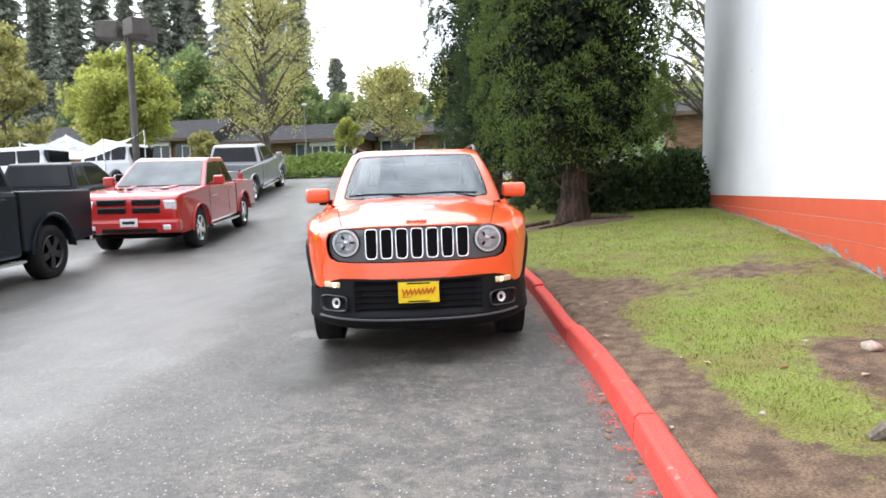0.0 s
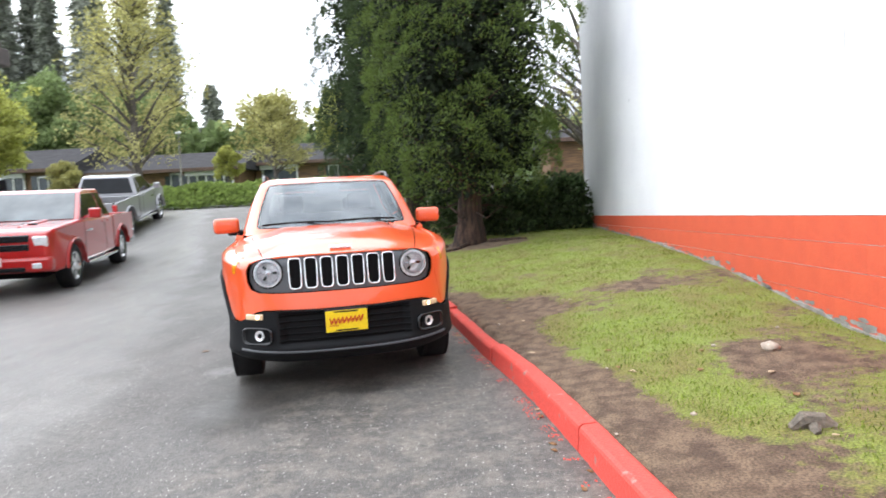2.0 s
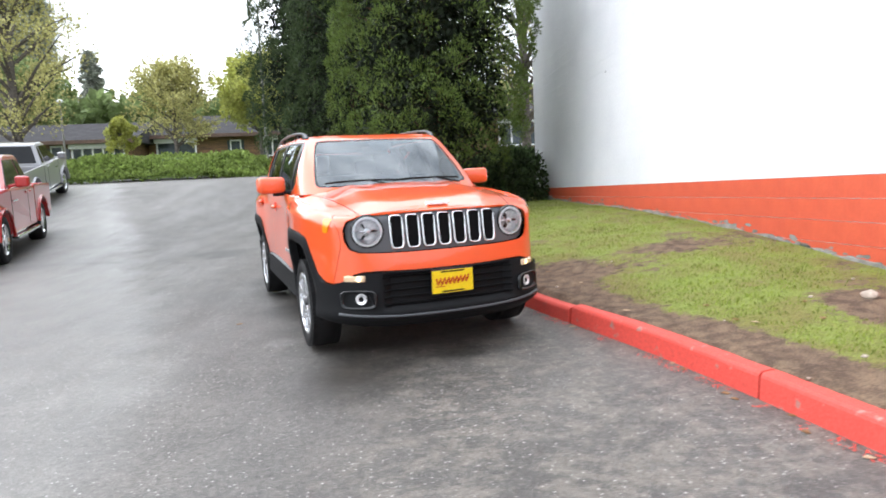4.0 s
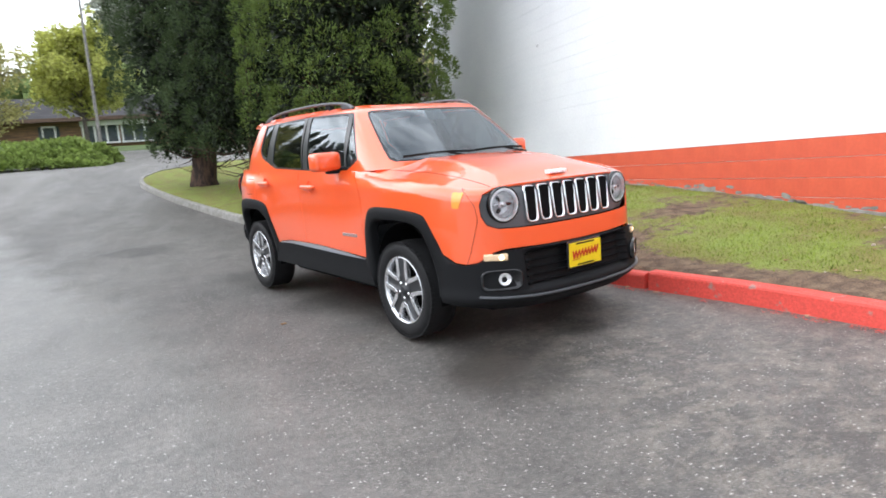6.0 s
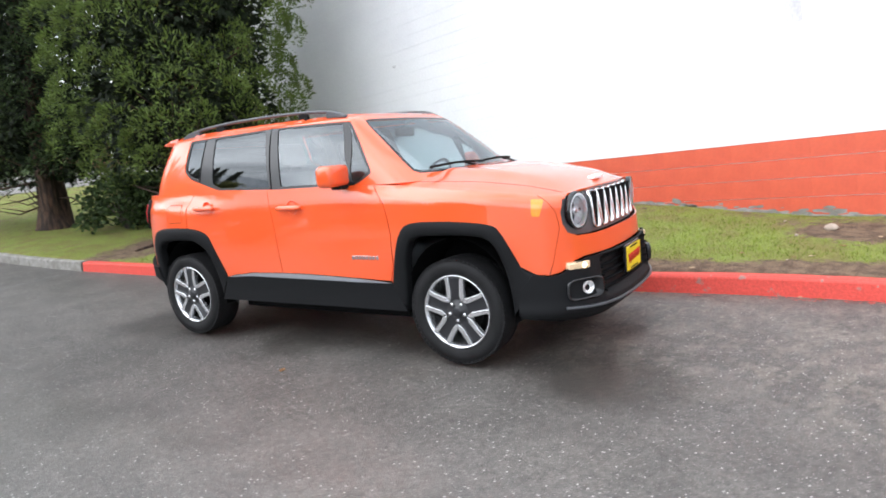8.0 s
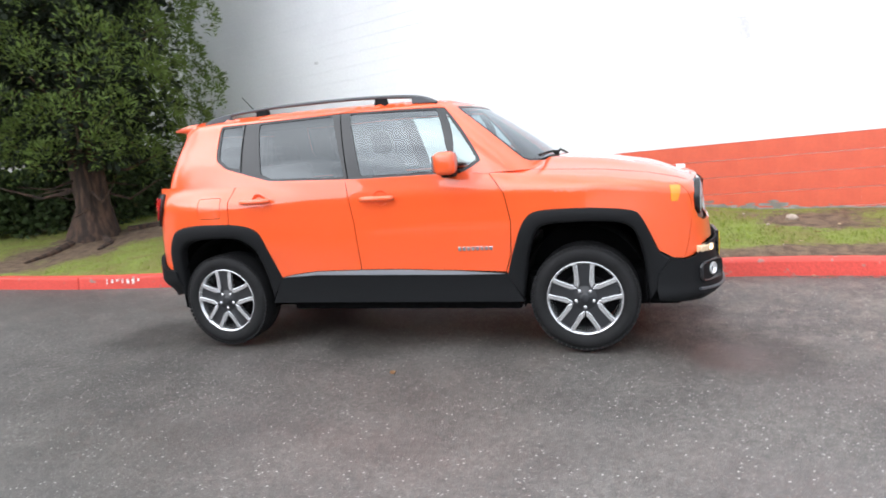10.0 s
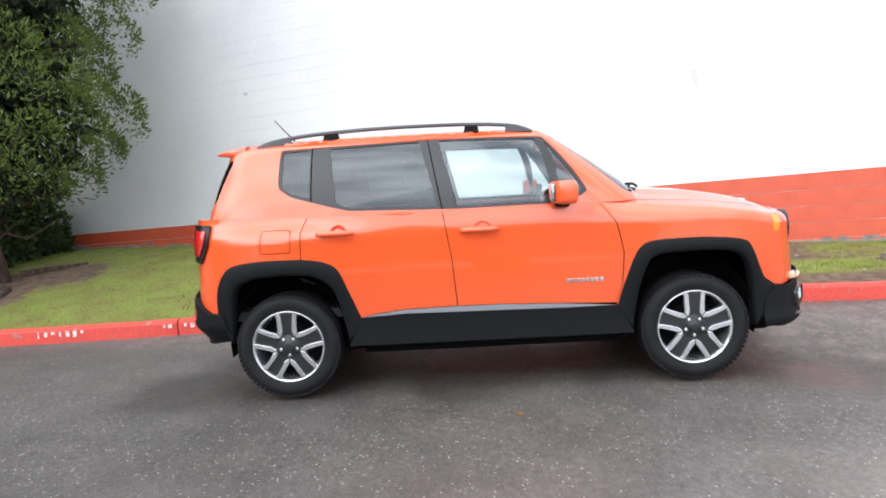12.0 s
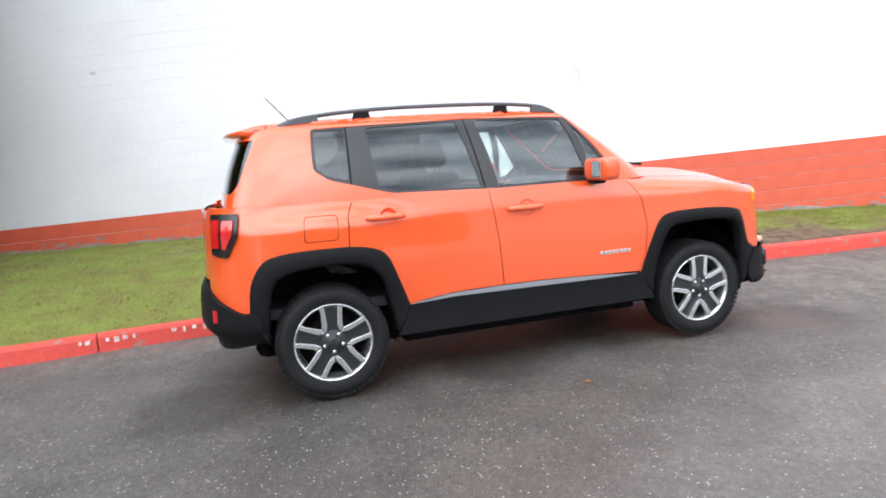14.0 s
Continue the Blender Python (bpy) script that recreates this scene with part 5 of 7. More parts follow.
# tail: gate, lamps, bumper
gate = []
for sg in (1, -1):
    skin("tailgate", low, [(15.25, 0.76), (17, 0.75), (17, 1.165), (15.25, 1.165)], ORANGE, suv, sg)
    c = [(13.36, 1.15), (14.6, 1.15), (14.6, 0.92), (13.8, 0.905), (13.4, 1.02)]
    lamp = skin("tail_lamp", low, rounded(c, 0.05), DARK_TRIM, suv, sg, 0.02, rim=0.04, label="square tail lamp with red lenses in a dark frame")
    skin("red_lens", low, rounded([(13.5, 1.115), (13.92, 1.115), (13.92, 0.955), (13.78, 0.955), (13.55, 1.03)], 0.02), RED_LENS, lamp, sg, 0.03)
    skin("red_lens", low, rounded([(14.08, 1.12), (14.46, 1.12), (14.46, 0.96), (14.08, 0.96)], 0.02), RED_LENS, lamp, sg, 0.03)


def rear_bumper_surf(p, w, out=0.0):
    return low(p, w, out + 0.035 * smooth((0.72 - w) / 0.06) - 0.09 * smooth((0.5 - w) / 0.14))


rb = [(13.0, 0.575), (13.5, 0.58), (14.0, 0.625), (14.6, 0.67), (15.2, 0.71), (16, 0.74), (17, 0.745), (17, 0.34), (15, 0.345), (14, 0.36), (13.2, 0.38), (12.75, 0.39), (12.9, 0.5)]
for sg in (1, -1):
    b = skin("rear_bumper", rear_bumper_surf, rb, BLACK_PLASTIC, suv, sg, rim=0.03)
    skin("reflector", rear_bumper_surf, [(14.4, 0.6), (14.6, 0.6), (14.6, 0.53), (14.4, 0.53)], RED_LENS, b, sg, 0.004, rim=0.004)

# wheels
def wheel_parts(ax, sg):
    yo = 0.875
    bm = bmesh.new()
    prof = [(-0.215, 0.225), (-0.222, 0.25), (-0.222, 0.3), (-0.205, 0.322), (-0.17, 0.332), (-0.11, 0.335), (-0.05, 0.332), (-0.015, 0.322), (0.0, 0.303), (0.004, 0.28), (0.0, 0.255), (-0.01, 0.236), (-0.022, 0.228)]
    lathe(bm, prof, 64, "y")
    for f in bm.faces:
        f.smooth = True
    # tread blocks round the shoulders
    for k in range(64):
        t = 2 * math.pi * (k + 0.5) / 64
        m = Matrix.Rotation(-t, 4, "Y") @ Matrix.Translation((0.3285, 0, 0))
        for y0, y1 in ((-0.035, -0.006), (-0.1, -0.05), (-0.17, -0.115), (-0.212, -0.183)):
            box(bm, -0.012, 0.0025, y0, y1, -0.0125, 0.0125, m=m)
    place = Matrix.Translation((ax, sg * yo, 0.351)) @ Matrix.Diagonal((1, sg, 1, 1))

    def put(b):
        bmesh.ops.transform(b, matrix=place, verts=b.verts[:])
        bmesh.ops.recalc_face_normals(b, faces=b.faces[:])
        return b
    hub = None
    w = obj_from("wheel", put(bm), RUBBER, suv, "black tyre on an 18 inch two-tone wheel")
    bm = bmesh.new()
    lathe(bm, [(-0.012, 0.233), (-0.006, 0.233), (-0.003, 0.229), (-0.006, 0.223), (-0.02, 0.215), (-0.05, 0.208), (-0.13, 0.2), (-0.2, 0.215)], 64, "y")
    part("rim", put(bm), SATIN, w, "machined rim", True)
    # disc and back plate coloured black to paint the shade in the wheel's pockets
    bm = bmesh.new()
    lathe(bm, [(-0.12, 0.2), (-0.12, 0.05)], 40, "y")
    lathe(bm, [(-0.09, 0.15), (-0.075, 0.145), (-0.075, 0.06)], 40, "y")
    part("brake_disc", put(bm), DARK, w)
    base = radians(90)
    for k in range(5):
        t = base + 2 * math.pi * k / 5
        rot = Matrix.Rotation(-t, 4, "Y")
        # dark wide spoke
        bm = bmesh.new()
        prism(bm, [(0.03, -0.034), (0.12, -0.036), (0.205, -0.055), (0.214, -0.0), (0.205, 0.055), (0.12, 0.036), (0.03, 0.034)], -0.05, -0.022, "y", 0.003)
        bmesh.ops.transform(bm, matrix=rot, verts=bm.verts[:])
        part("dark_spoke", put(bm), RIM_DARK, w)
        # bright fork between the dark spokes
        bm = bmesh.new()
        tt = t + math.pi / 5
        rot = Matrix.Rotation(-tt, 4, "Y")
        for s in (1, -1):
            prism(bm, [(0.076, s * 0.003), (0.098, s * 0.036), (0.183, s * 0.088), (0.212, s * 0.096), (0.222, s * 0.07), (0.194, s * 0.062), (0.13, s * 0.02), (0.112, s * 0.003)], -0.04, -0.006, "y", 0.003)
        bmesh.ops.transform(bm, matrix=rot, verts=bm.verts[:])
        part("machined_spoke", put(bm), SATIN, w)
        bm = bmesh.new()
        lathe(bm, [(-0.03, 0.011), (-0.012, 0.011), (-0.008, 0.007), (-0.008, 0.0005)], 10, "y", (0.055 * math.cos(tt), 0, 0.055 * math.sin(tt)))
        part("wheel_nut", put(bm), CHROME, w)
    bm = bmesh.new()
    lathe(bm, [(-0.05, 0.085), (-0.026, 0.082), (-0.02, 0.072), (-0.02, 0.034), (-0.006, 0.031), (-0.002, 0.024), (-0.002, 0.0005)], 32, "y")
    part("hub", put(bm), RIM_DARK, w, "", True)


for sg in (1, -1):
    for ax in (0.0, AXLE_R):
        wheel_parts(ax, sg)

# cabin inside
bm = bmesh.new()
box(bm, -3.0, -0.45, -0.72, 0.72, 0.5, 0.56)
part("cabin_floor", bm, CABIN, suv)
bm = bmesh.new()
box(bm, -0.75, -0.35, -0.7, 0.7, 0.85, 1.17, 0.06, 3)
part("dashboard", bm, CABIN, suv, "", True)
bm = bmesh.new()
lathe(bm, [(0.0, 0.19), (0.014, 0.203), (0.0, 0.216), (-0.014, 0.203), (0.0, 0.19)], 28, "x")
box(bm, -0.02, 0.02, -0.19, 0.19, -0.03, 0.03, 0.01)
box(bm, -0.02, 0.02, -0.03, 0.03, -0.19, 0.0, 0.01)
bmesh.ops.transform(bm, matrix=Matrix.Translation((-0.86, 0.37, 1.08)) @ Matrix.Rotation(radians(24), 4, "Y"), verts=bm.verts[:])
part("steering_wheel", bm, CABIN, suv)
for sg in (1, -1):
    bm = bmesh.new()
    lean = Matrix.Translation((-1.55, sg * 0.37, 0.68)) @ Matrix.Rotation(radians(-14), 4, "Y")
    box(bm, -0.07, 0.07, -0.24, 0.24, 0.0, 0.62, 0.05, 3, m=lean)
    box(bm, -0.08, 0.45, -0.25, 0.25, -0.16, 0.0, 0.05, 3, m=Matrix.Translation((-1.5, sg * 0.37, 0.82)))
    seat = part("front_seat", bm, FABRIC, suv, "grey fabric seat", True)
    bm = bmesh.new()
    box(bm, -0.05, 0.05, -0.13, 0.13, 0.66, 0.84, 0.04, 3, m=lean)
    for k in (-0.06, 0.06):
        tube(bm, [lean @ Vector((0, k, 0.58)), lean @ Vector((0, k, 0.68))], 0.007, 6)
    part("headrest", bm, FABRIC, seat, "", True)
bm = bmesh.new()
lean = Matrix.Translation((-2.45, 0, 0.72)) @ Matrix.Rotation(radians(-16), 4, "Y")
box(bm, -0.07, 0.07, -0.62, 0.62, 0.0, 0.58, 0.05, 3, m=lean)
box(bm, -0.08, 0.45, -0.62, 0.62, -0.14, 0.02, 0.05, 3, m=Matrix.Translation((-2.4, 0, 0.84)))
bench = part("rear_bench", bm, FABRIC, suv, "", True)
for k in (-0.38, 0.38):
    bm = bmesh.new()
    box(bm, -0.05, 0.05, k - 0.13, k + 0.13, 0.6, 0.76, 0.04, 3, m=lean)
    part("headrest", bm, FABRIC, bench, "", True)
bm = bmesh.new()
box(bm, -0.88, -0.85, -0.12, 0.12, 1.47, 1.545, 0.015, 3)
tube(bm, [(-0.86, 0, 1.53), (-0.84, 0, 1.58)], 0.012, 6)
part("interior_mirror", bm, CABIN, suv)
bm = bmesh.new()
box(bm, -2.9, -1.0, -0.6, 0.6, 1.605, 1.62, 0.004)
part("headliner", bm, FABRIC, suv)

# ---- trees, shrubs, building, parked vehicles ----
BARK = material("red_brown_bark", (0.1, 0.058, 0.04), 0.95, dark=(0.03, 0.021, 0.017), scale=14, stretch=(1, 1, 0.15), fine=60, fine_amount=0.3, bump=0.9, bump_scale=25)
GREY_BARK = material("grey_bark", (0.16, 0.14, 0.12), 0.95, dark=(0.09, 0.08, 0.07), scale=12, fine=50, fine_amount=0.2)


def leaf_material(name, base, amount=0.45, through_light=0.35):
    """Leaves: varied from blade to blade, and letting some light through."""
    m = material(name, base, 0.65, island_var=amount, fine=3.0, fine_amount=0.25, spec=0.25)
    n, l = m.node_tree.nodes, m.node_tree.links
    b = n["Principled BSDF"]
    tr = n.new("ShaderNodeBsdfTranslucent")
    mx = n.new("ShaderNodeMixShader")
    mx.inputs["Fac"].default_value = through_light
    l.new(b.inputs["Base Color"].links[0].from_socket, tr.inputs["Color"])
    l.new(b.outputs[0], mx.inputs[1])
    l.new(tr.outputs[0], mx.inputs[2])
    l.new(mx.outputs[0], n["Material Output"].inputs["Surface"])
    return m


CEDAR = leaf_material("cedar_foliage", (0.102, 0.147, 0.034), 0.35, 0.25)
# near black: the shade inside the crowns is put into this colour
CEDAR_INNER_SHADE = leaf_material("shaded_inner_cedar_foliage", (0.013, 0.021, 0.009), 0.4, 0.05)
CEDAR_DARK = leaf_material("dark_cedar_foliage", (0.055, 0.084, 0.031), 0.35, 0.2)
FIR = leaf_material("fir_foliage", (0.4, 0.42, 0.36), 0.5, 0.5)
SPRING = leaf_material("spring_leaves", (0.47, 0.49, 0.14), 0.3, 0.45)
OLIVE = leaf_material("olive_spring_leaves", (0.48, 0.46, 0.19), 0.3, 0.45)
MIDGREEN = leaf_material("mid_green_leaves", (0.26, 0.33, 0.14), 0.35)
SHRUB_LEAF = leaf_material("shrub_leaves", (0.055, 0.085, 0.033), 0.6)
HEDGE_LEAF = leaf_material("hedge_leaves", (0.21, 0.28, 0.07), 0.45)


class Leaves:
    """Collects small leaf blades and makes one mesh of them."""

    def __init__(self, seed):
        self.v, self.f = [], []
        self.r = random.Random(seed)

    def blade(self, p, d, size, wide=0.35):
        r = self.r
        side = Vector((r.gauss(0, 1), r.gauss(0, 1), r.gauss(0, 1))).cross(d)
        if side.length < 1e-4:
            side = Vector((1, 0, 0))
        side = side.normalized() * size * wide
        tip = d * size
        n = len(self.v)
        self.v += [p - side * 0.5, p + side * 0.5, p + tip * 0.7 + side * 0.6, p + tip, p + tip * 0.7 - side * 0.6]
        self.f.append((n, n + 1, n + 2, n + 3, n + 4))

    def needle(self, p, d, size, wide=0.3):
        """A three-cornered spray, for trees far off."""
        r = self.r
        side = Vector((r.gauss(0, 1), r.gauss(0, 1), r.gauss(0, 1))).cross(d).normalized() * size * wide
        n = len(self.v)
        self.v += [p - side, p + side, p + d * size]
        self.f.append((n, n + 1, n + 2))

    def tuft(self, c, radius, count, size, out=None, wide=0.35):
        r = self.r
        for _ in range(count):
            d = Vector((r.gauss(0, 1), r.gauss(0, 1), r.gauss(0, 1))).normalized()
            if out is not None:
                d = (d + out * 0.8).normalized()
            p = c + d * radius * r.uniform(0.25, 1.0)
            self.blade(p, (d + Vector((0, 0, 0.25))).normalized(), size * r.uniform(0.6, 1.25), wide)

    def sprays(self, p, d, size, wide, rng):
        """Many four-cornered blades at once: roots p, directions d, lengths size."""
        side = np.cross(rng.normal(size=p.shape), d)
        side /= np.linalg.norm(side, axis=1, keepdims=True) + 1e-9
        side *= (size * wide)[:, None]
        tip = d * size[:, None]
        v = np.stack((p, p + tip * 0.6 + side, p + tip, p + tip * 0.6 - side), axis=1).reshape(-1, 3)
        k = len(self.v) + 4 * np.arange(len(p))
        self.v += v.tolist()
        self.f += np.stack((k, k + 1, k + 2, k + 3), axis=1).tolist()

    def make(self, name, mat, parent, label=""):
        me = bpy.data.meshes.new(name)
        me.from_pydata(self.v, [], self.f)
        me.materials.append(mat)
        ob = new(name, me)
        ob.parent = parent
        if label:
            ob["label"] = label
        return ob


def trunk_mesh(pts, radii, sides=10, rough=0.12, seed=1):
    bm = bmesh.new()
    rings = tube(bm, pts, radii, sides)
    for v in bm.verts:
        k = noise.noise(Vector((v.co.x * 6, v.co.y * 6, v.co.z * 1.2 + seed)))
        c = min((Vector(p) for p in pts), key=lambda q: abs(q.z - v.co.z))
        v.co += (v.co - c).normalized() * k * rough * radii[0]
    return bm


def cedar(x, y, z, r, h, base, seed, mat, label, tufts=520):
    """A dense conifer: buttressed trunk, short limbs, and a clumped columnar crown."""
    e = empty("conifer_tree", Matrix.Translation((x, y, z)), label, "tree", "row of conifers by the wall")
    rr = random.Random(seed)
    part("trunk", trunk_mesh([(0, 0, -0.2), (0, 0, 0.08), (0.02, 0, 0.5), (0.03, 0.02, 1.6), (0, 0, h * 0.5), (0, 0, h * 0.95)], [0.46, 0.36, 0.27, 0.23, 0.14, 0.03], 14, 0.35, seed), BARK, e, "red-brown fibrous bark", True)
    bm = bmesh.new()
    for k in range(26):
        t = rr.uniform(0, 2 * math.pi)
        z0 = rr.uniform(base * 0.55, h * 0.6)
        l = r * rr.uniform(0.5, 0.85)
        d = Vector((math.cos(t), math.sin(t), 0))
        tube(bm, [(0.05 * d.x, 0.05 * d.y, z0), (*(d * l * 0.5).xy, z0 - 0.1), (*(d * l).xy, z0 + 0.15)], [0.04, 0.025, 0.01], 5)
    # dead lower twigs drooping round the trunk
    for k in range(14):
        t = rr.uniform(0, 2 * math.pi)
        z0 = rr.uniform(0.45, base + 0.2)
        l = rr.uniform(0.5, 1.1)
        d = Vector((math.cos(t), math.sin(t), 0))
        tube(bm, [(0.12 * d.x, 0.12 * d.y, z0), (*(d * l * 0.55).xy, z0 - rr.uniform(0.0, 0.2)), (*(d * l).xy, z0 - rr.uniform(-0.35, 0.35))], [0.022, 0.014, 0.006], 5)
    # a second leader leaning away from the main stem
    t = rr.uniform(0, 2 * math.pi)
    d = Vector((math.cos(t), math.sin(t), 0))
    tube(bm, [(0.1 * d.x, 0.1 * d.y, -0.1), (0.24 * d.x, 0.24 * d.y, 0.6), (0.4 * d.x, 0.4 * d.y, 1.8), (0.5 * d.x, 0.5 * d.y, 3.2)], [0.2, 0.16, 0.12, 0.05], 9)
    tagged(part("branchwork", bm, BARK, e), kind="stuff")
    L = Leaves(seed)

    def rad(s, t):
        prof = lerp_table([(0, 0.62), (0.06, 0.88), (0.16, 1.0), (0.4, 0.95), (0.7, 0.7), (0.9, 0.4), (1, 0.12)], s)
        lump = 0.88 + 0.3 * noise.noise(Vector((math.cos(t) * 1.7, math.sin(t) * 1.7, s * 6 + seed * 3.1))) + 0.14 * noise.noise(Vector((math.cos(t) * 5, math.sin(t) * 5, s * 18 + seed)))
        return r * prof * lump
    # brush-like clumps, spaced apart over the crown so that dark gaps stay between them
    rng = np.random.default_rng(seed)
    places = []
    for k in range(tufts * 9):
        s = rr.random() ** 1.15
        t = rr.uniform(0, 2 * math.pi)
        q = rad(s, t) * rr.uniform(0.86, 1.02)
        c = Vector((math.cos(t) * q, math.sin(t) * q, base + s * (h - base)))
        gap = rr.uniform(0.38, 0.62)
        if all((c - o).length_squared > gap * gap for o, _, _ in places):
            places.append((c, t, gap))
    for c, t, gap in places:
        big = gap * rr.uniform(0.62, 0.85)
        o = np.array((math.cos(t), math.sin(t), 0.35))
        m = rr.randrange(230, 300)
        d = rng.normal(size=(m, 3)) * (1, 1, 0.85) + o * 1.15
        d /= np.linalg.norm(d, axis=1, keepdims=True)
        p = np.array(c) + d * (big * rng.uniform(0.55, 1.0, m) ** 0.6)[:, None]
        grow = d * 0.8 + (0, 0, 0.5) + rng.normal(size=(m, 3)) * 0.55
        grow /= np.linalg.norm(grow, axis=1, keepdims=True)
        L.sprays(p, grow, rng.uniform(0.045, 0.1, m), 0.15, rng)
    # inner sprays whose near-black colour paints the shade between the clumps
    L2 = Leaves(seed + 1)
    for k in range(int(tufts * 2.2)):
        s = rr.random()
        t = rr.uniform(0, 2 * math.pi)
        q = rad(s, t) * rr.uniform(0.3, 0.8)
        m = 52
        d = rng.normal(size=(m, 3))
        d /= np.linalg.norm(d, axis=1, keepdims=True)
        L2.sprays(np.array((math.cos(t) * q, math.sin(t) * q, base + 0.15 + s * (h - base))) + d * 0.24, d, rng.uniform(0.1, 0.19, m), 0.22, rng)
    L2.make("inner_foliage", CEDAR_INNER_SHADE, e, "inner foliage coloured near black for the shade in the crown")
    L.make("crown", mat, e, "dense clumped evergreen foliage")
    return e


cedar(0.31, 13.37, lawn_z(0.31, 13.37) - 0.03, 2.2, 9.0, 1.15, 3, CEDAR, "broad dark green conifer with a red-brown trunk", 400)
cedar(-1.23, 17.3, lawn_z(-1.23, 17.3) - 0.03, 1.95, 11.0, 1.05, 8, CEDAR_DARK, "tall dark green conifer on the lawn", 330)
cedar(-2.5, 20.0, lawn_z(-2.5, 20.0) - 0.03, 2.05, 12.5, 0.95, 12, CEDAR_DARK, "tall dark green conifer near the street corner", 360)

# surface roots round the near trunk
root_ob = empty("tree_roots", Matrix.Translation((0, 0, 0)), "brown surface roots in bare soil by the trunk", "roots")
for pts in ([(-0.15, 13.2), (-0.6, 12.9), (-1.0, 12.75)], [(0.3, 13.1), (0.1, 12.6), (-0.25, 12.3)], [(0.75, 13.2), (1.1, 12.9), (1.5, 12.85)]):
    bm = bmesh.new()
    tube(bm, [(a, b, lawn_z(a, b) + 0.01) for a, b in pts], [0.06, 0.045, 0.02], 7)
    part("root", bm, BARK, root_ob)

# dark shrubs at the foot of the wall's corner
for k, (x, y, w, h) in enumerate(((1.35, 14.6, 0.6, 0.75), (2.0, 15.0, 0.7, 0.95), (2.65, 15.3, 0.7, 1.1), (1.7, 15.8, 0.8, 1.0), (1.9, 17.0, 0.9, 1.1), (2.8, 17.8, 1.0, 1.2), (3.7, 18.2, 1.0, 1.2), (-0.3, 15.6, 0.8, 1.0), (0.35, 15.1, 0.7, 0.9), (0.5, 16.2, 0.75, 0.9), (1.25, 16.1, 0.8, 0.95))):
    e = empty("shrub", Matrix.Translation((x, y, lawn_z(x, y) - 0.02)), "low dark green shrub beside the wall corner", "shrub", "shrubs by the wall")
    L = Leaves(40 + k)
    rr = random.Random(50 + k)
    for _ in range(130):
        t, s = rr.uniform(0, 6.283), rr.random()
        q = w * math.sqrt(1 - (s * 0.95) ** 2) * rr.uniform(0.55, 1.05)
        L.tuft(Vector((math.cos(t) * q, math.sin(t) * q, 0.06 + s * h)), 0.15, 22, 0.09, None, 0.5)
    L.make("foliage", SHRUB_LEAF, e)
    bm = bmesh.new()
    for _ in range(7):
        t = rr.uniform(0, 6.283)
        tube(bm, [(0, 0, -0.05), (math.cos(t) * w * 0.3, math.sin(t) * w * 0.3, h * 0.4), (math.cos(t) * w * 0.6, math.sin(t) * w * 0.6, h * 0.75)], [0.02, 0.014, 0.006], 5)
    part("stems", bm, GREY_BARK, e)


def leafy_tree(x, y, h, r, base, seed, mat, label, tufts=230, leaf=0.32, bark=GREY_BARK, thin=1.0, lean=0.0, per=24):
    """A broadleaf tree: tapered trunk, forking limbs, loose crown of small leaves."""
    z = road_z(x, y) - 0.1
    e = empty("tree", Matrix.Translation((x, y, z)), label, "tree")
    rr = random.Random(seed)
    part("trunk", trunk_mesh([(0, 0, -0.3), (0, 0, 0.3), (lean * 0.3, 0, h * 0.35), (lean, 0, h * 0.92)], [0.028 * h, 0.021 * h, 0.016 * h, 0.003 * h], 8, 0.15, seed), bark, e, "", True)
    bm = bmesh.new()
    L = Leaves(seed)
    for k in range(46):
        s = rr.uniform(0.0, 0.95)
        t = k * 2.4 + rr.uniform(-0.4, 0.4)
        z0 = base + (h * 0.9 - base) * s
        q = r * lerp_table([(0, 0.72), (0.2, 1.0), (0.5, 0.85), (0.8, 0.5), (1, 0.15)], s) * rr.uniform(0.75, 1.1)
        d = Vector((math.cos(t), math.sin(t), 0))
        tipz = z0 + q * rr.uniform(0.25, 0.7)
        tube(bm, [(0, 0, z0 - q * 0.25), (d.x * q * 0.5, d.y * q * 0.5, z0 + (tipz - z0) * 0.35), (d.x * q, d.y * q, tipz)], [0.008 * h, 0.005 * h, 0.0015 * h], 5)
        n = max(2, int(tufts / 46))
        for j in range(n):
            a = rr.uniform(0.35, 1.05)
            c = Vector((d.x * q * a, d.y * q * a, z0 + (tipz - z0) * a)) + Vector((rr.gauss(0, 1), rr.gauss(0, 1), rr.gauss(0, 1))) * r * 0.1
            L.tuft(c, r * 0.14, int(per * thin), leaf, None, 0.6)
    tagged(part("branchwork", bm, bark, e), kind="stuff")
    L.make("crown", mat, e)
    return e


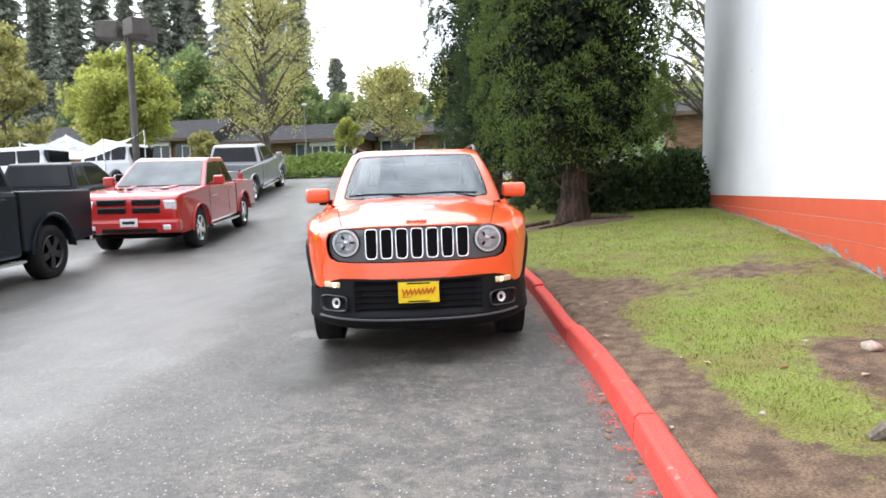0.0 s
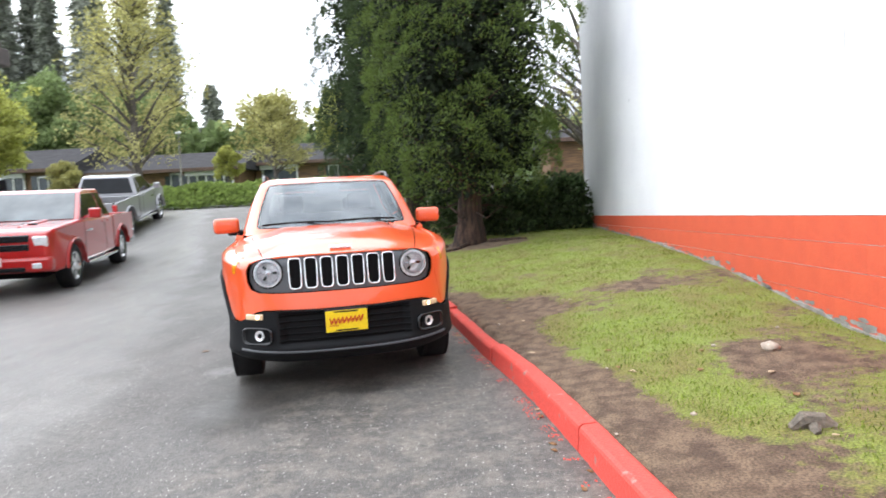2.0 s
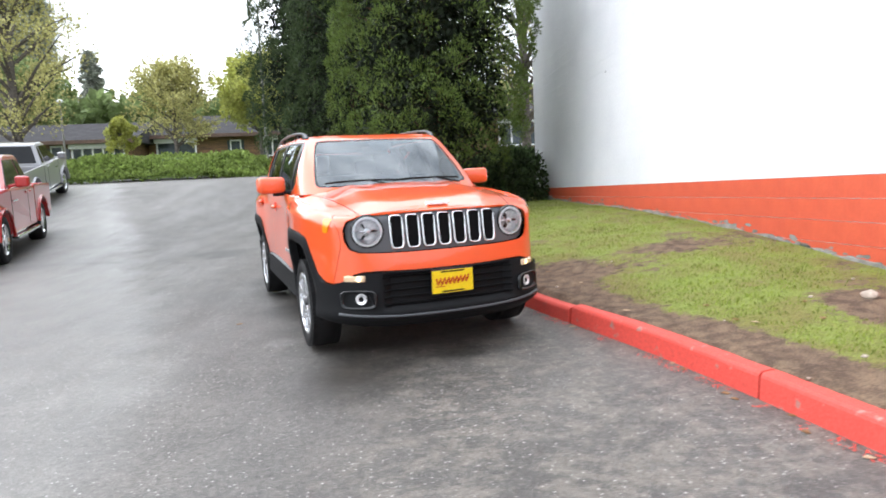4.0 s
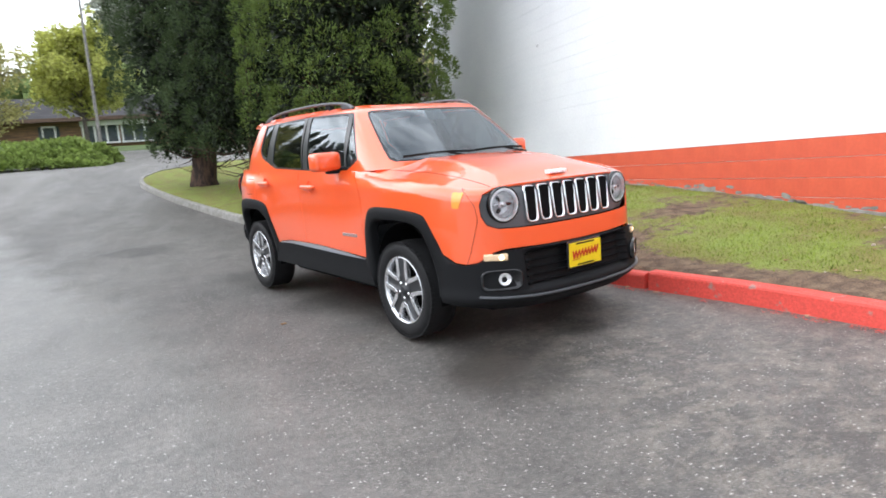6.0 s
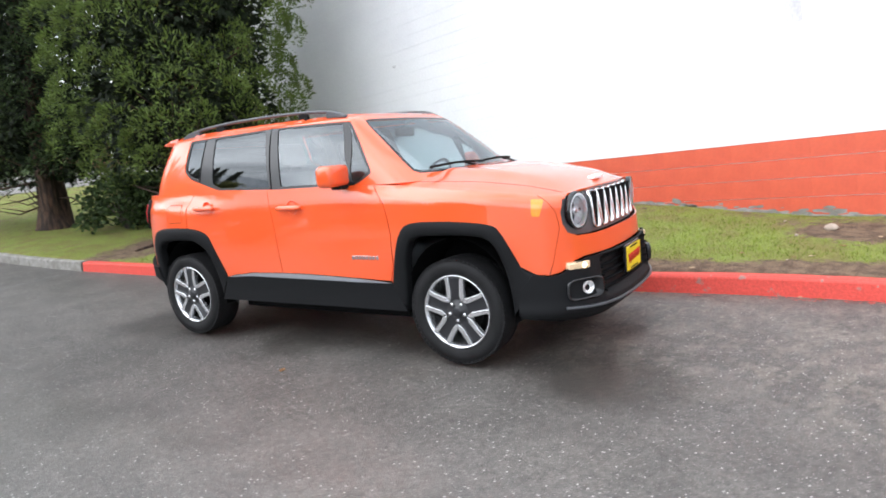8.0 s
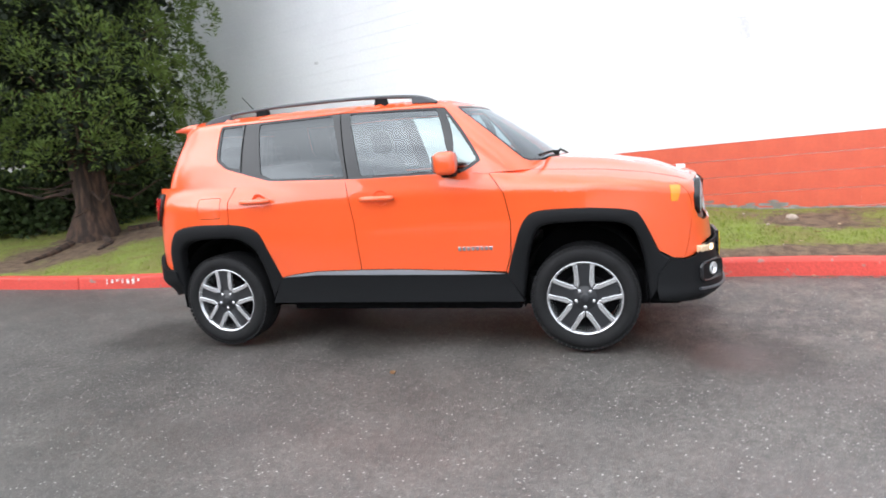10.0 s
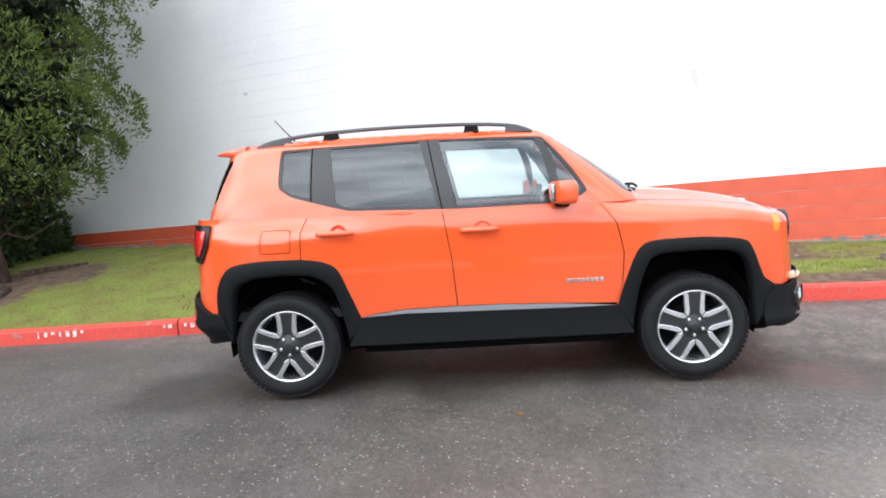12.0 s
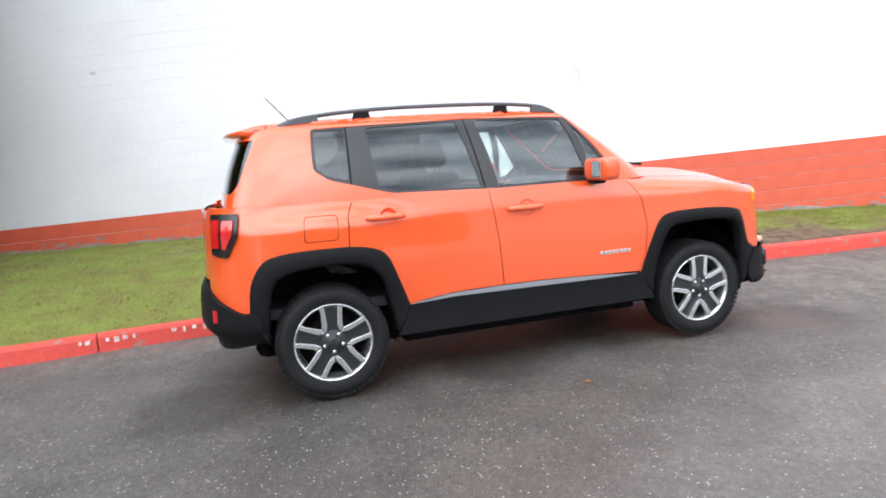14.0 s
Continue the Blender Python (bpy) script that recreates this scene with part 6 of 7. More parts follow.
def fir(x, y, h, r, seed, label="tall dark fir in the wood behind the building", bare=0.25):
    z = road_z(x, y) - 0.2
    e = empty("fir_tree", Matrix.Translation((x, y, z)), label, "tree", "firs behind the building")
    rr = random.Random(seed)
    bm = bmesh.new()
    tube(bm, [(0, 0, -0.3), (0, 0, h * 0.5), (0, 0, h)], [0.016 * h, 0.01 * h, 0.001 * h], 7)
    part("trunk", bm, GREY_BARK, e)
    L = Leaves(seed)
    n = int(h * 5.0)
    for k in range(n):
        s = k / n
        z0 = h * (bare + (1 - bare) * s)
        for j in range(5):
            if rr.random() < 0.25:
                continue
            t = rr.uniform(0, 6.283)
            l = r * (1 - s) ** 0.75 * rr.uniform(0.35, 1.15) + 0.25
            d = Vector((math.cos(t), math.sin(t), 0))
            for i in range(7):
                a = (i + 0.6) / 7
                c = d * l * a + Vector((0, 0, z0 - l * 0.3 * a + rr.uniform(-0.2, 0.2)))
                for _ in range(4):
                    dd = (d * 0.7 + Vector((rr.gauss(0, 0.6), rr.gauss(0, 0.6), rr.gauss(-0.3, 0.35)))).normalized()
                    L.needle(c, dd, rr.uniform(0.45, 0.95), 0.22)
    L.make("crown", FIR, e)
    return e

# wood on the hill behind the street
rw = random.Random(77)
fir_kinds = [fir(-97.0, 88.0, 40.0, 4.8, 300, bare=0.08), fir(-57.0, 93.0, 37.0, 3.4, 301, bare=0.2), fir(-40.5, 96.0, 15.0, 4.2, 302, bare=0.02)]
WOOD = [(-93.5, 86, 0), (-90.5, 90, 0), (-87.5, 86, 0), (-84.5, 90, 0), (-82.0, 86, 0), (-79.0, 90, 1), (-72.5, 88, 1), (-70.0, 92, 0), (-67.5, 88, 1), (-65.5, 92, 0), (-61.5, 90, 1), (-59.0, 95, 0), (-54.5, 90, 1), (-52.0, 95, 1), (-49.0, 92, 1), (-46.5, 95, 1), (-104, 90, 0), (-111, 88, 0),
        (-44.0, 98, 2), (-37.0, 99, 2), (-33.0, 96, 2), (-28.0, 99, 2), (-23.0, 97, 2), (-17.0, 100, 2), (-14.0, 118, 0), (-10.5, 121, 0), (-7.0, 117, 0), (-3.0, 121, 0), (1.5, 118, 0), (6.0, 100, 2), (13.0, 98, 2), (21.0, 100, 2)]
for x, y, kind in WOOD:
    size = rw.uniform(0.86, 1.06) if kind < 2 else rw.uniform(0.5, 0.72)
    copy_thing(fir_kinds[kind], Matrix.Translation((x, y, road_z(x, y) - 0.2)) @ Matrix.Rotation(rw.uniform(0, 6.28), 4, "Z") @ Matrix.Scale(size, 4))
L = Leaves(900)
for k in range(1500):
    x = rw.uniform(-120, 60)
    y = rw.uniform(84, 92)
    L.tuft(Vector((x, y, road_z(x, y) + rw.random() ** 0.7 * (7 + 3.5 * noise.noise(Vector((x * 0.12, 0, 0)))))), 1.3, 16, 1.3, None, 0.6)
wood = L.make("far_wood", MIDGREEN, None)
tagged(wood, "green far wood closing the view behind the building", "wood", kind="stuff")

leafy_tree(-37.6, 45.0, 10.5, 4.1, 2.0, 21, SPRING, "bright spring-green tree beside the street", 920, 0.24, per=40)
leafy_tree(-33.5, 30.5, 10.5, 2.2, 1.2, 22, OLIVE, "slender yellow-green tree by the car park", 700, 0.17, per=36)
leafy_tree(-21.7, 40.0, 15.0, 4.2, 2.6, 23, OLIVE, "thin-leaved young tree in front of the building", 700, 0.15, per=17)
leafy_tree(-14.6, 46.0, 7.6, 3.4, 2.0, 24, OLIVE, "spreading tree with sparse spring leaves", 700, 0.15, per=18)
leafy_tree(-50.0, 72.0, 13.5, 6.5, 3.0, 25, MIDGREEN, "round mid-green tree behind the roof", 1000, 0.38, per=34)
leafy_tree(-39.0, 74.0, 11.5, 5.0, 3.0, 32, MIDGREEN, "mid-green tree behind the roof", 800, 0.36, per=34)
leafy_tree(-18.6, 47.0, 4.2, 1.1, 1.2, 26, SPRING, "small green sapling beside the building", 220, 0.14, per=30)
leafy_tree(-30.8, 46.0, 3.4, 1.3, 0.8, 27, OLIVE, "small yellow-green garden tree", 220, 0.14, per=30)
leafy_tree(-9.6, 50.0, 8.6, 3.2, 2.6, 28, SPRING, "bright spring-green tree across the street", 620, 0.2, per=34)
leafy_tree(7.0, 26.0 + 3.5, 9.0, 3.4, 2.0, 29, OLIVE, "bare-branched tree with a few young leaves", 130, 0.16, per=7)
leafy_tree(4.2, 21.5, 8.5, 2.6, 2.2, 30, OLIVE, "bare-branched tree behind the wall corner", 110, 0.13, per=6)
leafy_tree(8.5, 24.0, 5.0, 2.6, 1.0, 31, MIDGREEN, "green tree behind the wooden fence", 300, 0.25)

# hedge bank across the street
hedge = tagged(new("hedge"), "clipped green hedge on a bank along the street", "hedge", kind="stuff")
L = Leaves(61)
rh = random.Random(62)
for k in range(5200):
    x = rh.uniform(-21.0, -6.4)
    y = rh.uniform(30.6, 34.5)
    t = (y - 30.6) / 3.9
    hmax = 1.25 * min(1, 0.25 + 1.6 * t) * smooth((-6.2 - x) / 1.6) * (0.9 + 0.2 * noise.noise(Vector((x * 0.6, y * 0.6, 0))))
    L.tuft(Vector((x, y, road_z(x, y) - 0.05 + hmax * rh.uniform(0.75, 1.0))), 0.16, 9, 0.13, None, 0.6)
L.make("hedge_leaves", HEDGE_LEAF, hedge)
bm = bmesh.new()
hv = [[bm.verts.new((x, y, road_z(x, y) - 0.1 + 1.12 * min(1, 0.2 + 1.6 * t) * smooth((-6.2 - x) / 1.6))) for x in steps(-21.2, -6.3, 0.6)] for t, y in [(k / 6, 30.6 + 3.9 * k / 6) for k in range(7)]]
for a, b in zip(hv, hv[1:]):
    for i in range(len(a) - 1):
        bm.faces.new((a[i], a[i + 1], b[i + 1], b[i]))
part("hedge_body", bm, FAR_GRASS, hedge)
for k, (x, y, r) in enumerate(((-7.0, 34.4, 0.9), (-8.4, 35.6, 1.2), (-3.4, 51.0, 0.8), (-1.5, 51.0, 0.8))):
    e = empty("round_bush", Matrix.Translation((x, y, road_z(x, y) - 0.1)), "rounded green bush beside the street", "bush", "street bushes")
    L = Leaves(70 + k)
    for _ in range(170):
        t, s = rh.uniform(0, 6.283), rh.random()
        q = r * math.sqrt(max(0.02, 1 - s * s))
        L.tuft(Vector((math.cos(t) * q, math.sin(t) * q, s * r)), 0.16, 12, 0.13, None, 0.6)
    L.make("foliage", HEDGE_LEAF, e)
    bm = bmesh.new()
    bmesh.ops.create_icosphere(bm, subdivisions=2, radius=r * 0.9)
    part("core", bm, FAR_GRASS, e)

# far single-storey building with dark roof and window bays
ROOF = material("dark_shingle_roof", (0.075, 0.073, 0.076), 0.95, spec=0.1, dark=(0.055, 0.053, 0.056), scale=1.5, fine=25, fine_amount=0.2, stretch=(1, 1, 4))
TIMBER = material("tan_timber_siding", (0.27, 0.15, 0.075), 0.8, dark=(0.12, 0.075, 0.05), scale=3, fine=30, fine_amount=0.15, stretch=(0.3, 1, 4))
BRICK_DARK = material("dark_brick_wall", (0.16, 0.1, 0.075), 0.85, dark=(0.1, 0.065, 0.05), scale=5, fine=25, fine_amount=0.2)
FRAME_WHITE = material("white_frame_paint", (0.78, 0.79, 0.8), 0.5, fine=40, fine_amount=0.05)
DARK_PANE = material("dark_window_pane", (0.05, 0.065, 0.075), 0.08, fine=2, fine_amount=0.3)


def far_building(x0, x1, y, depth, z, ridge, eave, bays, doors, label):
    """A low building seen across the street: walls, pitched roof, bays of windows."""
    b = empty("school_building", Matrix.Translation((x0, y, z)), label, "building", "low buildings across the street")
    w = x1 - x0
    bm = bmesh.new()
    box(bm, 0, w, 0, depth, -1.5, eave)
    part("wall", bm, TIMBER, b, "tan timber and brick wall")
    bm = bmesh.new()
    prism(bm, [(-1.0, eave - 0.05), (-1.0, eave + 0.15), (depth / 2, ridge), (depth + 1.0, eave + 0.15), (depth + 1.0, eave - 0.05)], -0.7, w + 0.7, "x")
    part("roof", bm, ROOF, b, "dark grey shingle roof")
    bm = bmesh.new()
    box(bm, -0.7, w + 0.7, -1.04, -1.0, eave - 0.12, eave + 0.18)
    part("fascia", bm, BRICK_DARK, b, "dark fascia board")
    for u0, u1, n in bays:
        bm = bmesh.new()
        box(bm, u0, u1, -0.12, 0.0, 0.55, eave - 0.35)
        win = part("window", bm, DARK_PANE, b, "bay of dark panes under a white header")
        bm = bmesh.new()
        box(bm, u0 - 0.15, u1 + 0.15, -0.5, -0.12, eave - 0.5, eave - 0.12)
        part("header", bm, FRAME_WHITE, win, "white header")
        for k in range(n + 1):
            bm = bmesh.new()
            c = u0 + (u1 - u0) * k / n
            box(bm, c - 0.07, c + 0.07, -0.2, -0.12, 0.5, eave - 0.5)
            part("mullion", bm, FRAME_WHITE, win)
        bm = bmesh.new()
        box(bm, u0 - 0.1, u1 + 0.1, -0.24, -0.12, 0.42, 0.56)
        part("sill", bm, FRAME_WHITE, win)
    for u0, u1 in doors:
        bm = bmesh.new()
        box(bm, u0, u1, -0.06, 0.0, 0.0, eave - 0.4)
        d = part("recess", bm, DARK_PANE, b, "dark entrance recess")
        bm = bmesh.new()
        box(bm, (u0 + u1) / 2 - 0.5, (u0 + u1) / 2 + 0.5, -0.12, -0.06, 0.0, 2.05)
        part("door", bm, FRAME_WHITE, d, "pale door")
        bm = bmesh.new()
        box(bm, (u0 + u1) / 2 - 0.38, (u0 + u1) / 2 + 0.38, -0.14, -0.12, 0.1, 1.9)
        part("door_pane", bm, DARK_PANE, d)
    return b


far_building(-78, -37.2, 56, 9, 3.9, 5.0, 2.5, [(20, 24, 4), (32.4, 36.6, 4)], [(37.2, 39.6), (27, 29)], "long low building with a dark pitched roof and window bays")
far_building(-36.2, -21.8, 57.5, 9, 3.7, 4.3, 2.2, [(9.6, 13.8, 5)], [(7.3, 9.4), (3, 4.5)], "low building with a dark roof and glazed entrance")
far_building(-21.6, -3.0, 61.0, 9, 4.0, 4.8, 2.4, [(0.8, 4.2, 1), (10.2, 12.8, 3), (13.1, 15.7, 3)], [(7, 8.5)], "low timber building with a dark roof and white window headers")
far_building(6.0, 30.0, 52.0, 9, 3.6, 4.2, 2.7, [(3, 6, 3), (9, 12, 3)], [(14, 16)], "low building beyond the trees")

# wooden fence beyond the wall corner
WOODF = material("weathered_fence_wood", (0.2, 0.13, 0.08), 0.9, dark=(0.13, 0.085, 0.055), scale=5, fine=40, fine_amount=0.2, stretch=(1, 1, 0.3))
fence = empty("wooden_fence", Matrix.Identity(4), "weathered wooden rail fence beyond the wall corner", "fence")
for k in range(6):
    x = 2.4 + 1.1 * k
    z = road_z(x, 19.5)
    bm = bmesh.new()
    box(bm, x - 0.05, x + 0.05, 19.45, 19.55, z - 0.3, z + 1.25, 0.01)
    part("post", bm, WOODF, fence)
for dz in (0.45, 1.1):
    bm = bmesh.new()
    tube(bm, [(2.3, 19.42, road_z(2.3, 19.5) + dz), (8.0, 19.42, road_z(8, 19.5) + dz)], 0.045, 6)
    part("rail", bm, WOODF, fence)

# street and car-park lamps
POLE = material("brown_lamp_post", (0.13, 0.11, 0.1), 0.7, dark=(0.1, 0.085, 0.08), scale=3, fine=30, fine_amount=0.1)
lamp = empty("parking_lamp", Matrix.Translation((-20.55, 25.9, 1.6)), "tall brown parking lamp with three box heads", "lamp post")
bm = bmesh.new()
tube(bm, [(0, 0, -0.3), (0, 0, 7.6)], [0.17, 0.14], 10)
part("pole", bm, POLE, lamp)
for ang in (200, 335, 80):
    m = Matrix.Translation((0, 0, 7.25)) @ Matrix.Rotation(radians(ang), 4, "Z")
    bm = bmesh.new()
    box(bm, 0.35, 1.3, -0.42, 0.42, -0.5, 0.25, 0.05, m=m)
    box(bm, 0.0, 0.4, -0.05, 0.05, -0.1, 0.1, m=m)
    h = part("lamp_head", bm, POLE, lamp, "brown box lamp head")
for x, y, hh in ((-25.4, 53.5, 5.2), (-7.6, 40.4, 9.3)):
    pl = empty("street_light", Matrix.Translation((x, y, road_z(x, y))), "slim grey street light pole", "street light")
    bm = bmesh.new()
    tube(bm, [(0, 0, -0.2), (0, 0, hh)], [0.09, 0.06], 8)
    part("pole", bm, CONCRETE, pl)
    bm = bmesh.new()
    lathe(bm, [(hh - 0.05, 0.05), (hh, 0.22), (hh + 0.1, 0.25), (hh + 0.2, 0.12), (hh + 0.22, 0.001)], 12, "z")
    part("lantern", bm, FRAME_WHITE, pl)

# ---- parked vehicles on the far side of the lane ----
RED_CAR = material("red_truck_paint", (0.46, 0.014, 0.013), 0.3, coat=1.0, fine=500, fine_amount=0.04)
SILVER_CAR = material("silver_truck_paint", (0.42, 0.42, 0.44), 0.32, metal=0.35, coat=0.8, fine=500, fine_amount=0.04)
NAVY_CAR = material("dark_blue_truck_paint", (0.008, 0.014, 0.02), 0.3, spec=0.3, fine=500, fine_amount=0.04)
BLACK_CAR = material("black_truck_paint", (0.006, 0.008, 0.012), 0.3, spec=0.3, fine=500, fine_amount=0.04)
WHITE_CAR = material("white_car_paint", (0.75, 0.77, 0.8), 0.3, coat=1.0, fine=500, fine_amount=0.02)
CAR_GLASS = material("dark_reflective_car_glass", (0.012, 0.014, 0.017), 0.06, spec=0.3, fine=3, fine_amount=0.2)


def truck_wheel(parent, x, y, side, r, mat_rim):
    bm = bmesh.new()
    w = 0.27
    lathe(bm, [(-w, r * 0.6), (-w, r * 0.9), (-w + 0.03, r), (-0.03, r), (0, r * 0.92), (0.004, r * 0.78), (-0.015, r * 0.64)], 36, "y")
    m = Matrix.Translation((x, y, r)) @ Matrix.Diagonal((1, side, 1, 1))
    bmesh.ops.transform(bm, matrix=m, verts=bm.verts[:])
    bmesh.ops.recalc_face_normals(bm, faces=bm.faces[:])
    tyre = part("wheel", bm, RUBBER, parent, "", True)
    bm = bmesh.new()
    lathe(bm, [(-0.015, r * 0.64), (-0.006, r * 0.62), (-0.03, r * 0.57), (-0.16, r * 0.55)], 30, "y")
    for k in range(5):
        a = Matrix.Rotation(2 * math.pi * k / 5 + 0.3, 4, "Y")
        prism_b = bmesh.new()
        prism(prism_b, [(0.0, -0.035), (r * 0.6, -0.06), (r * 0.6, 0.06), (0.0, 0.035)], -0.06, -0.02, "y")
        bmesh.ops.transform(prism_b, matrix=a, verts=prism_b.verts[:])
        me = bpy.data.meshes.new("spoke_tmp")
        prism_b.to_mesh(me)
        prism_b.free()
        bm.from_mesh(me)
        bpy.data.meshes.remove(me)
    lathe(bm, [(-0.03, 0.09), (-0.01, 0.08), (-0.008, 0.001)], 16, "y")
    bmesh.ops.transform(bm, matrix=m, verts=bm.verts[:])
    bmesh.ops.recalc_face_normals(bm, faces=bm.faces[:])
    part("rim", bm, mat_rim, tyre)
    bm = bmesh.new()
    lathe(bm, [(-0.14, r * 0.56), (-0.14, 0.001)], 20, "y")
    bmesh.ops.transform(bm, matrix=m, verts=bm.verts[:])
    part("wheel_back", bm, DARK, tyre)


def arch(xc, r, z0, n=12):
    """Points of a wheel arch, from behind the wheel forward."""
    return [(xc - r * math.cos(math.pi * k / n), z0 + r * 0.92 * math.sin(math.pi * k / n)) for k in range(n + 1)]


def pickup(m, paint, label, cab_back=-1.05, roof_front=0.45, rim=CHROME, crew=True, scale_z=0.9, front="cross"):
    """A full-size pickup: x forward, y left, origin on the ground midway between the axles."""
    e = empty("pickup_truck", m, label, "pickup", "pickups along the lane")
    XF, XR, HWID = 1.78, -1.78, 0.98
    # front half of the body with bonnet
    out = [(cab_back, 0.42)] + [(XF - 0.62, 0.42)] + arch(XF, 0.53, 0.42) + [(XF + 0.6, 0.42), (2.62, 0.4), (2.78, 0.5), (2.82, 0.74), (2.8, 1.06), (2.75, 1.15), (2.62, 1.2), (2.2, 1.25), (1.35, 1.285), (cab_back, 1.24)]
    bm = bmesh.new()
    prism(bm, out, -HWID, HWID, "y", 0.06)
    for v in bm.verts:
        if v.co.x > 2.2:
            v.co.y *= 1 - 0.13 * ((v.co.x - 2.2) / 0.6) ** 2
    part("body", bm, paint, e)
    # bed
    for sg in (1, -1):
        bm = bmesh.new()
        o = [(cab_back - 0.02, 0.5), (XR + 0.62, 0.5)] + list(reversed(arch(XR, 0.53, 0.45))) + [(XR - 0.6, 0.5), (-2.92, 0.55), (-2.95, 1.22), (cab_back - 0.02, 1.24)]
        prism(bm, o, sg * HWID, sg * (HWID - 0.09), "y", 0.02)
        part("bed_side", bm, paint, e)
        bm = bmesh.new()
        tube(bm, [(p[0], sg * (HWID + 0.012), p[1]) for p in arch(XR, 0.55, 0.45)], 0.028, 6)
        part("arch_lip", bm, paint, e)
        bm = bmesh.new()
        tube(bm, [(p[0], sg * (HWID + 0.012), p[1]) for p in arch(XF, 0.55, 0.42)], 0.028, 6)
        part("arch_lip", bm, paint, e)
        bm = bmesh.new()
        box(bm, -2.97, -2.88, sg * 0.9 - 0.07, sg * 0.9 + 0.07, 0.78, 1.15, 0.02)
        part("tail_lamp", bm, RED_LENS, e, "red tail lamp")
        bm = bmesh.new()
        box(bm, 2.4, 2.81, sg * 0.74 - 0.125, sg * 0.74 + 0.115, 0.86, 1.08, 0.035)
        part("headlight", bm, LAMP_MIRROR, e, "clear headlight")
        bm = bmesh.new()
        box(bm, 2.6, 2.872, sg * 0.68 - 0.075, sg * 0.68 + 0.075, 0.5, 0.6, 0.02)
        part("fog_lamp", bm, LAMP_MIRROR, e)
        bm = bmesh.new()
        box(bm, 0.85, 1.0, sg * 1.14 - 0.11, sg * 1.14 + 0.11, 1.28, 1.5, 0.04)
        tube(bm, [(0.9, sg * 0.92, 1.3), (0.92, sg * 1.06, 1.34)], 0.03, 6)
        part("wing_mirror", bm, paint, e)
        bm = bmesh.new()
        box(bm, XR + 0.75, XF - 0.7, sg * 0.97 - 0.06, sg * 0.97 + 0.06, 0.34, 0.4, 0.02)
        part("side_step", bm, CHROME, e, "bright side step")
    bm = bmesh.new()
    box(bm, -2.93, cab_back, -0.9, 0.9, 0.55, 0.72)
    part("bed_floor", bm, DARK, e)
    bm = bmesh.new()
    box(bm, -2.95, -2.87, -0.84, 0.84, 0.56, 1.22, 0.02)
    box(bm, -2.965, -2.94, -0.14, 0.14, 0.98, 1.06, 0.01)
    part("tailgate", bm, paint, e)
    bm = bmesh.new()
    box(bm, -3.1, -2.93, -0.95, 0.95, 0.46, 0.62, 0.03)
    part("rear_bumper", bm, CHROME, e, "chrome rear bumper")
    # cab
    roof_back = cab_back + 0.22
    cab_out = [(1.3, 1.24), (roof_front, 1.86), (roof_front - 0.25, 1.92), (roof_back + 0.1, 1.92), (roof_back, 1.88), (cab_back, 1.22)]
    bm = bmesh.new()
    prism(bm, cab_out, -0.93, 0.93, "y", 0.03)
    for v in bm.verts:
        t = max(0, (v.co.z - 1.24) / 0.68)
        v.co.y *= 1 - 0.2 * t
    cabp = part("cab", bm, paint, e)

    def on_side(x, z, sg, o=0.012):
        return (x, sg * (0.93 * (1 - 0.2 * (z - 1.24) / 0.68) + o), z)
    mid = (roof_front + cab_back) / 2 - 0.05 if crew else cab_back + 0.45
    for sg in (1, -1):
        for poly in ([(1.1, 1.3), (roof_front + 0.02, 1.8), (mid + 0.06, 1.82), (mid + 0.06, 1.3)], [(mid - 0.06, 1.3), (mid - 0.06, 1.82), (roof_back + 0.1, 1.8), (cab_back + 0.12, 1.3)]):
            bm = bmesh.new()
            a = [bm.verts.new(on_side(x, z, sg)) for x, z in poly]
            b = [bm.verts.new(on_side(x, z, sg, -0.02)) for x, z in poly]
            bm.faces.new(a)
            for k in range(4):
                bm.faces.new((a[k], a[(k + 1) % 4], b[(k + 1) % 4], b[k]))
            bmesh.ops.recalc_face_normals(bm, faces=bm.faces[:])
            part("side_window", bm, CAR_GLASS, cabp)
        for x in ((mid + roof_front) / 2 - 0.35, cab_back + 0.3):
            bm = bmesh.new()
            box(bm, x, x + 0.2, sg * 0.985 - 0.02, sg * 0.985 + 0.02, 1.12, 1.16, 0.01)
            part("door_handle", bm, paint, e)
        for x in (mid, 1.12, cab_back + 0.03):
            bm = bmesh.new()
            box(bm, x - 0.006, x + 0.006, sg * 0.979, sg * 0.983, 0.5, 1.22)
            part("shut_line", bm, DARK, e)
    for (xa, za), (xb, zb), w0, w1, nm in (((1.24, 1.29), (roof_front + 0.05, 1.83), 0.84, 0.7, "windscreen"), ((cab_back + 0.012, 1.3), (roof_back - 0.03, 1.82), 0.8, 0.68, "rear_window")):
        o = 0.02 if nm == "windscreen" else -0.02
        bm = bmesh.new()
        q = [(xa + o, -w0, za + 0.012), (xa + o, w0, za + 0.012), (xb + o, w1, zb + 0.012), (xb + o, -w1, zb + 0.012)]
        a = [bm.verts.new(p) for p in q]
        b = [bm.verts.new((p[0] - o * 2, p[1], p[2] - 0.02)) for p in q]
        bm.faces.new(a)
        for k in range(4):
            bm.faces.new((a[k], a[(k + 1) % 4], b[(k + 1) % 4], b[k]))
        bmesh.ops.recalc_face_normals(bm, faces=bm.faces[:])
        part(nm, bm, SCREEN_DARK if nm == "windscreen" else CAR_GLASS, cabp)
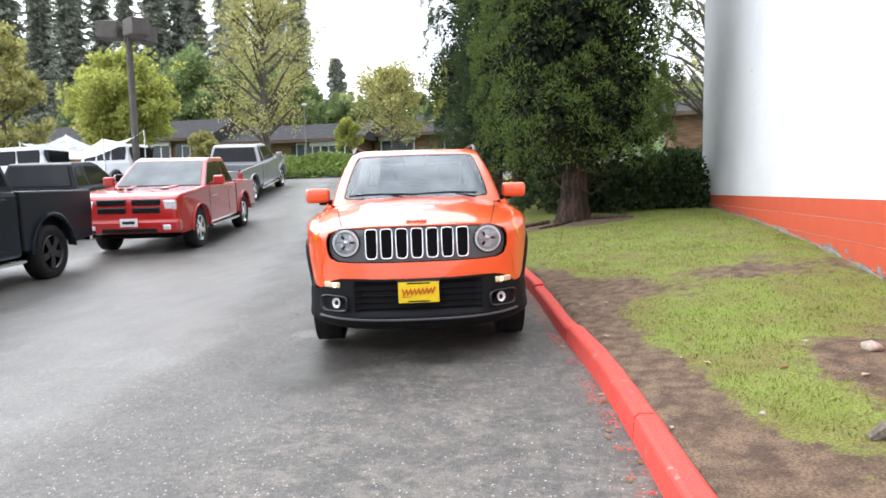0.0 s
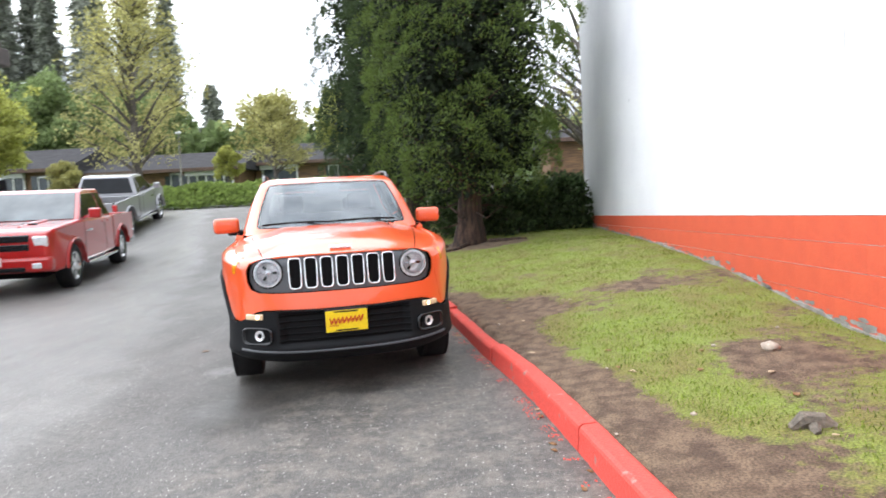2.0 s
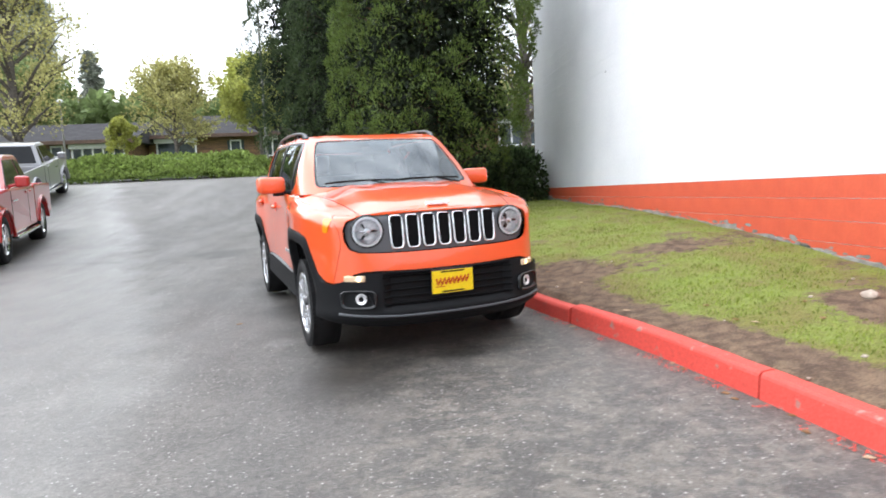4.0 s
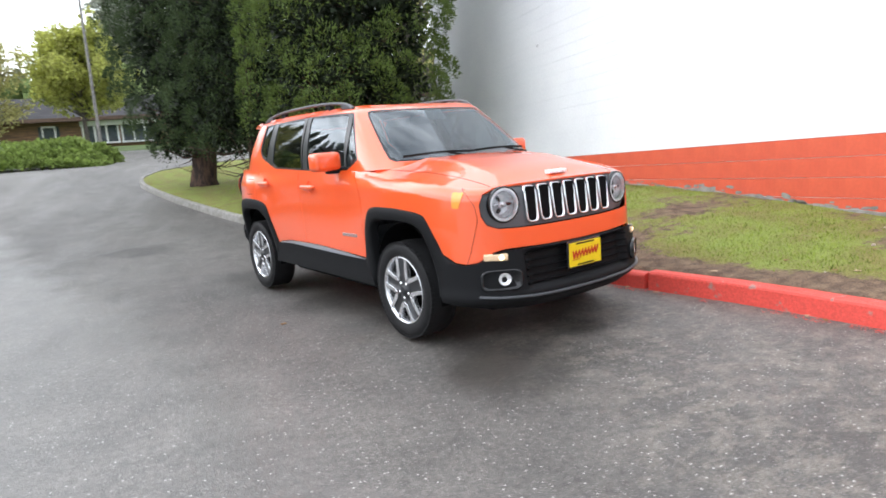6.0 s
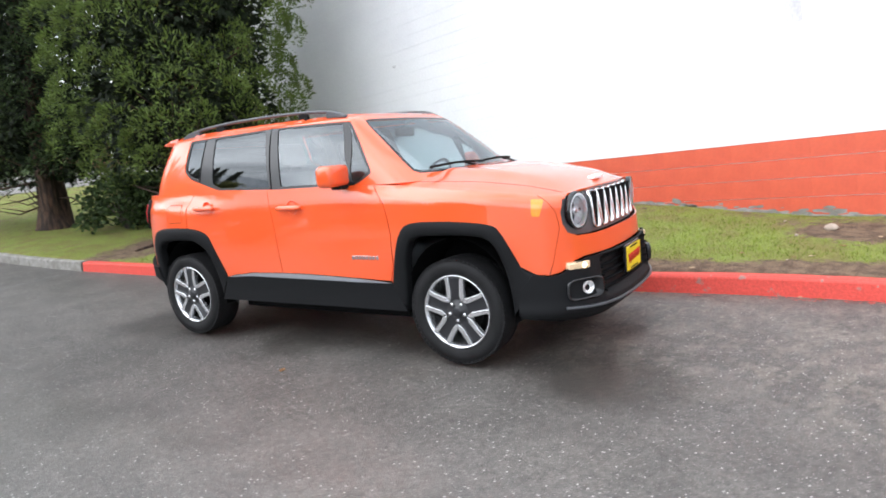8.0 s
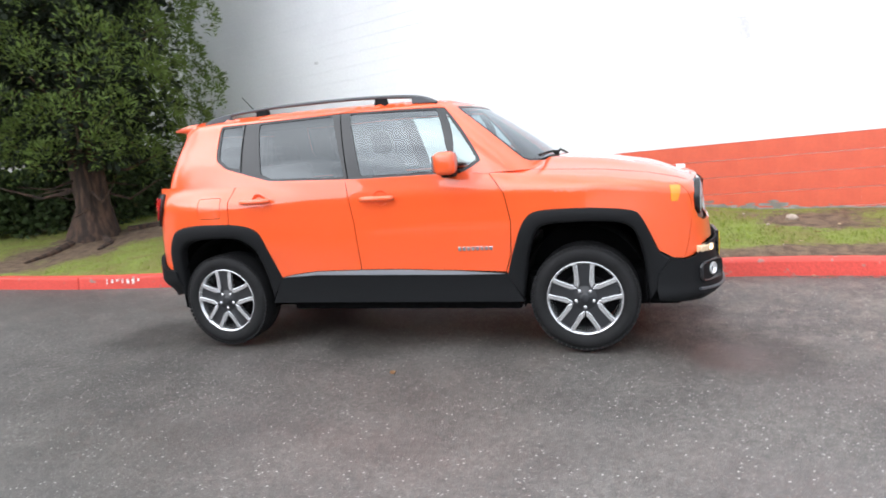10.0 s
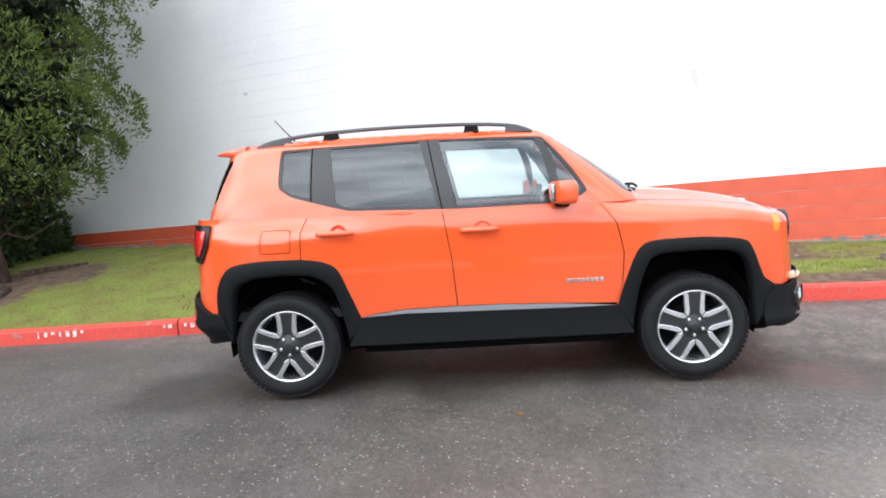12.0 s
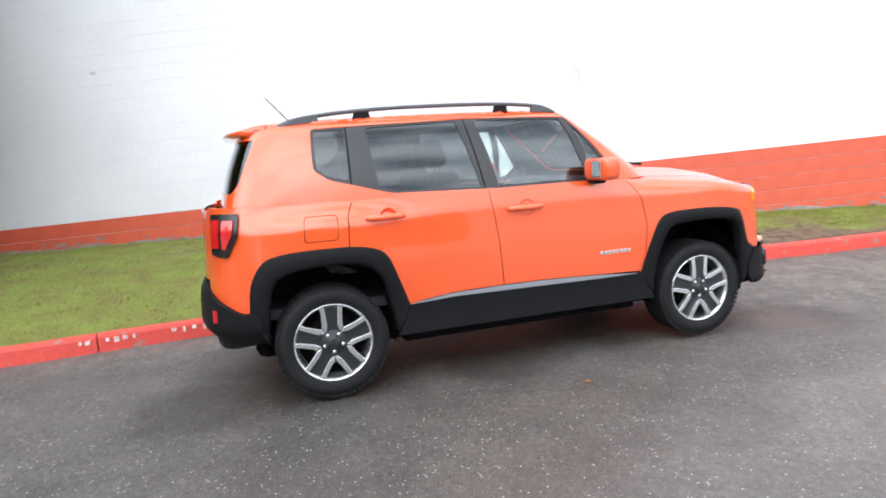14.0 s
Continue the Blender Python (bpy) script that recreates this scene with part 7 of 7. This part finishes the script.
    # face: split grille, bumper, plate
    for sg in (1, -1):
        for z0 in (0.8, 0.965):
            bm = bmesh.new()
            box(bm, 2.7, 2.822, sg * 0.31 - 0.265, sg * 0.31 + 0.265, z0, z0 + 0.14, 0.025)
            part("grille_insert", bm, DARK_TRIM, e, "dark grille insert")
        bm = bmesh.new()
        tube(bm, [(2.35, sg * 0.28, 1.235), (1.85, sg * 0.36, 1.275), (1.45, sg * 0.42, 1.295)], [0.03, 0.07, 0.05], 8, flat=0.5)
        part("bonnet_rib", bm, paint, e)
    bm = bmesh.new()
    box(bm, 2.6, 2.86, -0.9, 0.9, 0.44, 0.7, 0.06)
    part("front_bumper", bm, paint, e)
    bm = bmesh.new()
    box(bm, 2.8, 2.865, -0.5, 0.5, 0.46, 0.54, 0.01)
    part("bumper_mouth", bm, DARK_TRIM, e)
    bm = bmesh.new()
    box(bm, 2.855, 2.875, -0.155, 0.155, 0.57, 0.72, 0.004)
    pl = part("number_plate", bm, FRAME_WHITE, e, "white number plate")
    bm = bmesh.new()
    box(bm, 2.8755, 2.8765, -0.11, 0.11, 0.62, 0.67)
    part("plate_bar", bm, NAVY_CAR, pl)
    for x in (XF, XR):
        bm = bmesh.new()
        box(bm, x - 0.56, x + 0.56, -0.84, 0.84, 0.5, 1.06, 0.05)
        part("wheel_well", bm, DARK, e)
    bm = bmesh.new()
    box(bm, -2.6, 2.5, -0.7, 0.7, 0.3, 0.52, 0.05)
    part("chassis", bm, DARK, e, "dark underside")
    # dark scoops on the bonnet and a badge bar on the door
    for sg in (1, -1):
        bm = bmesh.new()
        box(bm, 1.95, 2.12, sg * 0.34 - 0.11, sg * 0.34 + 0.11, 1.245, 1.285, 0.012)
        part("bonnet_scoop", bm, DARK_TRIM, e)
        bm = bmesh.new()
        box(bm, 0.62, 1.0, sg * 0.984 - 0.004, sg * 0.984 + 0.004, 1.0, 1.035)
        part("badge_bar", bm, SATIN, e)
    # the body above the bumpers is a little lower than wide
    for ob in e.children_recursive:
        if ob.type == "MESH":
            for v in ob.data.vertices:
                if v.co.z > 0.8:
                    v.co.z = 0.8 + (v.co.z - 0.8) * scale_z
    for sg in (1, -1):
        for x in (XF, XR):
            truck_wheel(e, x, sg * 0.97, sg, 0.41, rim)
    return e


SCREEN_DARK = material("tinted_screen", (0.12, 0.14, 0.15), 0.06, fine=2, fine_amount=0.3)


def stand(front, rear):
    """The pose of a vehicle whose axle centres stand at these ground points."""
    f, r = Vector(front), Vector(rear)
    x = (f - r).normalized()
    y = Vector((0, 0, 1)).cross(x).normalized()
    z = x.cross(y)
    c = (f + r) / 2
    return Matrix(((x.x, y.x, z.x, c.x), (x.y, y.y, z.y, c.y), (x.z, y.z, z.z, c.z), (0, 0, 0, 1)))


def on_road(x, y):
    return (x, y, road_z(x, y))


pickup(stand(on_road(-7.87, 10.99), on_road(-8.96, 14.37)), RED_CAR, "red crew-cab pickup parked along the lane")
pickup(stand(on_road(-12.18, 22.47), on_road(-11.34, 19.0)), SILVER_CAR, "silver pickup with an open bed on the slope", crew=False, cab_back=-0.75)
pickup(stand(on_road(-7.15, 4.2), on_road(-8.1, 7.65)), NAVY_CAR, "dark blue pickup with black wheels", rim=DARK_TRIM, scale_z=1.25)
pickup(stand(on_road(-13.3, 15.4), on_road(-12.2, 12.0)), BLACK_CAR, "black pickup parked beside the red one", rim=SATIN)


def suv_far(m, paint, label, h=1.75, l=4.7):
    e = empty("parked_car", m, label, "car")
    bm = bmesh.new()
    prism(bm, [(-l / 2, 0.4), (-1.85, 0.4)] + arch(-1.4, 0.4, 0.38) + [(-0.9, 0.38), (0.9, 0.38)] + arch(1.4, 0.4, 0.38) + [(1.9, 0.4), (l / 2, 0.45), (l / 2, 0.85), (l / 2 - 0.2, 1.0), (1.0, 1.1), (-l / 2 + 0.05, 1.12)], -0.92, 0.92, "y", 0.05)
    part("body", bm, paint, e)
    bm = bmesh.new()
    prism(bm, [(1.0, 1.08), (0.3, h - 0.04), (0.05, h), (-l / 2 + 0.45, h), (-l / 2 + 0.1, 1.08)], -0.86, 0.86, "y", 0.05)
    for v in bm.verts:
        v.co.y *= 1 - 0.17 * max(0, (v.co.z - 1.08) / (h - 1.08))
    cabp = part("cabin", bm, paint, e)
    for sg in (1, -1):
        for x0, x1 in ((-0.1, 0.62), (-1.0, -0.2), (-l / 2 + 0.4, -1.1)):
            bm = bmesh.new()
            box(bm, x0, x1, sg * 0.8 - 0.035, sg * 0.8 + 0.04, 1.2, h - 0.16, 0.02)
            part("side_window", bm, CAR_GLASS, cabp)
        for x in (-1.4, 1.4):
            truck_wheel(e, x, sg * 0.93, sg, 0.34, SATIN)
    bm = bmesh.new()
    box(bm, -l / 2 + 0.1, -l / 2 + 0.3, -0.66, 0.66, 1.18, h - 0.16, 0.02)
    part("rear_window", bm, CAR_GLASS, cabp)
    return e


suv_far(stand(on_road(-25.1, 21.7), on_road(-22.3, 22.2)), WHITE_CAR, "white estate car in the car park", 1.95, 4.9)
suv_far(stand(on_road(-24.6, 27.2), on_road(-21.9, 27.0)), WHITE_CAR, "white van at the far edge of the car park", 2.0, 4.7)
TARP = leaf_material("white_tarpaulin", (0.85, 0.86, 0.88), 0.02, 0.6)
bm = bmesh.new()
tv = [[bm.verts.new((-24.7 + 4.5 * i / 12, 23.5 + 2.6 * j / 10, 2.85 + 0.75 * (abs(i - 6) / 6) ** 1.5 + 0.55 * j / 10 - 0.25 * math.sin(math.pi * j / 10) + 0.06 * noise.noise(Vector((i * 0.7, j * 0.7, 0))))) for i in range(13)] for j in range(11)]
for a, b in zip(tv, tv[1:]):
    for i in range(12):
        bm.faces.new((a[i], a[i + 1], b[i + 1], b[i]))
tarp = empty("canopy", Matrix.Identity(4), "sagging white tarpaulin canopy in the car park", "canopy")
part("sheet", bm, TARP, tarp, "", True)
for x, y, top in ((-24.7, 23.5, 3.65), (-20.2, 23.5, 3.65), (-24.7, 26.1, 4.2), (-20.2, 26.1, 4.2)):
    bm = bmesh.new()
    tube(bm, [(x, y, road_z(x, y) - 0.1), (x, y, top)], 0.03, 6)
    part("pole", bm, SATIN, tarp)

# grass island with a kerb beyond the dark truck
bm = bmesh.new()
rr_ = [(-9.2, 1.0), (-9.5, 8.6), (-9.9, 9.4), (-10.8, 9.6), (-14.0, 9.0), (-14.0, 1.0)]
prism(bm, [(a, b) for a, b in rounded(rr_, 0.5)], road_z(-11, 5) - 0.2, road_z(-10, 9) + 0.1, "z", 0.02)
island = tagged(obj_from("grass_island", bm, CONCRETE), "kerbed grass island beside the car park", "island", kind="structure")
bm = bmesh.new()
prism(bm, [(a, b) for a, b in rounded([(-9.4, 1.2), (-9.7, 8.4), (-10.8, 9.3), (-13.8, 8.8), (-13.8, 1.2)], 0.4)], road_z(-10, 9) + 0.08, road_z(-10, 9) + 0.13, "z")
part("turf", bm, FAR_GRASS, island)


# ---- small things on lawn and road ----
rg_ = random.Random(5)
L = Leaves(6)
made = 0
while made < 64000:
    y = rg_.uniform(-1.5, 14.5) if rg_.random() < 0.85 else rg_.uniform(14.5, 22)
    yk = min(y, 21.5)
    x = rg_.uniform(kerb_x(yk) + 0.14, WALL_X - 0.02 if y < 16.2 else 3.5)
    c = cover(x, y)
    if rg_.random() > (c - 0.3) * 2.2:
        continue
    made += 1
    d = Vector((rg_.gauss(0, 0.45), rg_.gauss(0, 0.45), 1)).normalized()
    L.blade(Vector((x, y, lawn_z(x, y) - 0.006)), d, rg_.uniform(0.012, 0.03) * (0.6 + 0.6 * c), 0.16)
GRASS = leaf_material("grass_blades", (0.21, 0.27, 0.045), 0.4)
turf = L.make("grass", GRASS, None)
tagged(turf, "short green grass blades growing on the lawn", "grass", kind="stuff")

STONE = material("pale_stone", (0.5, 0.42, 0.34), 0.85, dark=(0.38, 0.31, 0.25), scale=12, fine=60, fine_amount=0.15, bump=0.3, bump_scale=40)
DEAD = material("dry_leaf", (0.3, 0.17, 0.07), 0.8, dark=(0.2, 0.1, 0.04), scale=30, fine=60, fine_amount=0.2)
CHIP = material("pale_wood_chip", (0.55, 0.42, 0.28), 0.85, dark=(0.42, 0.3, 0.19), scale=20, fine=60, fine_amount=0.2)
STUMP = material("grey_old_wood", (0.24, 0.2, 0.16), 0.95, dark=(0.12, 0.1, 0.08), scale=9, fine=50, fine_amount=0.25, bump=0.6, bump_scale=30)


def pebble(name, x, y, r, mat, label, seed, flat=0.6):
    bm = bmesh.new()
    bmesh.ops.create_icosphere(bm, subdivisions=2, radius=r)
    for v in bm.verts:
        v.co *= 1 + 0.35 * noise.noise(v.co * (1.6 / r) + Vector((seed, 0, 0)))
        v.co.z *= flat
    ob = obj_from(name, bm, mat, None, "", True)
    ob.location = (x, y, lawn_z(x, y) + r * flat * 0.45)
    return tagged(ob, label, "stone")


pebble("stone", 2.49, 4.11, 0.055, STONE, "pale rounded stone lying on the bare soil", 1)
for k, (x, y) in enumerate(((1.3, 3.05), (0.78, 5.75), (2.2, 4.3), (1.45, 4.1), (2.75, 4.6), (1.72, 3.2), (2.6, 6.1), (1.5, 6.3))):
    pebble("pebble", x, y, 0.009 + 0.004 * (k % 3), STONE, "small pale pebble on the soil", 10 + k)
# weathered root stump in the turf
bm = bmesh.new()
tube(bm, [(-0.14, 0, 0.0), (-0.05, 0.02, 0.05), (0.06, 0.0, 0.05), (0.16, -0.03, 0.0)], [0.03, 0.06, 0.055, 0.02], 8)
tube(bm, [(-0.02, 0.0, 0.03), (0.03, 0.12, 0.015)], [0.045, 0.02], 7)
tube(bm, [(0.0, 0.0, 0.03), (-0.03, -0.13, 0.01)], [0.045, 0.018], 7)
for v in bm.verts:
    v.co += Vector((1, 1, 0.6)) * 0.018 * noise.noise(v.co * 22)
st = obj_from("root_stump", bm, STUMP, None)
st.scale = (0.7, 0.7, 0.7)
st.location = (2.16, 2.9, lawn_z(2.16, 2.9) - 0.01)
tagged(st, "weathered grey root stump in the turf", "stump")


def flat_leaf(name, x, y, z, size, mat, ang, label, category="leaf"):
    bm = bmesh.new()
    n = 9
    ring = [(size * math.cos(2 * math.pi * k / n) * (1 if k % 2 else 0.75), 0.55 * size * math.sin(2 * math.pi * k / n) * (1 if k % 2 else 0.8)) for k in range(n)]
    a = [bm.verts.new((u, v, 0.004 + 0.25 * size * abs(v) / size)) for u, v in ring]
    b = [bm.verts.new((u, v, 0.001 + 0.25 * size * abs(v) / size)) for u, v in ring]
    bm.faces.new(a)
    bm.faces.new(list(reversed(b)))
    for k in range(n):
        bm.faces.new((a[k], b[k], b[(k + 1) % n], a[(k + 1) % n]))
    bmesh.ops.recalc_face_normals(bm, faces=bm.faces[:])
    ob = obj_from(name, bm, mat, None)
    ob.matrix_world = pose(x, y, z, 0, 0, ang)
    return tagged(ob, label, category)


flat_leaf("fallen_leaf", -2.07, 5.88, road_z(-2.07, 5.88) + 0.001, 0.035, DEAD, 40, "dry brown leaf lying on the asphalt")
for k in range(16):
    y = rg_.uniform(1.4, 8.5)
    x = kerb_x(y) - rg_.uniform(0.01, 0.11)
    flat_leaf("fallen_leaf", x, y, road_z(x, y) + 0.001, rg_.uniform(0.015, 0.035), DEAD if k % 3 else CHIP, rg_.uniform(0, 360), "dry leaf in the gutter by the kerb")
for k in range(14):
    y = rg_.uniform(2.2, 7.5)
    x = kerb_x(y) + rg_.uniform(0.2, 1.5)
    flat_leaf("wood_chip", x, y, lawn_z(x, y) + 0.006, rg_.uniform(0.015, 0.04), CHIP if k % 2 else DEAD, rg_.uniform(0, 360), "pale wood chip on the bare soil", "chip")

# flaking red paint on the asphalt along the kerb
flakes = bmesh.new()
for k in range(1500):
    y = rg_.uniform(0.6, 7.2)
    if noise.noise(Vector((y * 2.2, 4, 0))) + 0.6 * noise.noise(Vector((y * 9, 2, 0))) < 0.0:
        continue
    x = kerb_x(y) - 0.02 - 0.085 * rg_.random() ** 1.6
    s_ = rg_.uniform(0.003, 0.009)
    z = road_z(x, y) + 0.0035
    q = [(x + s_ * rg_.uniform(0.4, 1) * math.cos(t), y + 2 * s_ * rg_.uniform(0.4, 1) * math.sin(t)) for t in (0.2, 1.3, 2.4, 3.6, 4.9)]
    flakes.faces.new([flakes.verts.new((a, b, z)) for a, b in q])
tagged(obj_from("paint_flakes", flakes, RED_PAINT), "flakes of red kerb paint on the asphalt", "paint", kind="stuff")

# asphalt seam across the lane; its edge's glint is put into the pale colour
SEAM = material("pale_seam", (0.16, 0.16, 0.158), 0.6, fine=30, fine_amount=0.2)
bm = bmesh.new()
pts = catmull([(-9.5, 10.0), (-6.65, 10.5), (-5.6, 10.9), (-4.6, 11.1), (-3.7, 12.0), (-3.2, 12.2), (-2.5, 12.65), (-1.9, 12.95)], 10)
rows = []
for i, p in enumerate(pts):
    w = 0.022 + 0.014 * noise.noise(Vector((p.x * 3, p.y * 3, 0)))
    dy = 0.05 * noise.noise(Vector((p.x * 2.2, 0, 5)))
    rows.append((bm.verts.new((p.x, p.y + dy - w, road_z(p.x, p.y) + 0.004)), bm.verts.new((p.x, p.y + dy + w, road_z(p.x, p.y) + 0.006))))
for a, b in zip(rows, rows[1:]):
    bm.faces.new((a[0], b[0], b[1], a[1]))
part("seam", bm, SEAM, road, "seam across the asphalt, painted pale where its edge catches light")
for pts in ([(-0.45, 8.55), (-0.75, 8.5), (-0.95, 8.62), (-1.2, 8.4)], [(-0.55, 8.75), (-0.9, 8.8), (-1.15, 8.68)]):
    bm = bmesh.new()
    rows = [(bm.verts.new((p.x - 0.006, p.y - 0.006, road_z(p.x, p.y) + 0.004)), bm.verts.new((p.x + 0.006, p.y + 0.006, road_z(p.x, p.y) + 0.004))) for p in catmull(pts, 6)]
    for a, b in zip(rows, rows[1:]):
        bm.faces.new((a[0], b[0], b[1], a[1]))
    part("crack", bm, SEAM, road)

# chipped paint and bare concrete along the foot of the wall
bare = bmesh.new()
for k in range(260):
    y = rg_.uniform(-1, 13.5)
    z = lerp_table(WALL_BASE, y) + WALL_FALL * (y - 5) + abs(rg_.gauss(0, 0.035))
    s_ = rg_.uniform(0.01, 0.06)
    q = [(y + 1.8 * s_ * rg_.uniform(0.4, 1) * math.cos(t), z + 0.55 * s_ * rg_.uniform(0.4, 1) * math.sin(t)) for t in (0.2, 1.2, 2.2, 3.4, 4.4, 5.4)]
    bare.faces.new([bare.verts.new((WALL_X - 0.0035 - 0.0006 * (k % 5), a, b)) for a, b in reversed(q)])
tagged(part("bare_patch", bare, CONCRETE, wall), kind="stuff")
foot = bmesh.new()
rows = []
for k in range(120):
    y = -2 + 18.2 * k / 119
    z = lerp_table(WALL_BASE, y) + WALL_FALL * (y - 5)
    t = 0.014 + 0.045 * noise.noise(Vector((y * 2.3, 0, 0))) + 0.02 * noise.noise(Vector((y * 9.0, 3, 0)))
    rows.append((foot.verts.new((WALL_X - 0.02, y, z - 0.1)), foot.verts.new((WALL_X - 0.012, y, z + t)), foot.verts.new((WALL_X + 0.002, y, z + t + 0.004))))
for a, b in zip(rows, rows[1:]):
    foot.faces.new((a[0], a[1], b[1], b[0]))
    foot.faces.new((a[1], a[2], b[2], b[1]))
part("concrete_foot", foot, CONCRETE, wall, "bare grey concrete footing")
# marks on the white wall
MARK = material("patch_paint", (0.66, 0.67, 0.68), 0.7, dark=(0.58, 0.58, 0.6), scale=8, fine=40, fine_amount=0.1)
for y, z, w, h in ((4.606, 2.298, 0.09, 0.13), (11.053, 2.99, 0.05, 0.025)):
    bm = bmesh.new()
    q = rounded([(y - w, z - h), (y + w, z - h * 0.8), (y + w * 0.9, z + h), (y - w * 0.8, z + h * 0.9)], 0.04)
    a = [bm.verts.new((WALL_X - 0.004, u, v)) for u, v in q]
    bm.faces.new(a)
    part("wall_mark", bm, MARK, wall, "grey patch on the white paint")


# worn white stencil strokes on the kerb, past reading
STENCIL = material("worn_white_stencil", (0.72, 0.7, 0.68), 0.7, dark=(0.6, 0.35, 0.32), scale=40, lo=0.4, hi=0.55, fine=90, fine_amount=0.1)
for ya, yb, n in ((10.3, 10.75, 7), (9.22, 9.46, 4), (9.54, 9.64, 2), (8.55, 9.0, 6)):
    for k in range(n):
        y = ya + (yb - ya) * (k + 0.5) / n
        d = Vector((kerb_x(y + 0.05) - kerb_x(y - 0.05), 0.1)).normalized()
        h = rg_.uniform(0.025, 0.06)
        w = rg_.uniform(0.008, 0.02)
        z = road_z(kerb_x(y), y)
        bm = bmesh.new()
        top = 0.112
        q = []
        for t, zz in ((-w, top - h), (w, top - h), (w, top), (-w, top)):
            o = 0.012 * zz / 0.115 - 0.006
            q.append(bm.verts.new((kerb_x(y) + d.x * t + d.y * o, y + d.y * t - d.x * o, z + zz)))
        bm.faces.new(q)
        part("stencil_bar", bm, STENCIL, kerb)
# wall blocks
bm = bmesh.new()
block_mesh(bm, 0.0, 0.0015, BLOCK, COURSE - 0.0015, 0.0, 0.002)
bmesh.ops.recalc_face_normals(bm, faces=bm.faces[:])
for f in bm.faces:
    if f.normal.x > 0.1:
        f.normal_flip()
block_me = bpy.data.meshes.new("block")
bm.to_mesh(block_me)
bm.free()
block_me.materials.append(BAND_PAINT)
rest = bmesh.new()
band_rest = bmesh.new()
for k in range(-8, 36):
    z0 = BAND_Z + (k - 0) * COURSE
    if z0 > 8.2:
        break
    y = WALL_END - BLOCK - (0.2 if k % 2 else 0)
    first = True
    if k % 2:
        block_mesh(rest if k >= 0 else band_rest, WALL_END - 0.2, z0 + 0.001, WALL_END, z0 + COURSE - 0.001, WALL_X, 0.0015)
    while y > -13:
        base = lerp_table(WALL_BASE, y) + WALL_FALL * (y - 5)
        if k < 0:
            if z0 + COURSE > base - 0.15:
                if -2 < y < 16:
                    b = new("block", block_me)
                    b.location = (WALL_X + random.uniform(-0.0003, 0.0003), y, z0)
                    b.parent = wall
                else:
                    block_mesh(band_rest, y + 0.0006, z0 + 0.002, y + BLOCK - 0.0006, z0 + COURSE - 0.002, WALL_X)
        else:
            block_mesh(rest, y, z0 + 0.0004, y + BLOCK, z0 + COURSE - 0.0004, WALL_X + random.uniform(-0.0001, 0.0001), 0.0006)
        y -= BLOCK
tagged(part("white_blocks", rest, WHITE_PAINT, wall), kind="stuff")
tagged(part("band_blocks", band_rest, BAND_PAINT, wall), kind="stuff")
